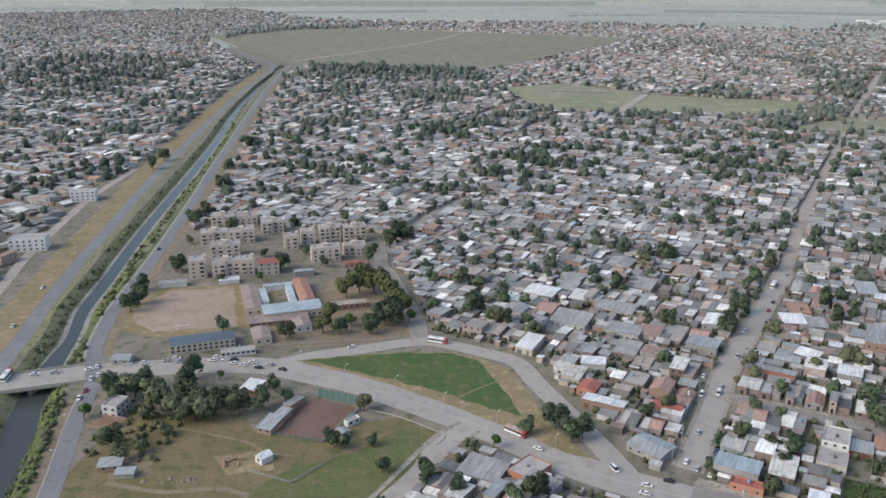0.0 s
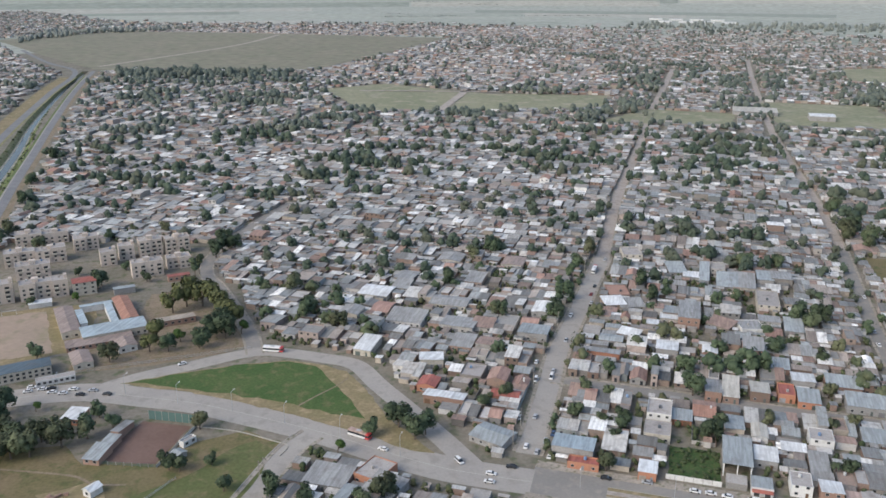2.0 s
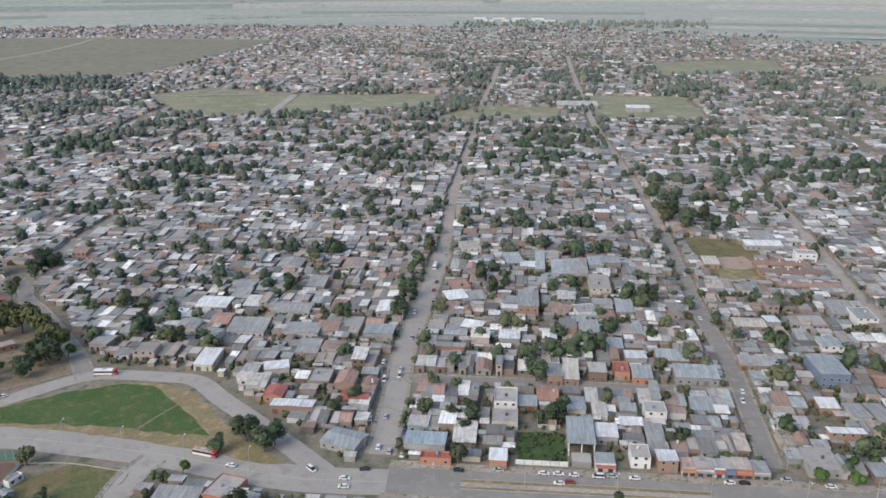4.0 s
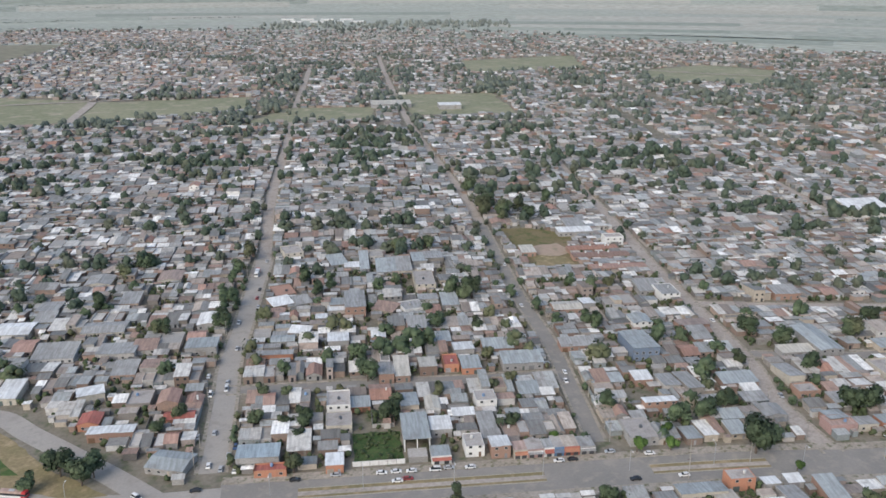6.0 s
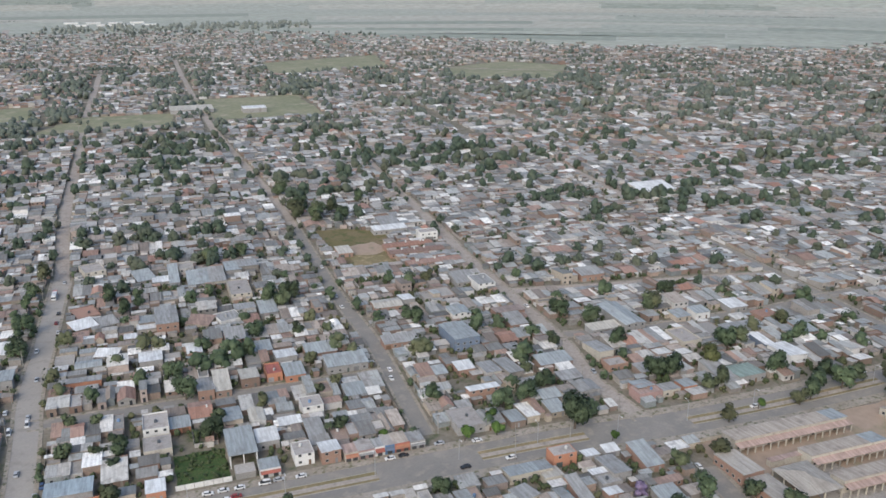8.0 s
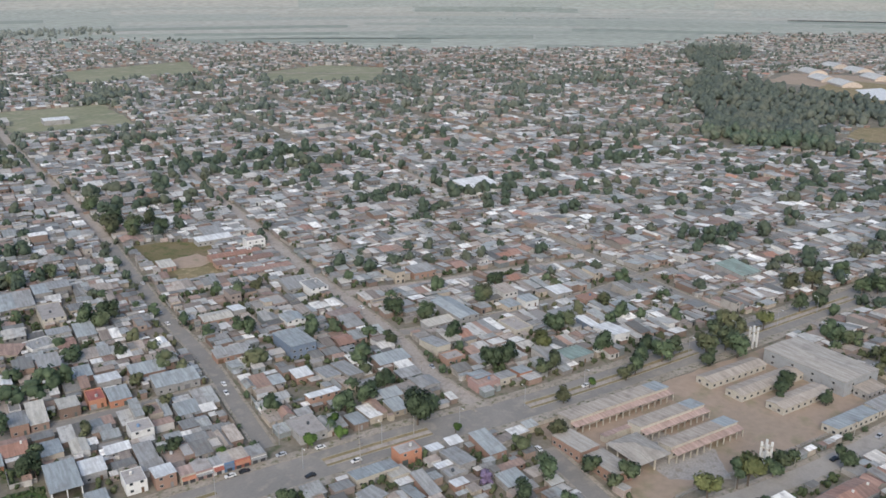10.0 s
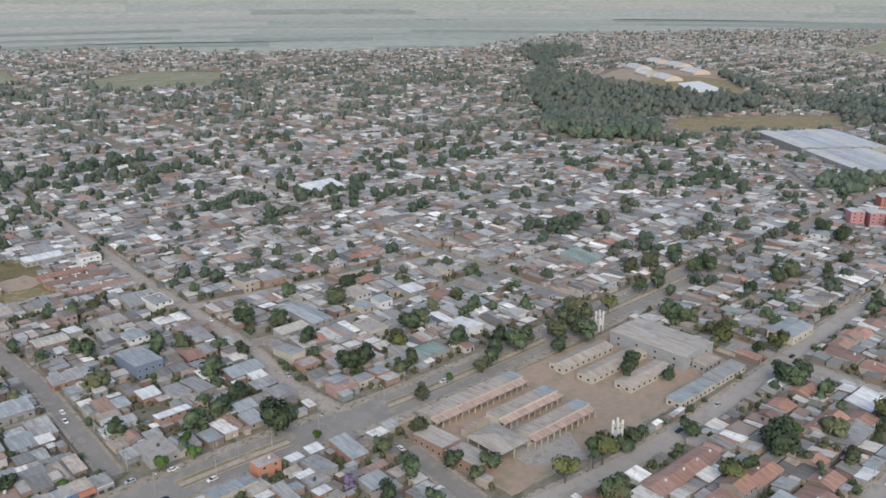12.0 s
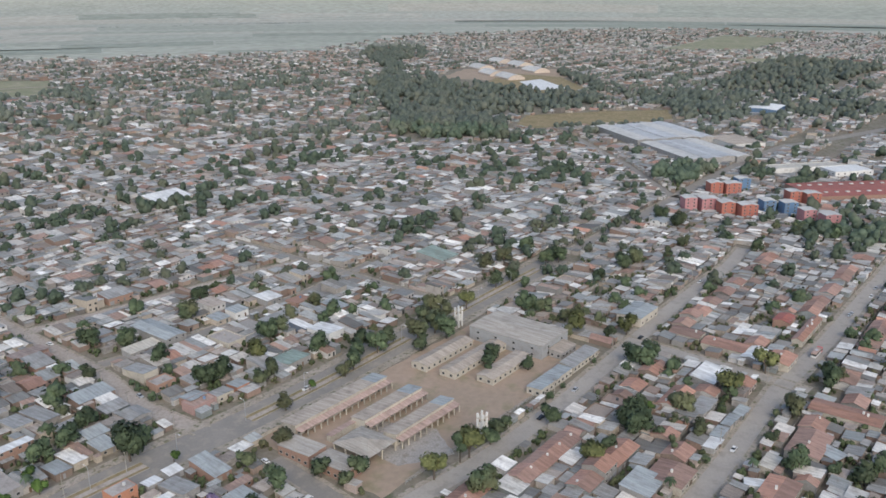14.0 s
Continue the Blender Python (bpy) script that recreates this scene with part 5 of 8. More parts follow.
hero(423.9, 188.9, 9.0, 8.8, TURN, 4.5, "shed", "blue", "white")
hero(446.4, 179.2, 11.2, 11.3, TURN, 4.0, "shed", "white", "grey")
hero(445.4, 160.5, 11.9, 9.3, TURN, 3.5, "flat", "brick", "brick")
hero(440.6, 138.0, 8.7, 13.5, TURN, 3.5, "shed", "blue", "")
hero(371.4, 217.3, 18.0, 8.0, TURN, 3.5, "shed", "cream", "grey")
hero(381.2, 248.3, 14.6, 9.1, TURN, 3.5, "shed", "grey", "")
hero(436.4, 267.6, 15.7, 11.6, TURN, 4.5, "shed", "grey", "brick")
hero(388.0, 217.0, 12.0, 31.0, TURN, 6.0, "gable", "blue", "grey")
hero(369.2, 139.8, 14.3, 13.0, TURN, 3.5, "shed", "green", "grey")
hero(320.5, 164.5, 12.0, 8.5, TURN, 4.2, "flat", "rosy", "dusty pink")
hero(652.9, 341.1, 34.0, 22.0, TURN, 5.0, "shed", "white", "cream")
hero(534.2, 94.9, 17.0, 22.0, TURN, 5.0, "shed", "green", "grey")
hero(422.0, 428.0, 25.0, 10.0, TURN, 4.0, "shed", "white", "grey")
hero(112.9, 283.2, 16.3, 12.0, TURN, 4.0, "shed", "skyblue", "grey")
hero(112.6, 271.6, 12.0, 5.2, TURN, 3.0, "flat", "red", "orange")

def open_shed(x, y, w, d, h):
    """A tall open-fronted shed: a sheet roof over three walls and front posts."""
    HERO_BOXES.append(footprint(x, y, w, d, TURN))
    ob = thing("open_shed", at(x, y, 0, TURN), "tall open shed with a bluish metal roof beside the weedy lot", "shed")
    for dims in ((-w / 2, -w / 2 + 0.2, -d / 2 + 5, d / 2, 0, h - 0.6), (w / 2 - 0.2, w / 2, -d / 2 + 2, d / 2, 0, h - 0.6), (-w / 2 + 0.2, w / 2 - 0.2, d / 2 - 0.2, d / 2, 0, h - 0.3)):
        part("wall", boxed("wall", PAINT["grey"], *dims), None, ob)
    g = Geo()
    sheet(g, -w / 2 - 0.4, w / 2 + 0.4, -d / 2 - 0.4, d / 2 + 0.4, h - 0.5, h, thick=0.12)
    part("roof", g, ROOFS["blue"], ob)
    post = boxed("post", PAINT["white"], -0.18, 0.18, -0.18, 0.18, 0, h - 0.5)
    for px, py in ((-w / 2 + 0.2, -d / 2 + 0.2), (w / 2 - 0.2, -d / 2 + 0.2), (-w / 2 + 0.2, -d / 2 + 2.6), (0.0, -d / 2 + 0.2)):
        part("post", post, None, ob, m=at(px, py))


open_shed(171.8, 261.1, 10.4, 19.9, 6.3)
OPENING_DARK = plain("dark_opening_fill", (0.06, 0.06, 0.062), 0.6)


def shop(a0, a1, deep, h, paint, roof, trim, label):
    """A small shop on the avenue: walls with a front parapet, fascia, dark openings and an awning."""
    w = a1 - a0 - 0.08
    x, y = G((a0 + a1) / 2, 290.9 + deep / 2)
    HERO_BOXES.append(footprint(x, y, w, deep, TURN))
    ob = thing("shop", at(x, y, 0, TURN), label, "shop", "shops on the avenue")
    part("wall", boxed("wall", PAINT[paint], -w / 2, w / 2, -deep / 2, deep / 2, 0, h), None, ob)
    part("roof", boxed("roof", ROOFS[roof], -w / 2 - 0.05, w / 2 + 0.05, -deep / 2 + 0.25, deep / 2 + 0.1, h, h + 0.12), None, ob)
    part("parapet", boxed("parapet", PAINT[paint], -w / 2, w / 2, -deep / 2 - 0.04, -deep / 2 + 0.2, h, h + 0.75), None, ob)
    part("fascia", boxed("fascia", PAINT[trim], -w / 2 + 0.1, w / 2 - 0.1, -deep / 2 - 0.16, -deep / 2 - 0.045, h - 0.65, h + 0.1), None, ob)
    n = max(1, int(w / 2.6))
    # near-black panels painted as the shade inside the open shop fronts
    hole = boxed("shutter", OPENING_DARK, -0.95, 0.95, -0.06, 0.02, 0.0, 2.35)
    for k in range(n):
        part("shutter", hole, None, ob, m=at(-w / 2 + (k + 0.5) * w / n, -deep / 2))
    g = Geo()
    sheet(g, -w / 2 + 0.15, w / 2 - 0.15, -deep / 2 - 1.5, -deep / 2 - 0.05, 2.5, 2.75, thick=0.06)
    part("awning", g, ROOFS["grey"] if trim in ("white", "cream") else PAINT[trim], ob)


for a0, a1, deep, h, paint, roof, trim, label in (
        (63.6, 69.0, 8, 3.3, "cream", "rosy", "orange", "low shop with a cream front and an orange awning"), (69.0, 75.6, 9, 3.2, "dusty pink", "slab", "white", "low pink fronted shop with dark openings"),
        (75.6, 79.7, 8, 3.5, "white", "grey", "red", "narrow white shop with a red fascia"), (79.7, 83.7, 10, 3.4, "cobalt", "slab", "blue", "narrow shop with a blue painted front"),
        (83.7, 90.0, 10, 3.4, "red", "tan", "orange", "corner shop with a red front and awning"), (90.2, 96.5, 9, 3.0, "grey", "grey", "white", "grey corner shop under a sheet metal awning"),
        (31.0, 38.8, 9, 3.1, "white", "blue", "red", "low white shop with a red doorway beside the shed")):
    shop(a0, a1, deep, h, paint, roof, trim, label)

# ---- larger buildings ----
BIG_WINDOW, BIG_PANE = window_mesh(1.5, 1.3)


def facade(ob, w, d, floors, storey, step, sides=(0, 1, 2, 3), base=1.0):
    """Rows of windows on the sides of a block: 0 front, 1 back, 2 and 3 the ends."""
    for s in sides:
        span = w if s < 2 else d
        n = max(1, int(span / step))
        for i in range(n):
            u = -span / 2 + (i + 0.5) * span / n
            m = (at(u, -d / 2, 0, 0), at(u, d / 2, 0, 180), at(-w / 2, u, 0, -90), at(w / 2, u, 0, 90))[s]
            for k in range(floors):
                q = part("window", BIG_WINDOW, None, ob, m=m @ at(0, 0, base + k * storey))
                part("pane", BIG_PANE, None, q)


def block(name, x, y, w, d, turn, h, paint, roof, label, category, style="flat", floors=1, storey=2.8, step=3.2, sides=(0, 2, 3), ridge="x", rise=None):
    HERO_BOXES.append(footprint(x, y, w, d, turn, 1.0))
    ob = thing(name, at(x, y, 0, turn), label, category)
    pieces = []
    mass(pieces, -w / 2, w / 2, -d / 2, d / 2, h, style, random.Random(int(x + 3 * y)), ridge=ridge)
    for pname, g, slot in pieces:
        part(pname, g, PAINT[paint] if slot == 3 else ROOFS[roof], ob)
    facade(ob, w, d, floors, storey, step, sides)
    return ob


def apartment(x, y, w, h, turn=14.0, d=11.0):
    """A worn block of flats: staggered bays with parapets, windows, balconies, stair heads and tanks."""
    y += d / 2
    HERO_BOXES.append(footprint(x, y, w, d, turn, 1.0))
    ob = thing("apartment_block", at(x, y, 0, turn), "worn beige four storey apartment block with stained render and flat roofs", "apartment block", "flats by the canal")
    r = random.Random(int(x * 3 + y))
    n = max(1, round(w / 8.5))
    step = w / n
    balcony = boxed("balcony", PAINT["cream"], -1.35, 1.35, -1.15, 0.0, 0.0, 0.95)
    # a flat dark panel stands in for the shade behind each balcony
    shade = boxed("recess", GLASS, -1.2, 1.2, -0.05, 0.02, 0.95, 2.35)
    for i in range(n):
        x0, tall, back = -w / 2 + i * step, h + r.choice((-0.9, 0.0, 0.0, 0.5)), r.choice((0.0, 0.0, 0.8, 1.5))
        pieces = []
        mass(pieces, x0 + 0.03, x0 + step - 0.03, -d / 2 + back, d / 2 - r.uniform(0, 1.5), tall, "flat", r)
        for name, g, slot in pieces:
            part(name, g, PAINT["beige"] if slot == 3 else ROOFS["slab"], ob)
        for k in range(max(2, int(tall / 2.7))):
            left = r.random() < 0.5
            for u, deep in ((0.27, left), (0.73, not left)):
                m = at(x0 + step * u, -d / 2 + back, k * 2.7)
                if deep and k:
                    part("balcony", balcony, None, ob, m=m)
                    part("recess", shade, None, ob, m=m)
                else:
                    q = part("window", BIG_WINDOW, None, ob, m=m @ at(0, 0, 0.95))
                    part("pane", BIG_PANE, None, q)
        if i % 2 == 0:
            g = Geo()
            g.box(x0 + step - 1.8, x0 + step + (1.8 if i + 1 < n else -0.1), -1.6, 2.2, tall - 1.0, tall + 2.1)
            part("stair_head", g, PAINT["beige"], ob)
        part("water_tank", TANKM, None, ob, m=at(x0 + step * r.uniform(0.2, 0.7), r.uniform(0.5, 3.0), tall))
    return ob


apartment(-157, 610, 34, 8.6)
apartment(-125, 592, 16, 10.0)
apartment(-152, 568, 37, 9.4)
apartment(-147, 539, 20, 8.6)
apartment(-154, 498, 11, 11.5)
apartment(-133, 503, 26, 10.0)
apartment(-105, 555, 10, 9.4)
apartment(-95, 565, 10, 9.6)
apartment(-80, 568, 15, 11.8)
apartment(-63, 570, 16, 11.4)
apartment(-78, 529, 19, 9.6)
apartment(-60, 541, 15, 8.2)
block("house", -111, 510, 13, 10, 14, 8.0, "cream", "red", "three storey cream house with a red tiled roof", "house", "gable", 3, 2.7, 3.5)
block("shop", -58, 521, 13, 5, 14, 3.0, "brick", "red", "low shop with a red roof", "shop", "shed", 1)
block("shed", -132, 492, 12, 5, 14, 2.6, "white", "white", "small white roofed shed beside the flats", "shed", "shed", 1, sides=())
block("shed", -165, 487, 16, 5, 14, 2.6, "white", "grey", "low white garage row", "garage", "shed", 1, sides=())
block("shed", -88, 505, 12, 6, 14, 3.0, "grey", "blue", "bluish roofed shed behind the school", "shed", "shed", 1, sides=())
block("apartment_block", -286, 560, 24, 12, 10, 9, "white", "slab", "white four storey apartment block beyond the canal", "apartment block", floors=3, step=4, sides=(0,))
block("apartment_block", -312, 535, 22, 12, 10, 9, "white", "slab", "white apartment block beyond the canal", "apartment block", floors=3, step=4, sides=(0,))
block("apartment_block", -300, 690, 20, 12, 10, 8, "white", "slab", "white apartment block beyond the canal", "apartment block", floors=3, step=4, sides=(0,))
# the school beside the park
block("school_wing", -111.2, 458.9, 9.2, 38, 17, 4.0, "cream", "brown", "long school wing with a brown tiled roof", "school", "gable", 1, ridge="y", sides=(0, 2))
block("school_wing", -84.6, 441.3, 32, 12.5, 17, 4.4, "cream", "skyblue", "school wing with a light blue metal roof", "school", "shed", 1, sides=(0,))
block("school_wing", -82.6, 469, 8.4, 36, 17, 4.4, "cream", "orange", "school wing with an orange tiled roof", "school", "gable", 1, ridge="y", sides=(3,))
block("canopy", -104.3, 461, 3.4, 25, 17, 3.4, "white", "skyblue", "light blue roofed walkway round the court", "canopy", "shed", 0, sides=())
block("canopy", -99.7, 480, 17, 3.6, 17, 3.4, "white", "skyblue", "light blue roofed walkway behind the court", "canopy", "shed", 0, sides=())
block("canopy", -89.5, 465, 3.4, 26, 17, 3.4, "white", "skyblue", "light blue roofed walkway beside the court", "canopy", "shed", 0, sides=())
block("school_hall", -90.4, 430.6, 32, 8.6, 15, 2.6, "brick", "brown", "low brown roofed school building", "school", "shed", 1, sides=(0,))
block("house", -95.5, 409.3, 8.9, 16, 19, 3.0, "cream", "brown", "small house with a brown tiled roof", "house", "gable", 1, ridge="y")
block("house", -76.4, 422.8, 9.2, 11.5, 19, 3.2, "white", "brown", "white house with a reddish brown roof", "house", "gable", 1, ridge="y")
block("school_shed", -54.7, 451.3, 21, 7, 15, 2.8, "brick", "tan", "long brick building with a pale roof", "school", "shed", 1, sides=(0,))
block("club_hall", -123.7, 399.6, 32, 12.5, 16.5, 4.2, "cream", "dark", "long hall with a dark blue metal roof", "hall", "shed", 2, 2.0, 2.6, sides=(0, 3))
block("gatehouse", -103.4, 390.3, 17, 4.5, 14.5, 2.8, "white", "slab", "low white gatehouse with arches", "building", "flat", 1, 2.8, 2.4, sides=(0,))
block("hut", -158.6, 382, 9, 7, 0, 2.6, "grey", "blue", "small hut with a bluish metal roof", "hut", "gable", 1, sides=(0,))
# beside the meadow and the clay court
block("house", -143.5, 331.2, 7.1, 9.6, -12, 5.6, "white", "slab", "white two storey house with a flat roof", "house", "flat", 2, 2.7, 3.0)
block("shed", -129.8, 288.1, 8.8, 5.5, 8, 2.6, "brick", "blue", "small shed with a light blue roof", "shed", "shed", 1, sides=(0,))
block("shed", -122.3, 282.8, 7.2, 4, 3, 2.2, "grey", "blue", "low shack with a grey blue roof", "shed", "shed", 1, sides=())
block("cabin", -71.1, 292.6, 4.2, 5.3, -42, 2.8, "white", "white", "small white cabin in the meadow", "cabin", "gable", 1, sides=(0,), ridge="y")
block("shed", -73.2, 317.4, 6.7, 10, -23, 2.7, "brick", "blue", "long shed with a bluish metal roof", "shed", "shed", 1, sides=(0,))
block("shed", -69.6, 326.3, 5.1, 7.3, -23, 2.7, "brick", "blue", "shed with a light metal roof", "shed", "shed", 0, sides=())
block("shed", -66.2, 335.4, 3.6, 11.4, -23, 2.7, "brick", "grey", "narrow shed with a grey roof", "shed", "shed", 0, sides=())
block("house", -87.7, 351.3, 7.8, 9.3, -18, 3.0, "orange", "white", "orange walled house with a white roof", "house", "shed", 1)
block("hut", -42.1, 311.7, 4.4, 4.7, -45, 2.2, "grey", "blue", "small hut with a light blue roof", "hut", "gable", 0, sides=())
block("dugout", -39.2, 321, 6.5, 2.9, 44, 2.2, "white", "slab", "small white players' shelter beside the court", "shelter", "flat", 1, sides=(0,))
for k in range(4):
    g = Geo()
    g.box(-6, 6, -0.15, 0.15, 0, 1.3 + 0.3 * (k % 2))
    HERO_BOXES.append(footprint(-146 + 1.2 * k, 318 + 2.6 * k, 12, 1, -15))
    tagged(part("ruined_wall", g, PAINT["brick"], m=at(-146 + 1.2 * k, 318 + 2.6 * k, 0, -15)), "low ruined brick wall beside the road", "wall")

# the school by the avenue
def columned_wing(x, y, w, d, h, roof1, roof2, label):
    """A long school wing: a walled range and, on its near side, a pillared gallery under the lower roof."""
    HERO_BOXES.append(footprint(x, y, w, d, TURN, 1))
    ob = thing("school_wing", at(x, y, 0, TURN), label, "school", "wings of the school")
    g, y0, y1, ym = Geo(), -d / 2, d / 2, -d / 2 + 3.2
    g.solid([(-w / 2, ym, 0), (w / 2, ym, 0), (w / 2, y1, 0), (-w / 2, y1, 0)], [(-w / 2, ym, h + 0.9), (w / 2, ym, h + 0.9), (w / 2, y1, h), (-w / 2, y1, h)])
    part("wall", g, PAINT["cream"], ob)
    cut = w / 2 - 8
    for a, b, mat in ((-w / 2 - 0.3, cut, ROOFS[roof1]), (cut, w / 2 + 0.3, ROOFS["blue"])):
        g = Geo()
        sheet(g, a, b, ym - 0.3, y1 + 0.5, h + 0.95, h + 0.05, thick=0.15)
        part("roof", g, mat, ob)
    g = Geo()
    sheet(g, -w / 2 - 0.3, w / 2 + 0.3, y0 - 0.4, ym - 0.05, h - 0.9, h - 0.5, thick=0.18)
    part("gallery_roof", g, ROOFS[roof2], ob)
    col = boxed("column", PAINT["cream"], -0.22, 0.22, -0.22, 0.22, 0, h - 0.9)
    n = int(w / 3.6)
    for i in range(n + 1):
        part("column", col, None, ob, m=at(-w / 2 + i * w / n, y0))
    door = boxed("door", DOORWOOD, -0.6, 0.6, -0.08, 0.0, 0, 2.2)
    for i in range(n):
        xx = -w / 2 + (i + 0.5) * w / n
        if i % 3 == 1:
            part("door", door, None, ob, m=at(xx, ym))
        else:
            window(ob, at(xx, ym, 1.1))
    return ob


columned_wing(328.5, 104.2, 56, 11.5, 4.4, "tan", "rosy", "long school wing with a dusty tan roof and pillars")
columned_wing(328.3, 81.6, 37, 10.6, 4.4, "tan", "rosy", "school wing with a tan roof and pillared gallery")
columned_wing(319.5, 66.2, 38, 10, 4.4, "tan", "rosy", "school wing with a grey tan roof and pillars")
ob = thing("school_hall", at(296.1, 85, 0, TURN), "open pillared school hall with a grey hipped roof", "hall")
HERO_BOXES.append(footprint(296.1, 85, 18.1, 15, TURN, 1))
g = Geo()
w2, d2 = 8.4, 9.6
rim = [(-w2, -d2, 4.6), (w2, -d2, 4.6), (w2, d2, 4.6), (-w2, d2, 4.6)]
top = [(-0.4, -2.0, 6.4), (0.4, -2.0, 6.4), (0.4, 2.0, 6.4), (-0.4, 2.0, 6.4)]
g.solid(rim, top, 0, True)
part("roof", g, ROOFS["gym"], ob)
col = boxed("column", PAINT["cream"], -0.25, 0.25, -0.25, 0.25, 0, 4.6)
for i, j in [(a, b) for a in (-1, 0, 1) for b in (-1, -0.33, 0.33, 1) if abs(a) == 1 or abs(b) == 1]:
    part("column", col, None, ob, m=at(i * (w2 - 0.6), j * (d2 - 0.6)))
block("school_building", 289.8, 108.5, 9.5, 17, TURN, 4.0, "brick", "gym", "school front building with brick walls and a tan roof", "school", "shed", 1, sides=(0, 2))
block("school_building", 281.6, 92.0, 9.5, 17.4, TURN, 4.0, "brick", "gym", "school front building with brick walls and a grey roof", "school", "shed", 1, sides=(0, 2))
block("canopy", 312, 95.5, 24, 2.4, TURN, 2.8, "cream", "rosy", "pink roofed walkway between the school wings", "canopy", "shed", 0, sides=())
block("school_pavilion", 388.1, 68.3, 38, 9.0, TURN, 3.2, "cream", "tan", "long cream pavilion with a tan gabled roof", "school", "gable", 1, step=4)
block("school_pavilion", 384.5, 52.6, 43, 9.0, TURN, 3.2, "cream", "tan", "long cream pavilion with a tan gabled roof", "school", "gable", 1, step=4)
block("school_pavilion", 376.7, 37.1, 33, 9.0, TURN, 3.2, "cream", "tan", "long cream pavilion with a tan gabled roof", "school", "gable", 1, step=4)
block("school_building", 366.0, 15.4, 28, 7.5, TURN, 3.4, "cream", "blue", "long low building with a light blue roof", "school", "shed", 1, step=3.5)
block("school_building", 391.0, 2.2, 25, 7.4, TURN, 3.4, "cream", "grey", "long low building with a grey roof", "school", "shed", 1, step=3.5)
block("gymnasium", 412.6, 33.2, 25.5, 43, TURN, 7.2, "pale", "gym", "large grey gymnasium with a low gabled roof", "hall", "gable", 2, 3.2, 9, sides=(0, 2), ridge="y")
block("annexe", 400.5, 10.5, 14, 7, TURN, 3.4, "grey", "tan", "low annexe beside the gymnasium", "building", "shed", 1)
block("chapel", 452.8, -28.8, 22, 14, TURN, 4.8, "cream", "blue", "cream chapel with a bluish gabled roof", "chapel", "gable", 1, step=5, ridge="x")


def water_tower(x, y, h, label):
    ob = thing("water_tower", at(x, y, 0, TURN), label, "water tower")
    leg = boxed("leg", PAINT["white"], -0.35, 0.35, -0.35, 0.35, 0, h)
    for i, j in ((-1, -1), (1, -1), (1, 1), (-1, 1)):
        part("leg", leg, None, ob, m=at(i * 1.5, j * 1.2))
    g = Geo()
    g.box(-1.1, 1.1, -0.8, 0.8, h * 0.28, h * 0.62, 0, True)
    part("tank", g, PAINT["white"], ob)
    g = Geo()
    g.box(-1.9, 1.9, -1.6, 1.6, h * 0.80, h * 0.84, 0, True)
    part("platform", g, PAINT["cream"], ob)


water_tower(427, 66, 11, "white concrete water tower on four legs")
water_tower(314.4, 40.9, 11, "pale concrete water tower in the school yard")


def tower_block(x, y, w, paint, h=10.6):
    """A painted five storey tower under a low gable."""
    d = 11.0
    ob = block("apartment_tower", x + 5 + d / 2 * 0.9, y, w, d, -75, h, paint, "pale", {"pink": "dusty pink", "red": "red orange", "cobalt": "cobalt blue"}[paint] + " painted five storey apartment tower", "apartment block", "gable", 4, 2.6, 4.2, sides=(0,), ridge="y")
    return ob


for x, y, w, p in ((682, -83, 10, "pink"), (682, -98, 14, "pink"), (739, -111, 11, "red"), (739, -125, 13, "red"), (759, -137, 11, "cobalt"), (671, -110, 11, "red"), (666, -125, 13, "red"),
                   (682, -143, 10, "cobalt"), (678, -158, 11, "cobalt"), (657, -167, 10, "pink"), (645, -180, 12, "pink"), (716, -170, 10, "red"), (712, -183, 12, "red")):
    tower_block(x, y, w, p)
# the far sheds and works
def bay_hall(x, y, w, d, turn, h, bays, label):
    """A wide hall under a row of low gables."""
    HERO_BOXES.append(footprint(x, y, w, d, turn, 1))
    ob = thing("market_hall", at(x, y, 0, turn), label, "hall")
    step, r = w / bays, random.Random(bays)
    for k in range(bays):
        pieces = []
        x0 = -w / 2 + k * step
        mass(pieces, x0 + 0.02, x0 + step - 0.02, -d / 2 + r.uniform(0, 6), d / 2 - r.uniform(0, 6), h + r.uniform(-0.3, 0.3), "gable", r, ridge="y")
        for name, g, slot in pieces:
            part(name, g, PAINT["grey"] if slot == 3 else ROOFS["hall" if k % 3 else "pale"], ob)


bay_hall(1024, -80, 95, 110, -64.5, 7.0, 5, "large market hall with rows of grey metal gables")
bay_hall(922, -115, 70, 102, -64.5, 6.4, 4, "large hall with light grey metal gables")
block("market_hall", 990, -168, 40, 52, -64.5, 5.0, "white", "tan", "part finished pale hall beside the market", "hall", "gable", 0, sides=(), ridge="y")
factory = block("factory", 768, -243, 130, 48, -74.3, 5.5, "brick", "red", "long factory with a reddish roof and rows of skylights", "factory", "gable", 0, sides=(), ridge="x")
for k in range(13):
    for o in (-13.0, 13.0):
        g = Geo()
        g.box(-1.5, 1.5, -1.1, 1.1, 5.7, 6.7)
        part("skylight", g, ROOFS["pale"], factory, m=at(-58 + k * 9.6, o))
block("works_building", 850, -208, 74, 18, -69, 6.5, "white", "cream", "long white works building", "building", "flat", 1, step=6)
block("works_building", 842, -243, 40, 26, -69, 6.5, "white", "white", "white works building with a flat roof", "building", "flat", 2, step=6)
block("far_shed", 1237, -248, 56, 40, -24, 8, "cobalt", "white", "large shed with a white roof and blue walls", "hall", "gable", 0, sides=())
block("house", 639, -57, 13, 11, -28, 5, "white", "blue", "white house with a light blue roof", "house", "gable", 2, step=4)
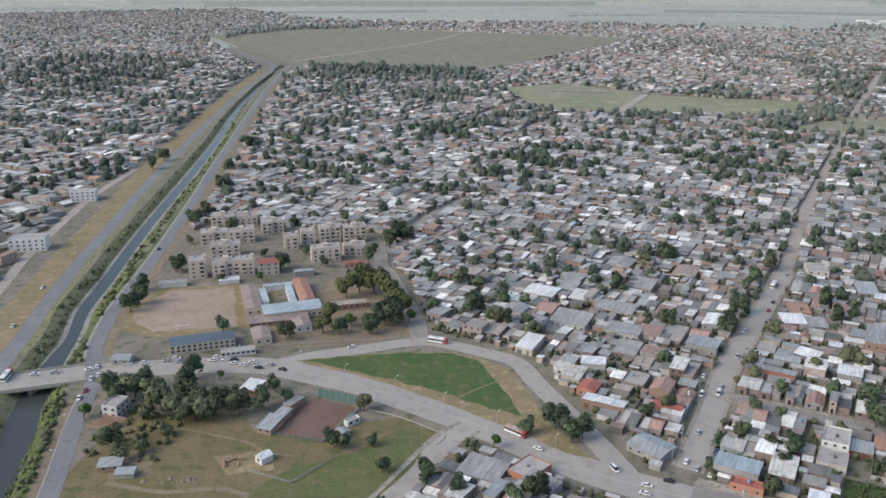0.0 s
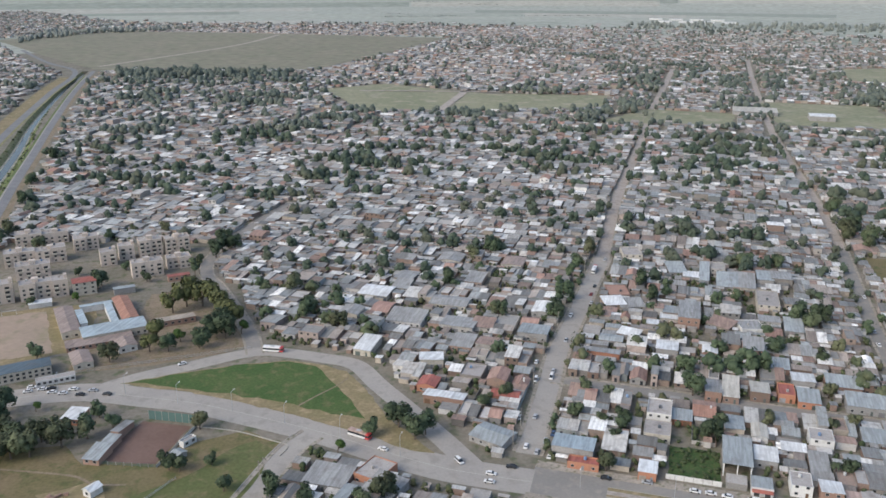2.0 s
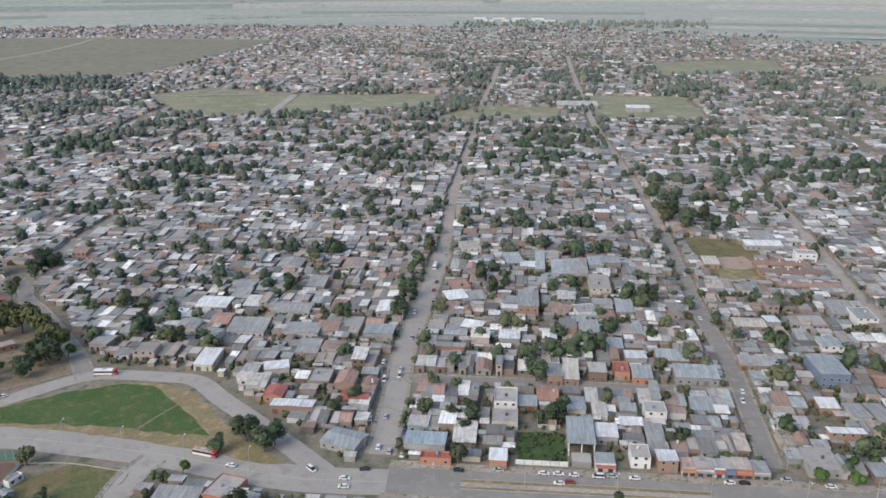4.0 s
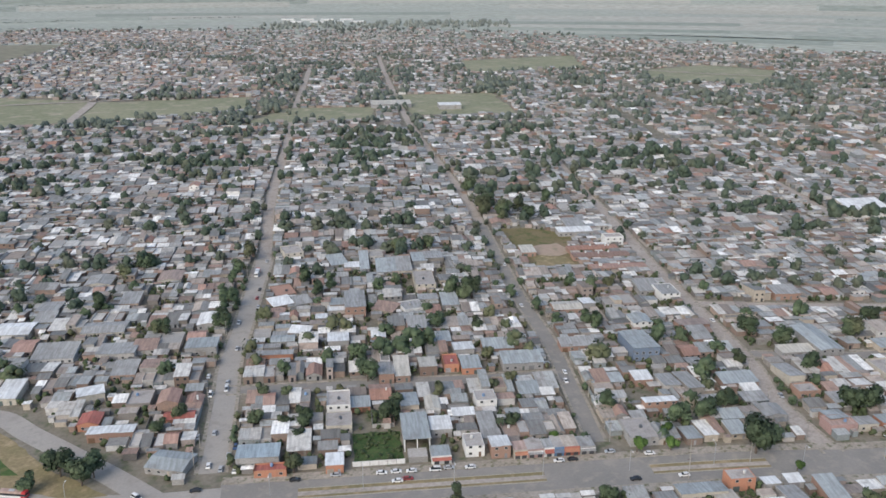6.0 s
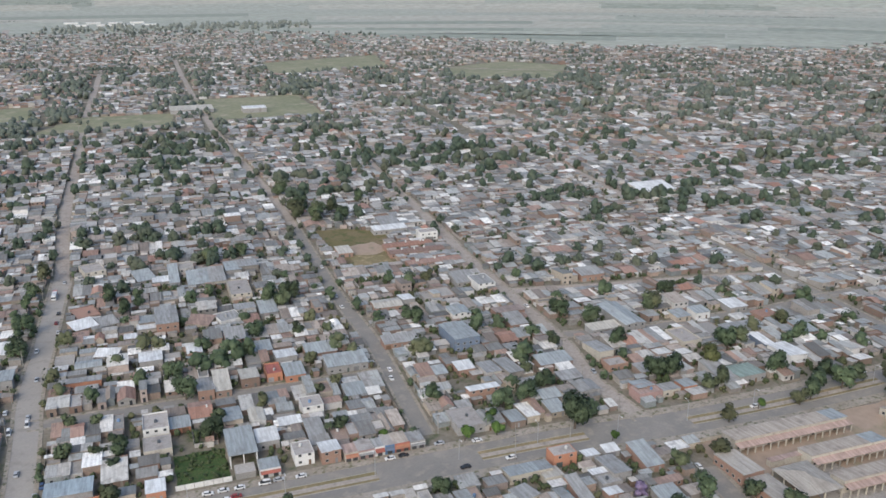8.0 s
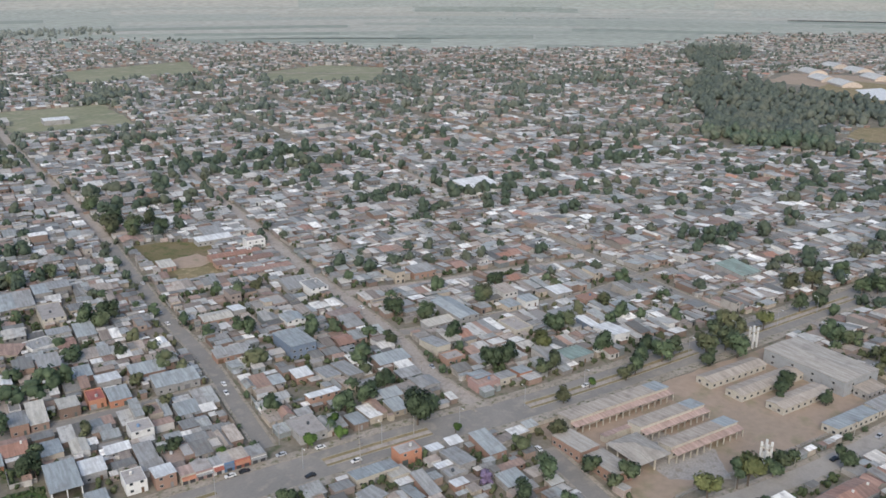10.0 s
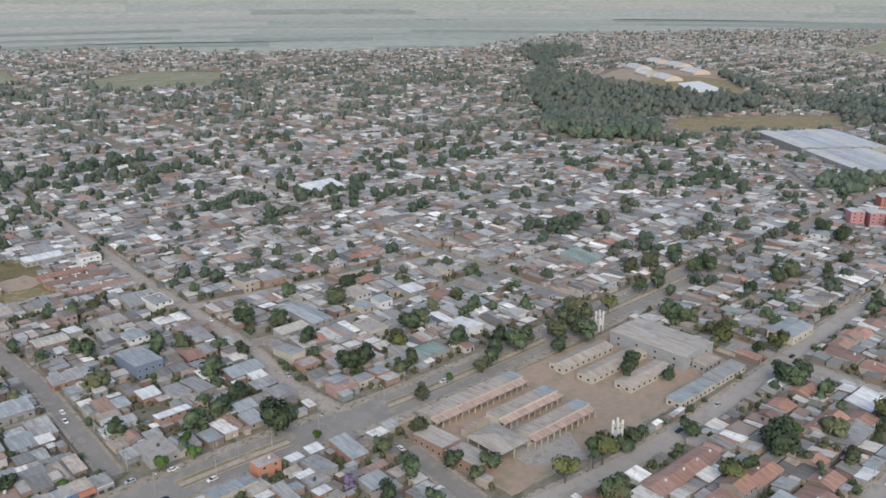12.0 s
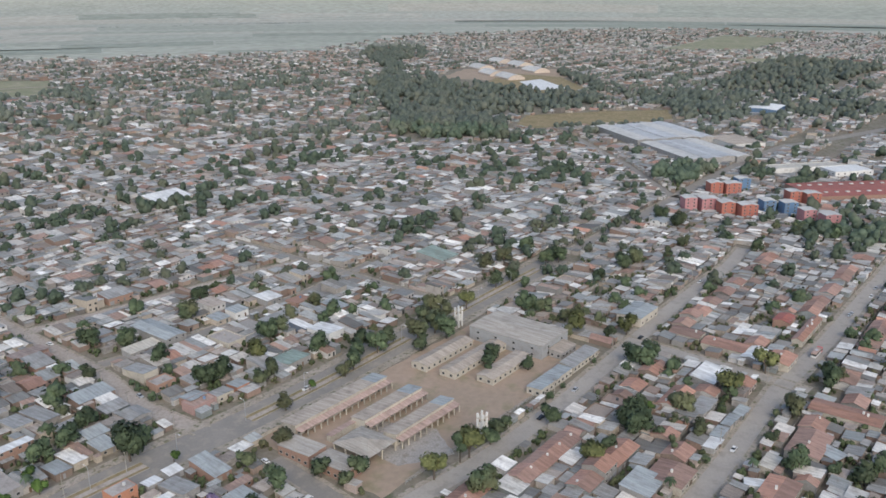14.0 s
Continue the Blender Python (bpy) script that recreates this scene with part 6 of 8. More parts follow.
HANGARS = ((1910, 179), (1840, 130), (1731, 92), (1668, 172), (1605, 133), (1771, 204))


def hangar(x, y, w, d, turn):
    """A hall under one curved roof."""
    HERO_BOXES.append(footprint(x, y, w, d, turn, 3))
    ob = thing("hangar", at(x, y, 0, turn), "hangar with a curved pale grey roof and beige ends", "hangar", "hangars of the works")
    arc = [(w * (k / 10 - 0.5), 3.2 + 6.2 * (1 - (k / 5 - 1) ** 2)) for k in range(11)]
    g = Geo()
    outline = [(-w / 2, 0), *arc, (w / 2, 0)]
    g.solid([(p, -d / 2, q) for p, q in outline], [(p, d / 2, q) for p, q in outline], 0, True)
    part("wall", g, PAINT["beige"], ob)
    g = Geo()
    for (p, q), (r, s) in zip(arc, arc[1:]):
        g.face([(p * 1.02, -d / 2 - 0.5, q + 0.25), (p * 1.02, d / 2 + 0.5, q + 0.25), (r * 1.02, d / 2 + 0.5, s + 0.25), (r * 1.02, -d / 2 - 0.5, s + 0.25)])
    part("roof", g, ROOFS["pale"], ob)


for x, y in HANGARS:
    hangar(x, y, 34, 58, -60)
for k in range(4):
    for j in range(2):
        block("greenhouse", 1390 + k * 60 - j * 30, 2900 - k * 36 - j * 130, 46, 12, -28, 5, "white", "white", "long white greenhouse among far trees", "greenhouse", "gable", 0, sides=())
block("depot", 632, 1008, 55, 30, TURN, 5, "grey", "cream", "long pale depot beside the field", "building", "shed", 0, sides=())
block("depot", 690, 950, 30, 26, TURN, 6, "grey", "white", "white roofed hall beside the field", "hall", "gable", 0, sides=())
patch("sports_court", [(1555, 112), (1600, 76), (1470, 26), (1436, 76)], 0.2, ROOFS["white"], "white painted sports court", "court", 0.5, 40)

# ---- the bridge over the canal ----
near_canal = [p for p in AVENUE_WEST if -236 < p[0] < -162]
bridge = thing("bridge", Matrix(), "concrete road bridge over the canal", "bridge")
g = Geo()
for i in range(len(near_canal) - 1):
    a, b = side(near_canal, -9.6), side(near_canal, 9.6)
    ring = [a[i], a[i + 1], b[i + 1], b[i]]
    g.solid([(*p, -0.9) for p in ring], [(*p, 0.03) for p in ring], 0, True)
part("deck", g, CONCRETE, bridge)
for o in (-9.4, 9.2):
    g = Geo()
    a, b = side(near_canal, o), side(near_canal, o + 0.25)
    for i in range(len(near_canal) - 1):
        ring = [a[i], a[i + 1], b[i + 1], b[i]]
        g.solid([(*p, 0.03) for p in ring], [(*p, 1.0) for p in ring])
    part("parapet", g, KERB, bridge)
for x, y in ((-203, 359), (-191, 363)):
    g = Geo()
    g.box(-0.6, 0.6, -8, 8, -4.4, -0.9)
    part("pier", g, CONCRETE, bridge, m=at(x, y, 0, -17))

# ---- fences and walls ----
def fence(a, b, h, mat, label, name="fence", step=3.0, solid=True):
    ob = thing(name, at(*a), label, "fence")
    d = math.hypot(b[0] - a[0], b[1] - a[1])
    turn = math.degrees(math.atan2(b[1] - a[1], b[0] - a[0]))
    n = max(1, int(d / step))
    post = boxed("post", CONCRETE, -0.09, 0.09, -0.09, 0.09, 0, h + 0.15)
    for i in range(n + 1):
        part("post", post, None, ob, m=at(math.cos(radians(turn)) * d * i / n, math.sin(radians(turn)) * d * i / n))
    g = Geo()
    if solid:
        g.box(0, d, -0.03, 0.03, 0, h)
        part("panel", g, mat, ob, m=at(0, 0, 0, turn))
    else:
        for k in (0.35, 0.65, 0.97):
            r = Geo()
            r.box(0, d, -0.03, 0.03, h * k - 0.05, h * k + 0.05, 0, True)
            part("rail", r, mat, ob, m=at(0, 0, 0, turn))


fence((-57, 345.5), (-37, 337), 4.2, MESHFENCE, "tall green mesh fence beside the clay court")
fence((-75, 313.5), (-50, 305.5), 1.6, MESHFENCE, "green mesh fence of the clay court", solid=False)
fence((-50, 305.5), (-37, 334), 1.4, PAINT["white"], "low pale wall beside the clay court")
fence((-76, 285), (-58, 277), 1.2, METAL_GREY, "wire fence in the meadow", solid=False)
fence((-58, 277), (-42, 296), 1.2, METAL_GREY, "wire fence in the meadow", solid=False)
fence(G(0.3, 293.4), G(20.8, 293.4), 2.2, PAINT["white"], "pale wall before the weedy lot", "lot_wall")
fence((-100, 397), (-14, 408), 1.8, METAL_GREY, "grey railing before the school", solid=False)
fence(G(202, 256.5), G(258, 256.5), 1.6, PAINT["cream"], "low wall along the school", "school_wall")
fence(G(212, 189), G(356, 186), 1.8, METAL_GREY, "grey railing of the school", solid=False)
strip("kerb", [p for p in SOUTH_ROAD], 6.2, 6.6, 0.3, KERB, "pale concrete kerb of the side road", "kerb", 0.3)
strip("kerb", smooth([(-36, 334), (-20, 327), (-5, 316), (0.5, 311), (-3, 304)]), -0.25, 0.25, 0.3, KERB, "pale concrete kerb round the meadow", "kerb", 0.3)

# ---- the town: lots along the grid streets ----
WOODS = (
    ([(988, 225), (967, 188), (989, 91), (1085, 95), (1150, 150), (1165, 255)], 330), ([(1162, 263), (1150, 120), (1255, -15), (1348, -33), (1403, 64), (1467, 143), (1513, 227), (1571, 320), (1476, 372)], 520),
    ([(2024, 519), (1715, 383), (1476, 372), (1571, 320), (2035, 439)], 150), ([(1415, -26), (1758, 62), (1572, -19), (1418, -44)], 60),
    ([(1418, -44), (1238, -125), (1140, -130), (1195, -170), (1400, -190)], 90), ([(1147, -151), (1231, -229), (1160, -338), (1256, -410), (1500, -380), (1479, -220)], 150),
    ([(1479, -220), (1500, -380), (1905, -615), (2079, -468), (1752, -291)], 420), ([(800, -55), (850, -88), (845, -128), (790, -105), (765, -75)], 45), ([(640, -150), (600, -190), (590, -235), (630, -215)], 30),
    ([(640, -185), (630, -240), (700, -262), (700, -205)], 26), ([(1900, 500), (2300, 560), (2350, 420), (1950, 350)], 160),
    ([(-250, 1640), (-60, 1600), (60, 1560), (40, 1500), (-240, 1560)], 160), ([(-620, 2200), (-560, 2700), (-200, 2760), (-250, 2690), (-480, 2620)], 140),
    ([(-900, 1400), (-500, 1300), (-450, 1700), (-800, 1900)], 200), ([(1200, 2700), (2000, 2400), (1800, 2150), (1100, 2500)], 220), ([(-300, 520), (-360, 640), (-480, 640), (-380, 520)], 60),
)
KEEP_OUT = [p for p, _ in FIELDS] + [p for p, n in WOODS if n in (330, 520, 420)] + [
    [(1780, 250), (1800, 30), (1430, 10), (1430, 130), (1590, 270)], [(2290, -190), (2900, -440), (2760, -640), (2350, -430)], [(2050, -300), (2120, -560), (1900, -640), (1800, -480)],
    PARK, [(-80, 378), (-60, 392), (-16, 402), (8, 400), (36, 382), (46, 350), (62, 295), (50, 290), (0, 332), (-45, 364)], [(-185, 405), (-175, 492), (-72, 500), (-25, 505), (-5, 405), (-80, 385), (-160, 380)],
    [(-155, 200), (-140, 380), (-60, 372), (12, 320), (0, 300), (-40, 225)],
    [G(0, 285), G(21.5, 285), G(21.5, 319), G(0, 319)],
    [G(200, 184), G(200, 262), G(366, 262), G(366, 184)],
    [(-190, 490), (-185, 560), (-180, 620), (-40, 590), (-45, 500), (-90, 492)],
] + HERO_BOXES
FAR_A = [k for k in (370, 470, 575, 680, 790, 900, 1010, 1120, 1240, 1360, 1480, 1600, 1720, 1840, 1960, 2080, 2200, 2320, 2440)]
B_STREETS = [280, 362, 432, 505] + [505 + 74 * k for k in range(1, 44)]
BELOW = [280, 178, 103, 30, -44, -118, -192, -266, -340, -414, -488, -562, -636, -710, -784, -858, -932, -1006]


def reach(az):
    """How far the town spreads in each direction."""
    return float(np.interp(az, (-40, -13, -9, -4, 8, 20, 35, 50, 60, 72, 80, 95, 115), (4200, 4100, 3300, 3050, 2950, 2800, 2750, 2350, 2150, 2250, 2900, 3300, 3300)))


def extent(pts, grow=0.0):
    xs, ys = [p[0] for p in pts], [p[1] for p in pts]
    return min(xs) - grow, max(xs) + grow, min(ys) - grow, max(ys) + grow


AREAS = [(extent(p), p) for p in KEEP_OUT]
LANES = [(extent(line[i:i + 2], half + 3), line[i:i + 2], half) for line, half in ROADS + [(CANAL, 24), (CANAL_EAST, 10), (CANAL_WEST, 22)] for i in range(len(line) - 1)]
CELLS = {}
for box_, seg, half in LANES:
    for cx in range(int(box_[0] // 40), int(box_[1] // 40) + 1):
        for cy in range(int(box_[2] // 40), int(box_[3] // 40) + 1):
            CELLS.setdefault((cx, cy), []).append((seg, half))


def off_roads(x, y, margin=0.0):
    return all(away(x, y, seg) > half + margin for seg, half in CELLS.get((int(x // 40), int(y // 40)), ()))


AREA_CELLS = {}
for e, poly in AREAS:
    for cx in range(int(e[0] // 40), int(e[1] // 40) + 1):
        for cy in range(int(e[2] // 40), int(e[3] // 40) + 1):
            AREA_CELLS.setdefault((cx, cy), []).append((e, poly))


def free(x, y, margin=0.0):
    for e, poly in AREA_CELLS.get((int(x // 40), int(y // 40)), ()):
        if e[0] < x < e[1] and e[2] < y < e[3] and inside(x, y, poly):
            return False
    return off_roads(x, y, margin)


def edge(b):
    return 13.6 if b == 280 else 6.2 if b in (178, 103, 362) else 4.4


rnd = random.Random(11)
LOTS = []
bands = sorted(set(B_STREETS + BELOW))
for b0, b1 in zip(bands, bands[1:]):
    for facing in (1, -1):
        a = -3400.0 if b0 > 900 else -1500.0
        while a < 3100:
            w = rnd.uniform(8.0, 11.5)
            dep = min(34.0, (b1 - b0) / 2 - (4.6 if b0 > 362 or (b0 == 280 and a > 195) else 6.0))
            bb = b0 + (6.6 if b0 == 280 and a > 195 else edge(b0)) if facing > 0 else b1 - ((8.0 if a > 490 else 14.4) if b1 == 280 else edge(b1))
            mid = bb + facing * dep / 2
            x, y = G(a + w / 2, mid)
            R, az = math.hypot(x, y), math.degrees(math.atan2(x, y))
            ok = 235 < R < reach(az) + rnd.uniform(-120, 60) and -31 < az < 112
            if ok and b0 > 500:
                ok = all(abs(a + w / 2 - k) > w / 2 + 4.5 for k in FAR_A)
            if ok and a < -70 and b0 > 360 and int((a + 4000) / 95) != int((a + w + 4000) / 95):
                ok = False
            if ok:
                # the deepest house that still finds room, from the street or from the back of the lot
                for use, back in ((dep, 0), (dep * 0.7, 0), (dep * 0.7, 1), (dep * 0.42, 0), (dep * 0.42, 1)):
                    s0 = (dep - use) * back
                    pts = [G(a + w * fx, bb + facing * (s0 + use * fy)) for fx in (0.06, 0.5, 0.94) for fy in (0.03, 0.35, 0.68, 0.98)]
                    if use > 8 and all(free(px, py, 0.3) for px, py in pts):
                        tiles = 0.62 if a > 205 and b1 <= 178 and a < 560 else 0.05
                        px, py = G(a + w / 2, bb + facing * s0)
                        LOTS.append((R, px, py, GRID_TURN if facing > 0 else GRID_TURN + 180, w, use, tiles, (b0, facing, a)))
                        break
            a += w if ok and LOTS and LOTS[-1][7] == (b0, facing, a) else 2.0 if R < 1100 else w
LOTS.sort(key=lambda q: q[0])
NEAR = 112
far_bits = {}
SPOTS, PLACED = [], []
for i, (R, x, y, turn, w, d, tiles, _) in enumerate(LOTS):
    m = at(x, y, 0, turn)
    r = random.Random(i)
    bare = any(inside(x, y, q) for q in BARE)
    for k in range(2):
        # trees gather in some yards and blocks and leave others open
        lush = (0.5 + 0.5 * math.sin(x / 31 + 1.7 * math.sin(y / 47))) * (0.5 + 0.5 * math.sin(y / 39 + 1.3 * math.sin(x / 61 + 2)))
        if r.random() < (0.20 + 1.0 * lush if R < 900 else 0.22 + 0.85 * lush) * (0.08 if bare else 1) and k < 1 + (700 < R < 1900):
            SPOTS.append((R, *(m @ Vector((r.uniform(-w / 2, w / 2), r.uniform(d * 0.3, d), 0))).xy, lush))
    if r.random() < 0.10:
        SPOTS.append((R, *(m @ Vector((r.uniform(-w / 2, w / 2), r.uniform(-3.5, -2.0), 0))).xy, r.random()))
    if r.random() < (0.03 if R < 2300 else 0.38):
        continue
    if i < NEAR:
        PLACED.append((m, near_house(m, r, w, d, tiles)))
    else:
        pieces, front, two, style = lot(r, w, d, tiles, R > 620, R > 1500)
        if R < 1000:
            PLACED.append((m, pieces))
        key = int(R // 400)
        for name, g, slot in pieces:
            far_bits.setdefault((key, slot), Bulk()).add(g, x, y, turn)
        if R < 900:
            g, n = Geo(), max(1, int((front[1] - front[0]) / 2.8))
            for q in range(n):
                cx = front[0] + (q + 0.5) * (front[1] - front[0]) / n
                door = q == n // 2
                g.box(cx - 0.6, cx + 0.6, front[2] - 0.06, front[2] + 0.02, 0.0 if door else 1.0, 2.1)
                if two:
                    g.box(cx - 0.6, cx + 0.6, front[2] - 0.06, front[2] + 0.02, 3.9, 5.0)
                if not door:
                    g.box(cx - 0.6, cx + 0.6, front[3] - 0.02, front[3] + 0.06, 1.0, 2.1)
            far_bits.setdefault((key, 4), Bulk()).add(g, x, y, turn)
# lean-tos, sheds and back rooms that fill what room is left between the houses
A0, B0, NA, NB = -520, -260, 1500, 1400
taken = np.zeros((NA, NB), bool)


def mark_box(pts):
    q = [AB(*p) for p in pts]
    i0, i1 = int(min(p[0] for p in q) - A0), int(max(p[0] for p in q) - A0) + 1
    j0, j1 = int(min(p[1] for p in q) - B0), int(max(p[1] for p in q) - B0) + 1
    taken[max(0, i0):max(0, i1), max(0, j0):max(0, j1)] = True


ia, jb = np.meshgrid(np.arange(NA) + A0 + 0.5, np.arange(NB) + B0 + 0.5, indexing="ij")
PX, PY = ia * V[0] + jb * U[0], ia * V[1] + jb * U[1]
for poly in KEEP_OUT:
    q = [AB(*p) for p in poly]
    i0, i1 = max(0, int(min(p[0] for p in q) - A0)), max(0, int(max(p[0] for p in q) - A0) + 2)
    j0, j1 = max(0, int(min(p[1] for p in q) - B0)), max(0, int(max(p[1] for p in q) - B0) + 2)
    X, Y = PX[i0:i1, j0:j1], PY[i0:i1, j0:j1]
    inn, j = np.zeros(X.shape, bool), len(poly) - 1
    for i in range(len(poly)):
        (xi, yi), (xj, yj) = poly[i], poly[j]
        if yi != yj:
            inn ^= ((yi > Y) != (yj > Y)) & (X < (xj - xi) * (Y - yi) / (yj - yi) + xi)
        j = i
    taken[i0:i1, j0:j1] |= inn
for e, seg, half in LANES:
    (ax, ay), (bx, by) = seg
    q = [AB(x, y) for x in e[:2] for y in e[2:]]
    i0, i1 = max(0, int(min(p[0] for p in q) - A0)), max(0, int(max(p[0] for p in q) - A0) + 1)
    j0, j1 = max(0, int(min(p[1] for p in q) - B0)), max(0, int(max(p[1] for p in q) - B0) + 1)
    if i1 > i0 and j1 > j0 and i0 < NA and j0 < NB:
        X, Y = PX[i0:i1, j0:j1], PY[i0:i1, j0:j1]
        t = np.clip(((X - ax) * (bx - ax) + (Y - ay) * (by - ay)) / ((bx - ax) ** 2 + (by - ay) ** 2 + 1e-9), 0, 1)
        taken[i0:i1, j0:j1] |= np.hypot(X - ax - t * (bx - ax), Y - ay - t * (by - ay)) < half + 0.4
for m, pieces in PLACED:
    for name, g, slot in pieces:
        if slot != 3 and name == "roof":
            mark_box([(m @ Vector((*p[:2], 0))).xy for p in g.v])
dist = np.hypot(PX, PY)
taken |= (dist < 240) | (dist > 950) | (np.degrees(np.arctan2(PX, PY)) < -31) | (np.degrees(np.arctan2(PX, PY)) > 112)
taken |= (PX < -60) & (PY < 600)
rnd = random.Random(21)
YARD_GREEN = []
for w, d, share in ((8, 7, 0.45), (6, 8, 0.5), (6, 5, 0.55), (4, 6, 0.5), (5, 3, 0.45), (3, 4, 0.4), (3, 3, 0.3)):
    total = np.pad(np.cumsum(np.cumsum(taken, 0), 1), ((1, 0), (1, 0)))
    spots = np.argwhere(total[w:, d:] - total[:-w, d:] - total[w:, :-d] + total[:-w, :-d] == 0)
    rnd.shuffle(order := list(range(len(spots))))
    for k in order:
        i, j = spots[k].tolist()
        if taken[i:i + w, j:j + d].any():
            continue
        near_ = math.hypot(*G(A0 + i, B0 + j)) < 520
        if rnd.random() > share * (0.55 if near_ else 1.0):
            # left open as a yard
            taken[i:i + w // 2, j:j + d // 2] = True
            if math.hypot(*G(A0 + i, B0 + j)) < 800 and rnd.random() < (0.6 if near_ else 0.3):
                YARD_GREEN.append(G(A0 + i + w / 2, B0 + j + d / 2))
            continue
        taken[i:i + w, j:j + d] = True
        pieces = []
        ww, dd = w - rnd.uniform(0.1, 0.8), d - rnd.uniform(0.1, 1.2)
        mass(pieces, -ww / 2, ww / 2, -dd / 2, dd / 2, rnd.uniform(2.0, 2.9), "shed" if rnd.random() < 0.88 else "flat", rnd, True)
        x, y = G(A0 + i + w / 2, B0 + j + d / 2)
        key = int(math.hypot(x, y) // 400)
        for name, g, slot in pieces:
            far_bits.setdefault((key, slot), Bulk()).add(g, x, y, GRID_TURN + 180 * (k % 2))
for key in sorted({k for k, _ in far_bits}):
    block_ = thing("house_rows", Matrix(), "distant rows of low houses with grey metal roofs", "houses", kind="stuff")
    for slot, name in enumerate(("sheet_roofs", "slab_roofs", "tiled_roofs", "walls", "openings")):
        if (key, slot) in far_bits:
            tagged(part(name, far_bits[key, slot], (SLOTS + [GLASS])[slot], block_), kind="stuff")

# ---- trees in the yards and streets ----
SPOTS.sort()
far_crown = {}
CROWNS = {n: [bulged_crown(random.Random(70 + k), lobes, sprays, n == "farthest") for k in range(10)] for n, lobes, sprays in (("near", 9, 44), ("mid", 6, 6), ("far", 3, 2), ("farthest", 3, 0), ("weed", 2, 4))}
for i, (R, x, y, k) in enumerate(SPOTS):
    r = random.Random(1000 + i)
    if not off_roads(x, y, 0.8) or (R > 2200 and r.random() < 0.3) or (x < -290 and r.random() < 0.35):
        continue
    if R < 330 + 120 and i < 60:
        plant(r.choice((0, 0, 1, 1, 1, 3, 4, 5)), x, y, r.uniform(0.7, 1.1), r.uniform(0, 360))
    else:
        n = "near" if R < 700 else "mid" if R < 1100 else "far" if R < 1600 else "farthest"
        rad = (r.uniform(2.6, 5.2) + 1.8 * k) * (1.0 if R < 1700 else 0.8)
        far_crown.setdefault(int(R // 500), Bulk()).add(r.choice(CROWNS[n]), x, y, r.uniform(0, 360), (rad, rad, rad * r.uniform(0.8, 1.2)))
r = random.Random(909)
for line, first_, last in ((STREET_B, 440, 1300), (STREET_C, 470, 900), (STREET_H, 600, 1000), (STREET_A, 560, 1250), (side(AVENUE, 6.5), 480, 820), (side(AVENUE, -6.5), 480, 820)):
    # trees that lean over the farther streets
    for (x0, y0), (x1, y1) in zip(line, line[1:]):
        d, R = math.hypot(x1 - x0, y1 - y0), math.hypot(x0, y0)
        for k in range(int(d / 9)):
            if first_ < R < last and r.random() < (0.30 if line is STREET_A else 0.55):
                t, o = r.random(), r.choice((-1, 1)) * r.uniform(3.6, 6.0)
                rad = r.uniform(2.4, 4.6)
                far_crown.setdefault(int(R // 500), Bulk()).add(r.choice(CROWNS["near" if R < 700 else "mid"]), x0 + (x1 - x0) * t - (y1 - y0) / d * o, y0 + (y1 - y0) * t + (x1 - x0) / d * o, r.uniform(0, 360), (rad, rad, rad * 1.1))
# leaf colour pales with distance: haze painted into the crowns
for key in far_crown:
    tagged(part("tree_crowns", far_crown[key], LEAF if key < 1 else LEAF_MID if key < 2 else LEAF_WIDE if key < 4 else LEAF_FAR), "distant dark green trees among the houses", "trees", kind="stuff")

# ---- woods and tree belts ----
def canal_line_at(sign, i, f):
    out = []
    for which in (0, 1):
        line = BANKS[sign][which]
        out.append((line[i][0] + (line[i + 1][0] - line[i][0]) * f, line[i][1] + (line[i + 1][1] - line[i][1]) * f))
    return out


BANKS = {s: [canal_line(s, w) for w in (0, 1)] for s in (-1, 1)}
# shrubs on the weedy lot, the canal banks and the verges
g, g_dry = Bulk(), Bulk()
rnd = random.Random(51)
for k in range(60):
    x, y = G(rnd.uniform(1.5, 20), rnd.uniform(296, 317))
    s = rnd.uniform(0.5, 1.3)
    g.add(rnd.choice(CROWNS["weed"]), x, y, rnd.uniform(0, 360), (s, s, s * 0.7))
for x, y in YARD_GREEN:
    s = rnd.uniform(0.8, 2.0)
    g.add(rnd.choice(CROWNS["weed"]), x, y, rnd.uniform(0, 360), (s, s, s))
for sign, n in ((1, 800), (-1, 220)):
    for k in range(n):
        i = rnd.randrange(len(CANAL) - 1)
        f, c = rnd.random(), rnd.uniform(-0.35, 0.75) if sign > 0 else rnd.uniform(0.1, 0.95)
        top, low = canal_line_at(sign, i, f)
        x, y = top[0] + (low[0] - top[0]) * c, top[1] + (low[1] - top[1]) * c
        s = rnd.uniform(0.35, 1.0) + 0.9 * (rnd.random() < 0.2)
        if y < 1250 and all(away(x, y, r) > 6.0 for r in (CANAL_EAST, CANAL_WEST)) and away(x, y, AVENUE_WEST) > 11:
            (g if rnd.random() < 0.6 else g_dry).add(rnd.choice(CROWNS["weed"]), x, y, rnd.uniform(0, 360), (s * 1.3, s * 1.3, s * 0.7), -max(0, c) * 3.6)
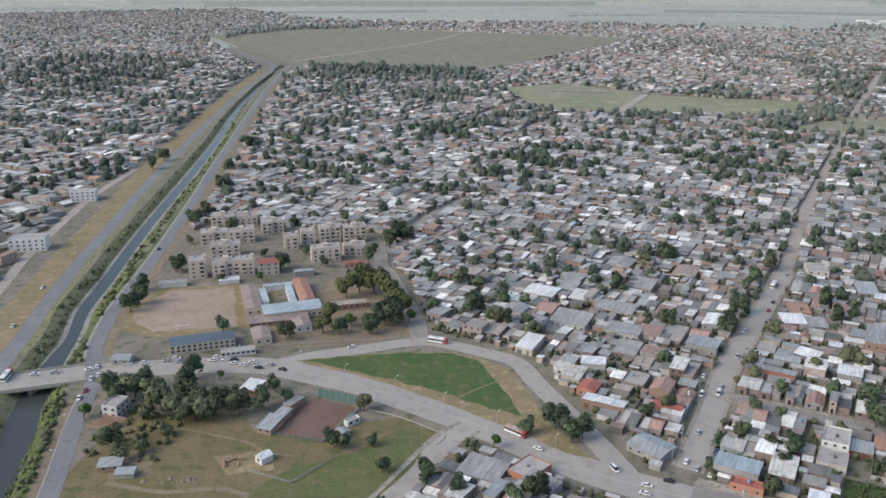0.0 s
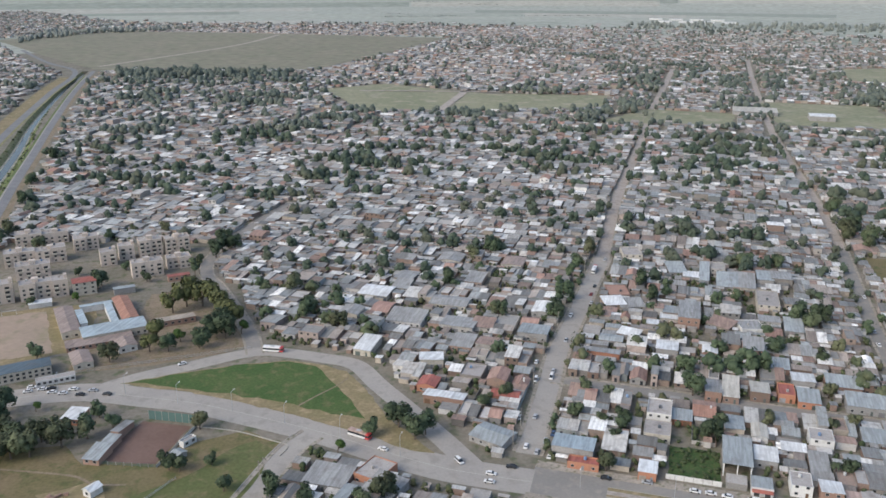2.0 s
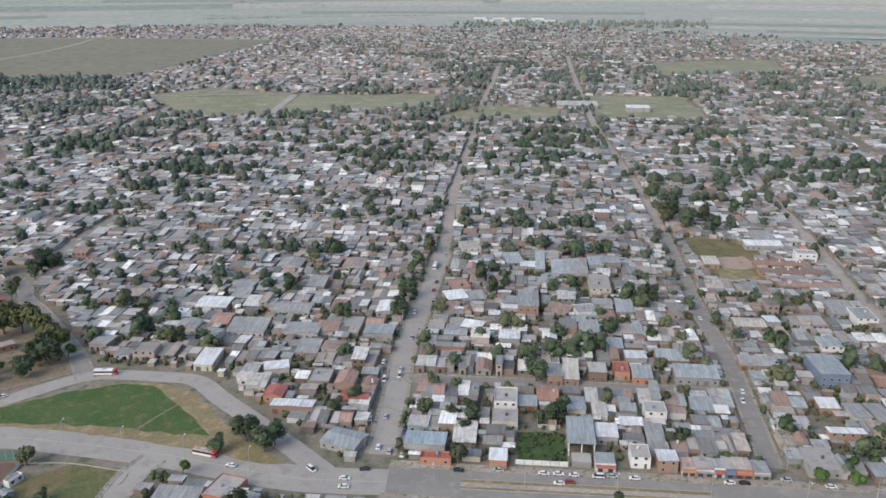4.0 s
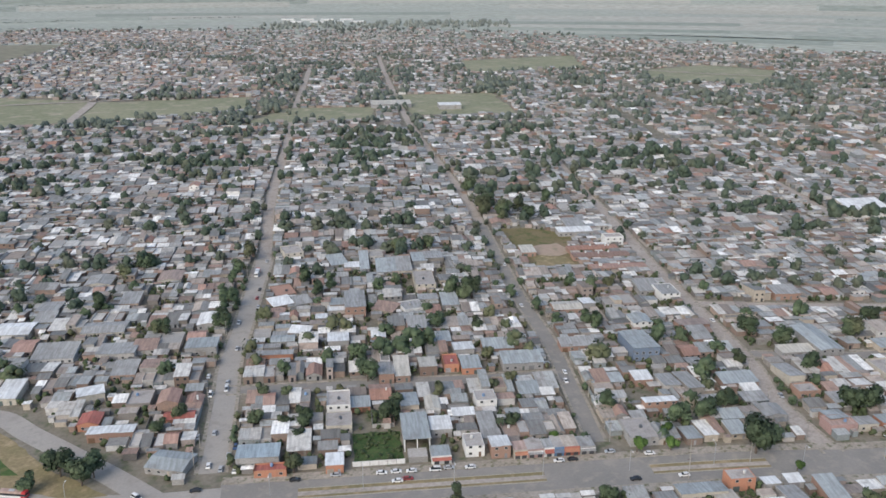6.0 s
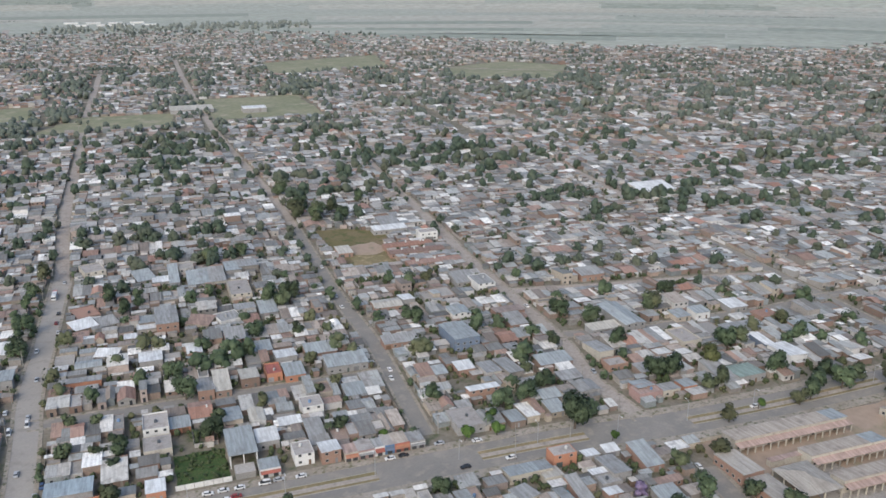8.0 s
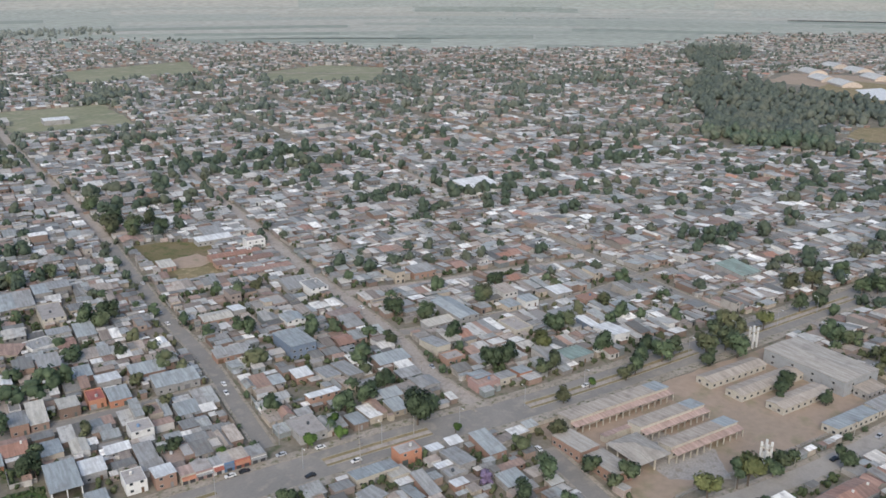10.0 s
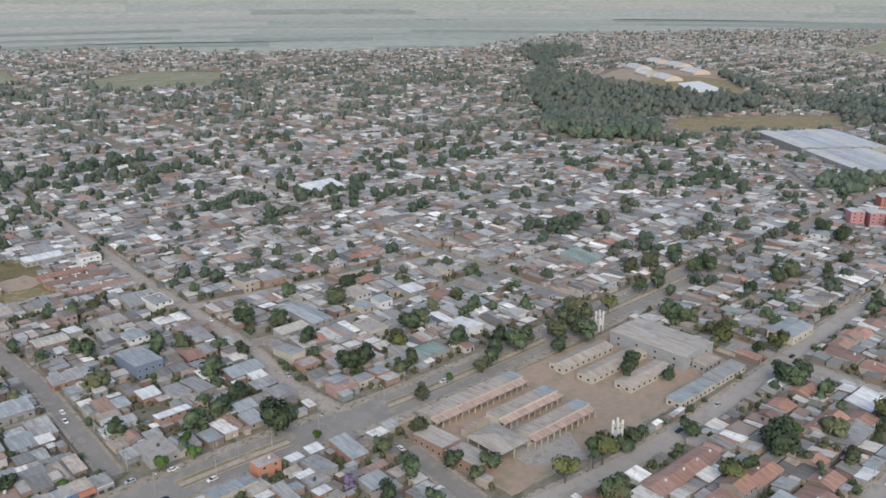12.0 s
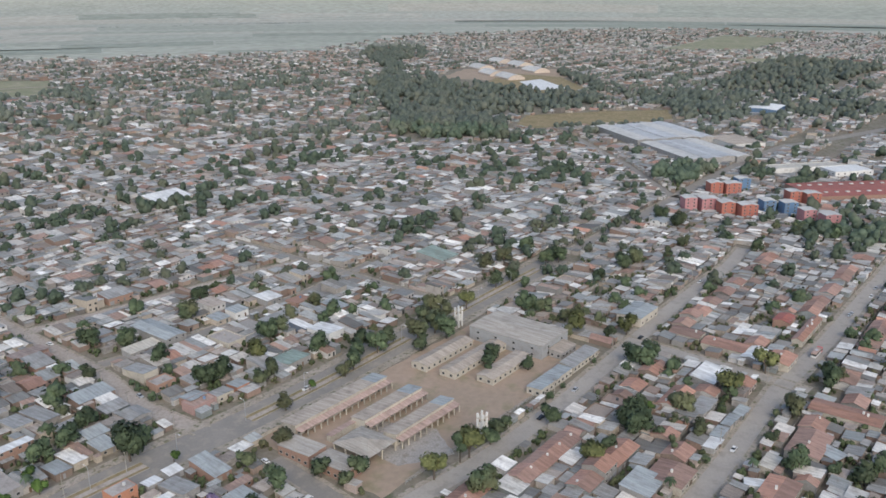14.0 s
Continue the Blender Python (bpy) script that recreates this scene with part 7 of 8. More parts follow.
for k in range(520):
    # rank growth on the near bank south of the bridge, and bushes round the sheds and ruins
    if k < 430:
        y = rnd.uniform(205, 344)
        x = float(np.interp(y, (200, 300, 345), (-160, -177, -188))) + rnd.uniform(7.5, 20)
        s, z = rnd.uniform(0.5, 1.3), 0.0
        dx = x - float(np.interp(y, (200, 300, 345), (-160, -177, -188)))
        z = -4.0 * max(0.0, min(1.0, (13.5 - dx) / 7.0))
    else:
        x, y = rnd.uniform(-150, -112), rnd.uniform(292, 345)
        s, z = rnd.uniform(0.7, 1.7), 0.0
    if away(x, y, CANAL_EAST) > 8.5 and free(x, y, 0.3) | (k < 430) | (inside(x, y, [(-150, 292), (-112, 292), (-112, 345), (-150, 345)]) and not any(inside(x, y, q) for q in HERO_BOXES)):
        (g if rnd.random() < 0.75 else g_dry).add(rnd.choice(CROWNS["weed"]), x, y, rnd.uniform(0, 360), (s * 1.2, s * 1.2, s * 0.8), z)
tagged(part("shrubs", g_dry, LEAF_DRY), "olive and dry weeds on the canal bank", "shrubs", kind="stuff")
tagged(part("shrubs", g, LEAF_WEED), "rank green weeds and shrubs", "shrubs", kind="stuff")
rnd = random.Random(41)
g = {}
for poly, n in WOODS:
    e = extent(poly)
    while n > 0:
        x, y = rnd.uniform(e[0], e[1]), rnd.uniform(e[2], e[3])
        if inside(x, y, poly) and (off_roads(x, y, 0) or rnd.random() < 0.002):
            n -= 1
            rad = rnd.uniform(4.2, 7.2)
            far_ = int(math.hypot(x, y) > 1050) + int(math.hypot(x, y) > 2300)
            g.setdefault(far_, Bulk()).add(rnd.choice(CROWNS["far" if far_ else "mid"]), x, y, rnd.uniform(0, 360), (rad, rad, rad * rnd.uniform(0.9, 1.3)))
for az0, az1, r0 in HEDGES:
    # hedgerows and windbreaks along the far parcels, flattened so their dark sides show less
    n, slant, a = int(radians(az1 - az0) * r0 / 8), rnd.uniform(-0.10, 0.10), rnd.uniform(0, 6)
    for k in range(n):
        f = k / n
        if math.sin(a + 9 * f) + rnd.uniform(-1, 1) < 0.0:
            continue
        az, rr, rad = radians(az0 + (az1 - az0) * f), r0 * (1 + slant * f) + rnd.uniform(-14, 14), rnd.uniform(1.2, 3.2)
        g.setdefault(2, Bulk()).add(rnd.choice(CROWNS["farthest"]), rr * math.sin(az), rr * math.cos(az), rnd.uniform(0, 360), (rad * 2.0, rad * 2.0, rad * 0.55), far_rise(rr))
# woods and scrub also carry haze in their leaf colour
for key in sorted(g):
    tagged(part("woodland", g[key], (LEAF_MID, LEAF_WIDE, HAZED_SCRUB)[key]), "distant woods and tree belts", "woods", kind="stuff")

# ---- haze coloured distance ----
# an added far ring whose grey glow stands in for horizon haze
HAZE, nt_, b_ = nodes_of("hazy_distance_glow", 1.0, 0.0, 0.0)
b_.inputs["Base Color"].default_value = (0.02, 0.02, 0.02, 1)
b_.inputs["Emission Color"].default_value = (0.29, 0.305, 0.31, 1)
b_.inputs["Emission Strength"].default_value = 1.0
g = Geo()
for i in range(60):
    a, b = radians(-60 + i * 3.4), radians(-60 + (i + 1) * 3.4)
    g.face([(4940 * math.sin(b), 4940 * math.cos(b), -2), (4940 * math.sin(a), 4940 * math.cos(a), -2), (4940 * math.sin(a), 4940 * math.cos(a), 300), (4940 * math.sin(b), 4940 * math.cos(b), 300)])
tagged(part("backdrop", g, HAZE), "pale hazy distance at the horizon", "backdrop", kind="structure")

# ---- trees that stand out ----
GROVES = (
    ((-177, 446, 0, 1.1), (-177, 458, 2, 1), (-181, 479, 0, 1), (-170, 511, 0, 1), (-118, 419, 1, 1.1), (-82, 407, 0, 1), (-103, 519, 0, .9), (-64, 415, 4, .9), (-55, 414, 0, .9), (-40, 415, 2, .9),
     (-35, 427, 2, 1), (-27, 424, 0, 1.2), (-19, 428, 3, 1.3), (-50, 474, 4, 1.5), (-41, 472, 4, 1.4), (-29, 452, 4, 1.3), (-57, 466, 4, 1.2), (-33, 462, 4, 1.4), (-23, 441, 4, 1.2), (-30, 436, 2, 1.0), (-62, 428, 4, 1.1), (-50, 425, 3, 1.2), (-46, 482, 4, 1.1), (-202, 788, 0, 1.2), (-195, 723, 0, 1.2), (-208, 900, 0, 1.2)),
    ((-156, 601, 0, .9), (-104, 514, 0, 1.1), (-168, 515, 0, 1.0), (-112, 494, 3, 1.0), (-56, 560, 1, 1.0), (-48, 520, 5, 1.2), (-37, 559, 0, 1.2), (-32, 583, 0, 1.2), (-77, 521, 1, .9), (-137, 492, 1, .8),
     (-144, 586, 1, .8), (-187, 613, 0, 1.2), (-184, 636, 0, 1.2), (-112, 614, 1, 1.0), (-75, 622, 0, .9), (-97, 626, 1, .9), (-178, 570, 1, .8), (-120, 540, 1, .8), (-92, 545, 1, .8)),
    ((-279, 801, 0, 1.3), (-279, 838, 0, 1.2), (47, 316, 0, 1.1), (52, 305, 2, .9), (57, 308, 0, 1), (35, 312, 1, 1), (45, 325, 1, 1), (-35, 332, 1, 1.1), (-24, 284, 1, .9), (20, 301, 3, 1),
     (-153, 347, 2, .9), (-140, 345, 2, 1), (-124, 334, 2, 1), (-113, 323, 2, 1), (-107, 324, 0, 1.1), (-100, 324, 2, 1), (-119, 353, 0, 1), (-119, 364, 0, 1.1), (-106, 362, 3, .8), (-138, 353, 0, 1)),
    ((-89, 329, 0, 1.1), (-80, 334, 0, 1), (-78, 351, 1, 1), (-155, 325, 3, 1.2), (-135, 302, 0, 1), (-128, 294, 1, 1), (-122, 300, 1, .9), (-45, 303, 1, 1.1), (-41, 301, 1, .9), (-29, 303, 1, .7),
     (-130, 342, 0, 1.1), (-115, 340, 0, 1.1), (-98, 335, 0, 1), (-106, 333, 2, .9), (-118, 330, 0, 1), (-146, 339, 0, .9), (-93, 340, 1, 1), (-71, 341, 1, .9), (-128, 325, 1, 1), (-116, 312, 1, .8)),
    ((149, 411, 0, 1.0), (158, 429, 5, 1.1), (165, 440, 0, 1.1), (177, 464, 5, 1.2), (190, 487, 0, 1), (208, 510, 0, 1.2), (129, 515, 0, 1.1), (147, 525, 0, 1.1), (144, 533, 0, .9), (16, 441, 0, 1.2),
     (11, 483, 0, 1.2), (20, 454, 1, 1.1), (-46, 528, 5, 1.2), (-33, 570, 0, 1.2), (-25, 570, 0, 1.1), (120, 421, 0, 1), (103, 475, 0, 1.1), (32, 423, 0, 1), (-5, 486, 1, 1), (153, 420, 0, .9)),
    ((182, 316, 0, 1.1), (188, 335, 0, 1), (287, 374, 0, 1.2), (277, 379, 0, 1.2), (279, 370, 2, .9), (213, 425, 0, 1), (217, 448, 0, 1.1), (225, 430, 1, 1), (295, 464, 0, 1.1), (315, 459, 0, 1),
     (276, 173, 2, 1.25), (311, 296, 0, 1), (312, 304, 1, 1.1), (268, 205, 0, 1), (280, 201, 0, 1), (300, 203, 1, 1), (238, 201, 3, 1.2), (250, 194, 3, 1.1), (120, 267, 1, 1.1), (122, 307, 1, 1.1)),
    ((141, 300, 1, 1), (209, 244, 1, 1), (241, 301, 1, 1), (234, 275, 1, .9), (144, 323, 1, .8), (136, 330, 1, .9), (347, 353, 1, 1), (363, 336, 1, 1.1), (179, 287, 1, 1), (406, 512, 2, 1.2),
     (408, 493, 2, 1.2), (424, 493, 0, 1.3), (417, 475, 2, 1), (432, 568, 2, 1.1), (460, 501, 0, 1.2), (260, 333, 1, 1), (244, 346, 0, .9), (396, 503, 2, 1.1), (415, 520, 0, 1.2), (400, 482, 0, 1)),
    ((370, 245, 0, 1.1), (374, 228, 2, .9), (411, 213, 2, 1), (437, 216, 0, 1), (392, 158, 2, 1), (401, 157, 0, 1), (368, 156, 4, 1), (381, 129, 0, 1.1), (339, 168, 2, 1), (346, 164, 0, 1.1),
     (351, 143, 0, 1), (345, 146, 1, 1), (359, 110, 1, 1), (324, 127, 1, 1), (343, 122, 3, .9), (294, 118, 1, 1.2), (276, 97, 1, 1.1), (265, 110, 0, 1), (278, 127, 1, 1), (278, 156, 3, .8)),
    ((338, 226, 1, 1), (303, 218, 1, 1), (294, 202, 0, 1), (358, 201, 0, 1), (444, 151, 1, 1.1), (427, 135, 0, 1), (404, 84, 0, 1.2), (416, 77, 2, 1), (410, 70, 0, 1.2), (393, 80, 1, 1.1),
     (439, 82, 0, 1.2), (436, 74, 0, 1), (452, 65, 4, 1), (367, 108, 0, 1), (376, 109, 0, 1.1), (390, 110, 0, 1), (387, 101, 0, 1.1), (395, 98, 0, 1), (424, 84, 2, .9), (298, 44, 4, 1.2)),
    ((294, 47, 5, 1.1), (286, 50, 4, 1.1), (281, 55, 4, 1), (271, 59, 1, 1.1), (329, 14, 1, 1.2), (315, 34, 1, 1.2), (309, 37, 1, 1), (279, 84, 1, 1.2), (271, 86, 1, .9), (387, -27, 0, 1.2),
     (393, -22, 0, 1), (398, -32, 0, 1), (330, -18, 2, 1.1), (323, -22, 0, 1.2), (337, -21, 0, 1.1), (345, -41, 0, 1.0), (386, -41, 1, 1), (392, -84, 4, 1.1), (350, -87, 0, 1), (374, -101, 0, 1.1), (364, -63, 4, 1.2)),
    ((379, -109, 0, 1.2), (386, -116, 1, 1), (371, 44, 5, .7), (388, 44, 0, .8), (381, 45, 1, 1), (379, 26, 1, .9), (422, -13, 1, 1), (428, -22, 4, 1), (442, 10, 1, 1), (427, 4, 4, 1.1),
     (448, 22, 0, 1), (451, 29, 0, 1), (547, -53, 5, 1.2), (544, -32, 2, 1), (531, -24, 2, 1), (519, 61, 0, 1.1), (532, 51, 0, 1.1), (558, 38, 0, 1.1), (535, 24, 0, 1), (542, 16, 0, 1.1)),
    ((489, 52, 0, 1), (501, 44, 1, 1.2), (508, -9, 1, 1.2), (326, -74, 1, .8), (305, -78, 0, 1.1), (301, -101, 1, 1.2), (272, 36, 0, 1.2), (586, -68, 1, 1.2),
     (635, -69, 2, 1.1), (649, -58, 0, 1.2), (604, -101, 1, 1), (580, -115, 0, 1), (625, -150, 2, 1), (632, -163, 0, 1), (618, -175, 0, 1.2), (640, -140, 1, 1), (622, -195, 0, 1.2)),
)
for grove in GROVES:
    for x, y, kind, s in grove:
        if all(away(x, y, line) > 3.5 for line in (ROAD_1, ROAD_2, ROAD_3, STREET_B)):
            plant(kind, x, y, s)


def palm(x, y, h):
    ob = thing("palm_tree", at(x, y), "palm tree with drooping green fronds", "palm tree")
    g = Geo()
    g.tube(0, 0, 0, h, 0.28, 0.2, 8)
    part("trunk", g, BARK, ob)
    r, f = random.Random(int(x)), Geo()
    for i in range(18):
        a, up = r.uniform(0, 6.283), r.uniform(-0.1, 0.8)
        p = [Vector((0, 0, h))]
        for k in range(1, 6):
            q = k / 5
            p.append(Vector((math.cos(a) * 2.6 * q, math.sin(a) * 2.6 * q, h + up * 1.6 * q - 1.9 * q * q)))
        s = Vector((-math.sin(a), math.cos(a), 0))
        for k in range(5):
            w0, w1 = (0.12, 0.4, 0.5, 0.45, 0.3, 0.04)[k:k + 2]
            f.face([tuple(p[k] - s * w0), tuple(p[k + 1] - s * w1), tuple(p[k + 1] + s * w1), tuple(p[k] + s * w0)])
    part("crown", f, LEAF, ob)


for x, y, h in ((204, 245, 6), (252, 200, 6), (284, -30, 7), (303, -62, 6), (330, -40, 7)):
    palm(x, y, h)

# a jacaranda in flower behind the corner houses
jac = tree(random.Random(31), 3.6, 5.5, leaves("lilac_blossom", (0.20, 0.15, 0.24), (0.30, 0.24, 0.36)), "low tree covered in lilac blossom", 500, 0.5)
jac.matrix_basis = at(250.5, 128)

# ---- vehicles ----
def loft(rings):
    """One closed mesh through rings of equal length."""
    g, k = Geo(), len(rings[0])
    g.v = [q for r in rings for q in r]
    for n in range(len(rings) - 1):
        for i in range(k):
            j = (i + 1) % k
            g.f.append((k * n + i, k * n + j, k * n + k + j, k * n + k + i))
            g.m.append(0)
    g.f.append(tuple(range(k * (len(rings) - 1), k * len(rings))))
    g.m.append(0)
    return g


def wheel_mesh(r, w):
    g = Geo()
    c = [(r * math.cos(k * math.pi / 6), r + r * math.sin(k * math.pi / 6)) for k in range(12)]
    g.solid([(x, -w / 2, z) for x, z in c], [(x, w / 2, z) for x, z in c], 0, True)
    return g.mesh("wheel", [RUBBER])


WHEEL, BUSWHEEL = wheel_mesh(0.32, 0.22), wheel_mesh(0.5, 0.3)


def car(colour, long=4.2, wide=1.74, tall=1.45, van=False):
    ob = thing("car", Matrix(), {"white": "white", "grey": "silver grey", "black": "black", "red": "dark red", "blue": "dark blue"}[colour] + (" van" if van else " car") + " standing on the road", "car", "vehicles on the streets")
    l, w = long / 2, wide / 2
    body = loft([[(-l, -w * .9, .28), (l, -w * .9, .28), (l, w * .9, .28), (-l, w * .9, .28)], [(-l * 1.0, -w, .5), (l, -w, .5), (l, w, .5), (-l, w, .5)],
                 [(-l * .98, -w * .97, .85), (l * .96, -w * .95, .74), (l * .96, w * .95, .74), (-l * .98, w * .97, .85)],
                 [(-l * .93, -w * .85, .93), (l * .86, -w * .85, .84), (l * .86, w * .85, .84), (-l * .93, w * .85, .93)]])
    part("body", body, CARS[colour], ob)
    f, b = (0.55, -0.95) if van else (0.34, -0.72)
    part("cabin_glass", loft([[(l * b, -w * .84, .86), (l * (f + .2), -w * .84, .86), (l * (f + .2), w * .84, .86), (l * b, w * .84, .86)],
                              [(l * (b + .12), -w * .7, tall - .07), (l * f * .5, -w * .7, tall - .07), (l * f * .5, w * .7, tall - .07), (l * (b + .12), w * .7, tall - .07)]]), CARGLASS, ob)
    part("roof", loft([[(l * (b + .1), -w * .73, tall - .08), (l * f * .56, -w * .73, tall - .08), (l * f * .56, w * .73, tall - .08), (l * (b + .1), w * .73, tall - .08)],
                       [(l * (b + .2), -w * .62, tall), (l * f * .4, -w * .62, tall), (l * f * .4, w * .62, tall), (l * (b + .2), w * .62, tall)]]), CARS[colour], ob)
    for x in (-0.62, 0.62):
        for y in (-0.88, 0.88):
            part("wheel", WHEEL, None, ob, m=at(x * l, y * w))
    return ob


def bus(x, y, turn, white):
    ob = thing("bus", at(x, y, 0.08, turn), "red and white city bus on the road" if white else "red topped city bus on the road", "bus")
    l, w = 5.2, 1.25
    part("lower_body", loft([[(-l, -w, .35), (l, -w, .35), (l, w, .35), (-l, w, .35)], [(-l, -w, 1.3), (l, -w, 1.3), (l, w, 1.3), (-l, w, 1.3)]]), CARS["white"], ob)
    part("window_band", loft([[(-l * .995, -w * .98, 1.3), (l * .995, -w * .98, 1.3), (l * .995, w * .98, 1.3), (-l * .995, w * .98, 1.3)],
                              [(-l * .99, -w * .96, 2.25), (l * .98, -w * .96, 2.25), (l * .98, w * .96, 2.25), (-l * .99, w * .96, 2.25)]]), CARGLASS, ob)
    part("roof", loft([[(-l, -w, 2.25), (l * .99, -w, 2.25), (l * .99, w, 2.25), (-l, w, 2.25)], [(-l * .98, -w * .9, 2.85), (l * .96, -w * .9, 2.85), (l * .96, w * .9, 2.85), (-l * .98, w * .9, 2.85)]]),
         CARS["white"] if white else ROOFS["rosy"], ob)
    part("front", loft([[(l * .62, -w * 1.01, .4), (l * 1.01, -w * 1.01, .4), (l * 1.01, w * 1.01, .4), (l * .62, w * 1.01, .4)], [(l * .66, -w * 1.01, 1.29), (l * 1.01, -w * 1.01, 1.29), (l * 1.01, w * 1.01, 1.29), (l * .66, w * 1.01, 1.29)]]), BUSRED, ob)
    part("rear", loft([[(l * .7, -w * 1.005, 2.2), (l * 1.005, -w * 1.005, 2.2), (l * 1.005, w * 1.005, 2.2), (l * .7, w * 1.005, 2.2)], [(l * .72, -w * .92, 2.88), (l * .97, -w * .92, 2.88), (l * .97, w * .92, 2.88), (l * .72, w * .92, 2.88)]]), BUSRED, ob)
    g = Geo()
    g.box(-1.4, 0.6, -0.6, 0.6, 2.85, 3.05)
    part("roof_unit", g, CARS["grey"], ob)
    for a in (-0.55, 0.62):
        for b in (-0.86, 0.86):
            part("wheel", BUSWHEEL, None, ob, m=at(a * l, b * w))


def heading(x, y):
    best = (1e9, 0)
    for line in [r for r, _ in ROADS]:
        for (ax, ay), (bx, by) in zip(line, line[1:]):
            d = math.hypot(x - (ax + bx) / 2, y - (ay + by) / 2) - math.hypot(bx - ax, by - ay) / 2
            if d < best[0]:
                best = (d, math.degrees(math.atan2(by - ay, bx - ax)))
    return best[1]


FLEET = [car("white"), car("white", 4.0, 1.7, 1.5), car("grey"), car("black"), car("red"), car("white", 4.6, 1.85, 1.9, True), car("blue")]
PARKED = (
    ((-196, 368, 0), (-187, 370, 2), (-172, 373, 0), (-169, 376, 1), (-167, 363, 0), (-165, 367, 1), (-165, 351, 4), (-165, 344, 0), (-155, 379, 0), (-147, 380, 1), (-137, 382, 2), (-133, 385, 0),
     (-130, 381, 2), (-113, 386, 0), (-114, 382, 1), (-108, 383, 0), (-103, 379, 0), (-104, 383, 3), (-106, 389, 0), (-99, 391, 3), (-98, 377, 0), (-94, 380, 0), (-90, 374, 3), (-85, 377, 2), (-78, 372, 3)),
    ((-47, 397, 0), (66, 285, 5), (76, 274, 0), (85, 277, 3), (95, 290, 0), (99, 313, 0), (125, 346, 5), (123, 363, 0), (117, 345, 5), (98, 285, 2), (102, 281, 0), (104, 292, 2), (128, 352, 2),
     (-234, 426, 0), (-244, 484, 0), (-259, 670, 0), (-196, 557, 3), (147, 247, 0), (152, 244.5, 0), (157, 241.5, 1), (149, 239, 0), (153, 238, 4), (165, 237, 5), (170, 235, 2), (177, 230.5, 0)),
    ((208, 214, 0), (213, 211.5, 3), (229, 207, 2), (241, 197, 0), (240, 179, 0), (223, 188, 3), (118, 262, 3), (109, 297, 6), (106, 312, 2), (152, 380, 0), (146, 384, 2), (257, 262, 0), (263, 269, 0),
     (301, 345, 0), (74, 269, 0), (38, 300, 0), (132, 256, 2), (283, 121, 0), (344, 124, 0), (319, -58, 0), (333, 18, 3), (476, -146, 2), (410, 99, 0), (397, 106, 5), (516, -70, 0), (473, -144, 2)),
    ((425, -29, 3), (361, 4, 2), (183, 443, 4), (190, 455, 3), (178, 430, 2), (160, 415, 0), (215, 500, 2), (310, 360, 2), (338, 405, 0), (326, 195, 2), (372, 268, 0), (505, -165, 0), (520, -172, 2)),
)
rnd = random.Random(3)
seen = set()
for row in PARKED:
    for x, y, kind in row:
        m = at(x, y, 0.08, heading(x, y) + rnd.choice((0, 180)) + rnd.uniform(-3, 3))
        if kind in seen:
            copy_thing(FLEET[kind], m)
        else:
            seen.add(kind)
            FLEET[kind].matrix_basis = m
bus(-3, 403, heading(-3, 403), True)
bus(30, 312, heading(30, 312), False)
bus(-208, 365, heading(-208, 365), True)
bus(417, -113, heading(417, -113) , False)
bus(200, 481, heading(200, 481), True)

# ---- lamps and poles ----
def street_lamp(h=9.0):
    ob = thing("street_lamp", Matrix(), "tall steel street lamp with a curved arm", "street lamp", "street lamps")
    g = Geo()
    g.tube(0, 0, 0, h, 0.11, 0.07, 8)
    part("pole", g, METAL_GREY, ob)
    g = Geo()
    g.beam((0, 0, h), (0.9, 0, h + 0.5), 0.06)
    g.beam((0.9, 0, h + 0.5), (2.2, 0, h + 0.55), 0.06)
    part("arm", g, METAL_GREY, ob)
    g = Geo()
    g.box(1.9, 2.8, -0.17, 0.17, h + 0.46, h + 0.62, 0, True)
    part("lamp_head", g, WHITE, ob)
    return ob


def power_pole(h=9.0):
    ob = thing("power_pole", Matrix(), "concrete power pole with a cross arm", "power pole", "power poles")
    g = Geo()
    g.tube(0, 0, 0, h, 0.17, 0.11, 8)
    part("pole", g, CONCRETE, ob)
    g = Geo()
    g.box(-1.1, 1.1, -0.07, 0.07, h - 0.7, h - 0.55, 0, True)
    part("cross_arm", g, BARK, ob)
    return ob


LAMP, POLE = street_lamp(), power_pole()
LAMP.matrix_basis = at(-149, 286, 0, 180)
for x, y, turn in ((-155, 313, 180), (-162, 353, 180), (-199, 384, 250), (-22, 345, 60), (-46, 357, 60), (0, 329, 60), (-70, 371, 60), (22, 313, 60), (44, 294, 60), (-100, 378, 90), (-130, 376, 90)):
    copy_thing(LAMP, at(x, y, 0, turn))
for k in range(14):
    copy_thing(LAMP, at(*G(-30 + k * 34, 278 - 5 * (k > 5)), 0, TURN + 90 * (1 if k % 2 else -1)))
first = True
for line, off, step in ((STREET_A, 6.6, 5), (STREET_B, -5.6, 4), (STREET_C, 5.6, 4), (ROAD_1, 5.6, 1), (ROAD_2, 5.6, 1)):
    pts = side(line, off)
    for i in range(2, min(len(pts), 46), step):
        m = at(*pts[i], 0, math.degrees(math.atan2(line[i][1] - line[i - 1][1], line[i][0] - line[i - 1][0])) + 90)
        if first:
            POLE.matrix_basis, first = m, False
        else:
            copy_thing(POLE, m)
for x, y in ((240, 177), (252, 186), (235, 213), (268, 170), (244, 180), (-10.8, 287.8), (-9, 290)):
    copy_thing(POLE, at(x, y, 0, TURN))

# faded centre lines
strip("centre_line", AVENUE_WEST, -0.12, 0.12, 0.085, MARK, "faded pale centre line of the avenue", "marking")
strip("centre_line", CANAL_EAST, -0.08, 0.08, 0.06, MARK, "faded centre line of the canal road", "marking")
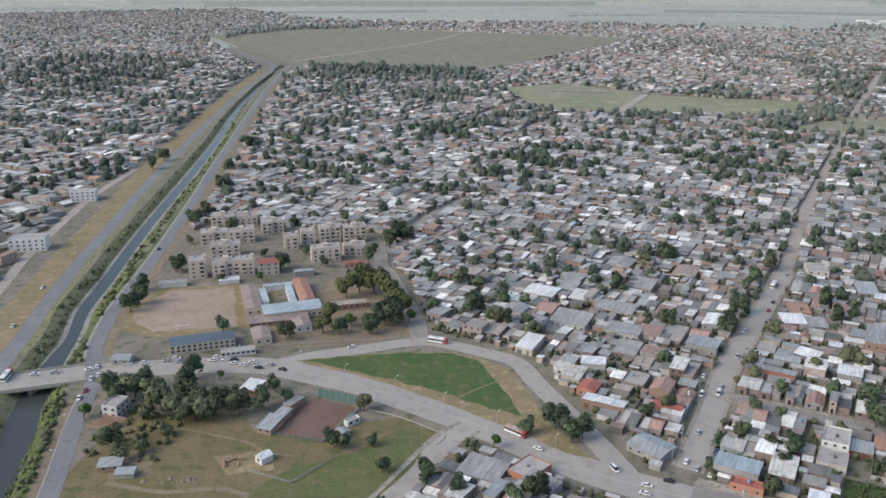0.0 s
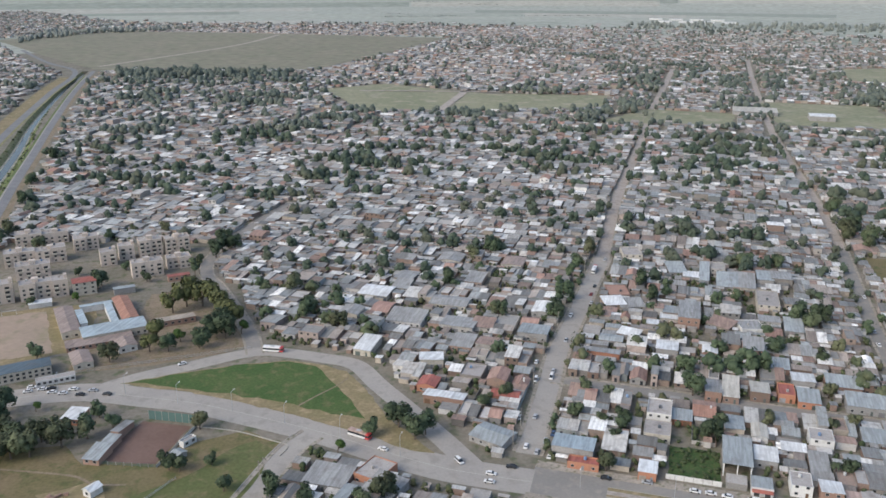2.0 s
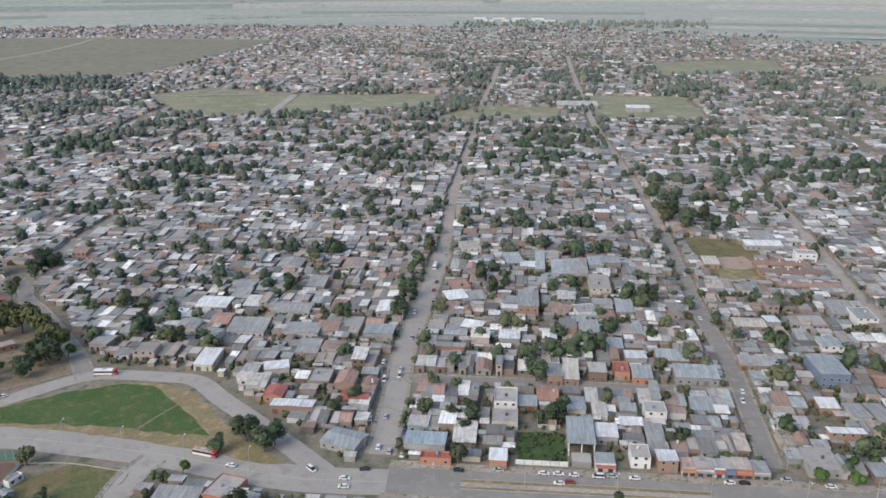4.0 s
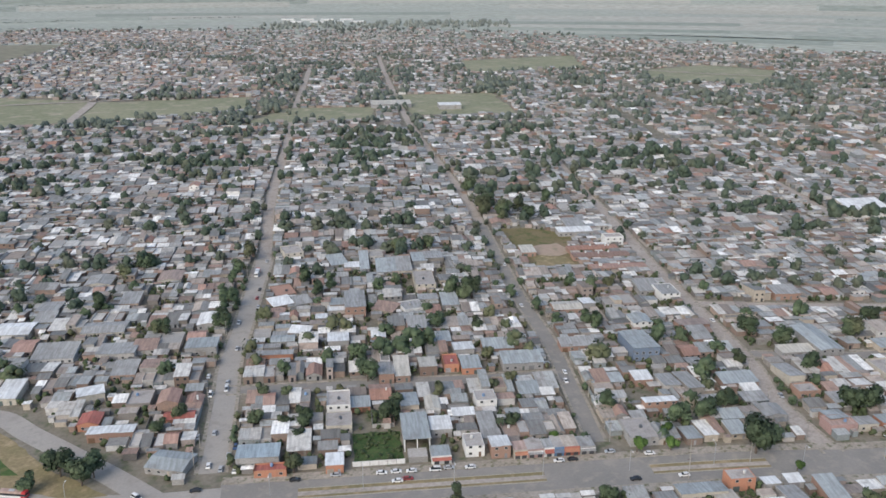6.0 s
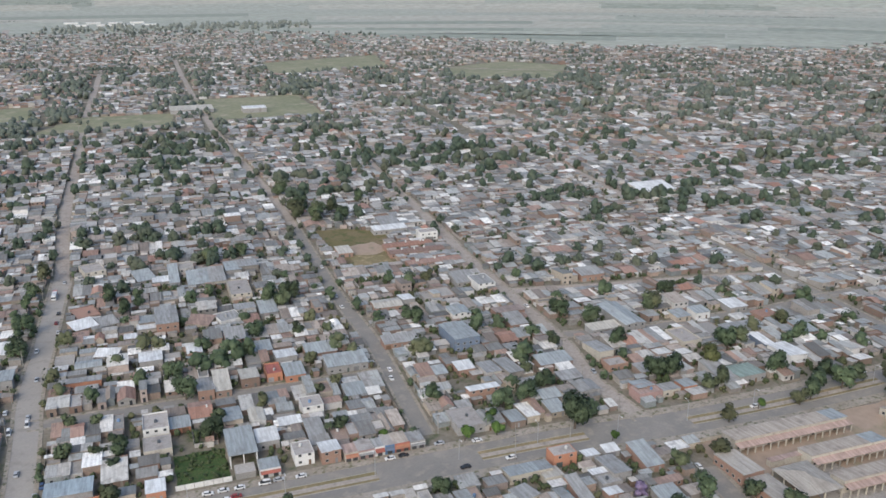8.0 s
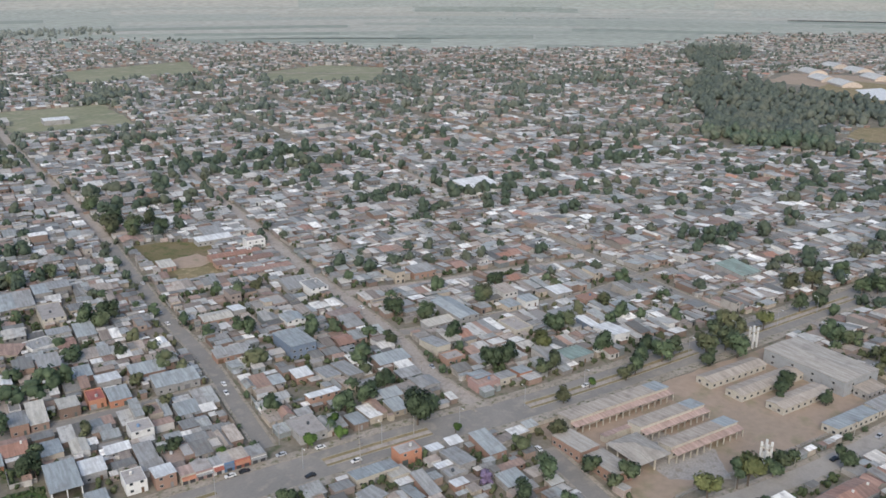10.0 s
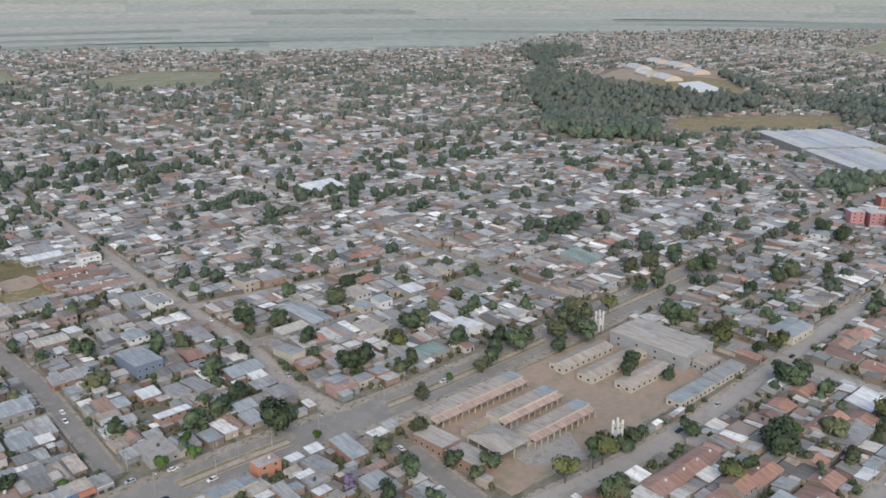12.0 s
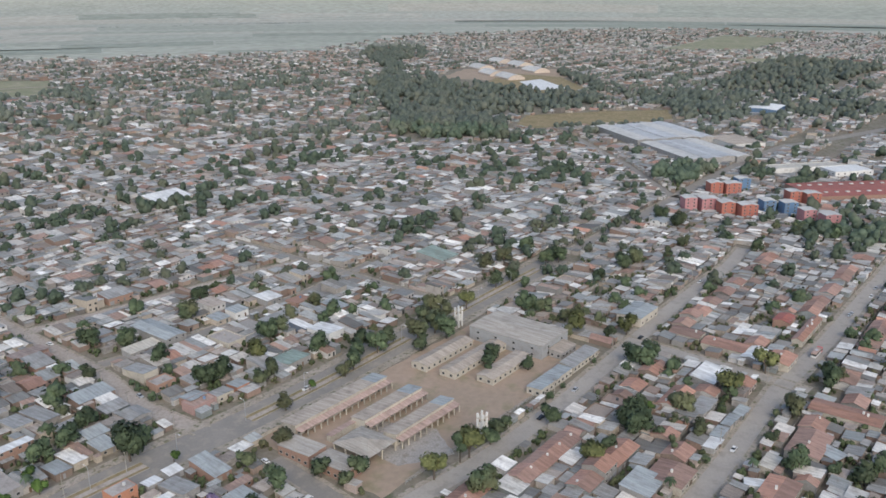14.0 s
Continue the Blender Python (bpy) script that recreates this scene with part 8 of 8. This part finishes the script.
# goals of the football pitch
for x, y, turn in ((-140, 421, 12), (-146, 481, 12)):
    ob = thing("football_goal", at(x, y, 0.1, turn), "white metal football goal frame", "goal")
    post = boxed("post", WHITE, -0.07, 0.07, -0.07, 0.07, 0, 2.44)
    for s in (-3.66, 3.66):
        part("post", post, None, ob, m=at(s, 0))
    part("crossbar", boxed("crossbar", WHITE, -3.73, 3.73, -0.07, 0.07, 2.38, 2.52), None, ob)
# a small pool in a yard
HX, HY = 236.5, 148.5
ob = thing("swimming_pool", at(HX, HY, 0, TURN), "small turquoise swimming pool in a yard", "pool")
part("basin", boxed("basin", CONCRETE, -2.6, 2.6, -1.8, 1.8, 0, 0.3), None, ob)
part("water", boxed("water", POOL, -2.3, 2.3, -1.5, 1.5, 0.3, 0.34), None, ob)

# brick rubble and a half built wall in the meadow
for k in range(9):
    g = Geo()
    r = random.Random(200 + k)
    g.box(-r.uniform(0.6, 2.0), r.uniform(0.6, 2.0), -0.4, 0.4, 0, r.uniform(0.5, 1.4))
    tagged(part("brick_pile", g, PAINT["brick"], m=at(-84 + r.uniform(-4, 5), 291 + r.uniform(-3, 3), 0, r.uniform(0, 180))), "low pile of red bricks in the meadow", "bricks", "brick piles")
for k in range(14):
    r = random.Random(300 + k)
    g, q = Geo(), r.uniform(0.5, 1.3)
    ring = [(q * r.uniform(0.7, 1.3) * math.cos(i * 1.047), q * r.uniform(0.7, 1.3) * math.sin(i * 1.047)) for i in range(6)]
    g.solid([(*p, 0) for p in ring], [(p[0] * 0.35, p[1] * 0.35, q * 0.6) for p in ring])
    tagged(part("rubble_heap", g, EARTH, m=at(-118 + k * 1.9, 281 + r.uniform(-2, 2) - 0.2 * k)), "dark heap of earth and rubble", "rubble", "rubble heaps")

# small street trees and bushes on the pavements
rnd = random.Random(88)
street_green = Bulk()
for line, half in ((STREET_A, 6.6), (STREET_B, 5.0), (STREET_C, 5.0), (ROAD_1, 6.0), (ROAD_2, 5.8), (STREET_F, 4.2)):
    for (x0, y0), (x1, y1) in zip(line, line[1:]):
        for k in range(max(1, int(math.hypot(x1 - x0, y1 - y0) / 14))):
            if rnd.random() < 0.55 or math.hypot(x0, y0) > 560:
                continue
            t, s = rnd.random(), rnd.choice((-1, 1))
            d = math.hypot(x1 - x0, y1 - y0)
            o = s * (half + rnd.uniform(-0.3, 0.5))
            px, py = x0 + (x1 - x0) * t - (y1 - y0) / d * o, y0 + (y1 - y0) * t + (x1 - x0) / d * o
            if not any(inside(px, py, q) for q in HERO_BOXES) and all(abs(px - p) + abs(py - q) > 5 for p, q in PLANTED):
                if len(PLANTED) >= 300:
                    PLANTED.append((px, py))
                    s = rnd.uniform(1.2, 2.4)
                    street_green.add(rnd.choice(CROWNS["near"]), px, py, rnd.uniform(0, 360), (s, s, s * 1.1))
                    continue
                plant(rnd.choice((1, 3, 1, 0)), px, py, rnd.uniform(0.45, 0.8), rnd.uniform(0, 360))
if street_green.v:
    tagged(part("street_bushes", street_green, LEAF), "small green trees and bushes along the pavements", "bushes", kind="stuff")
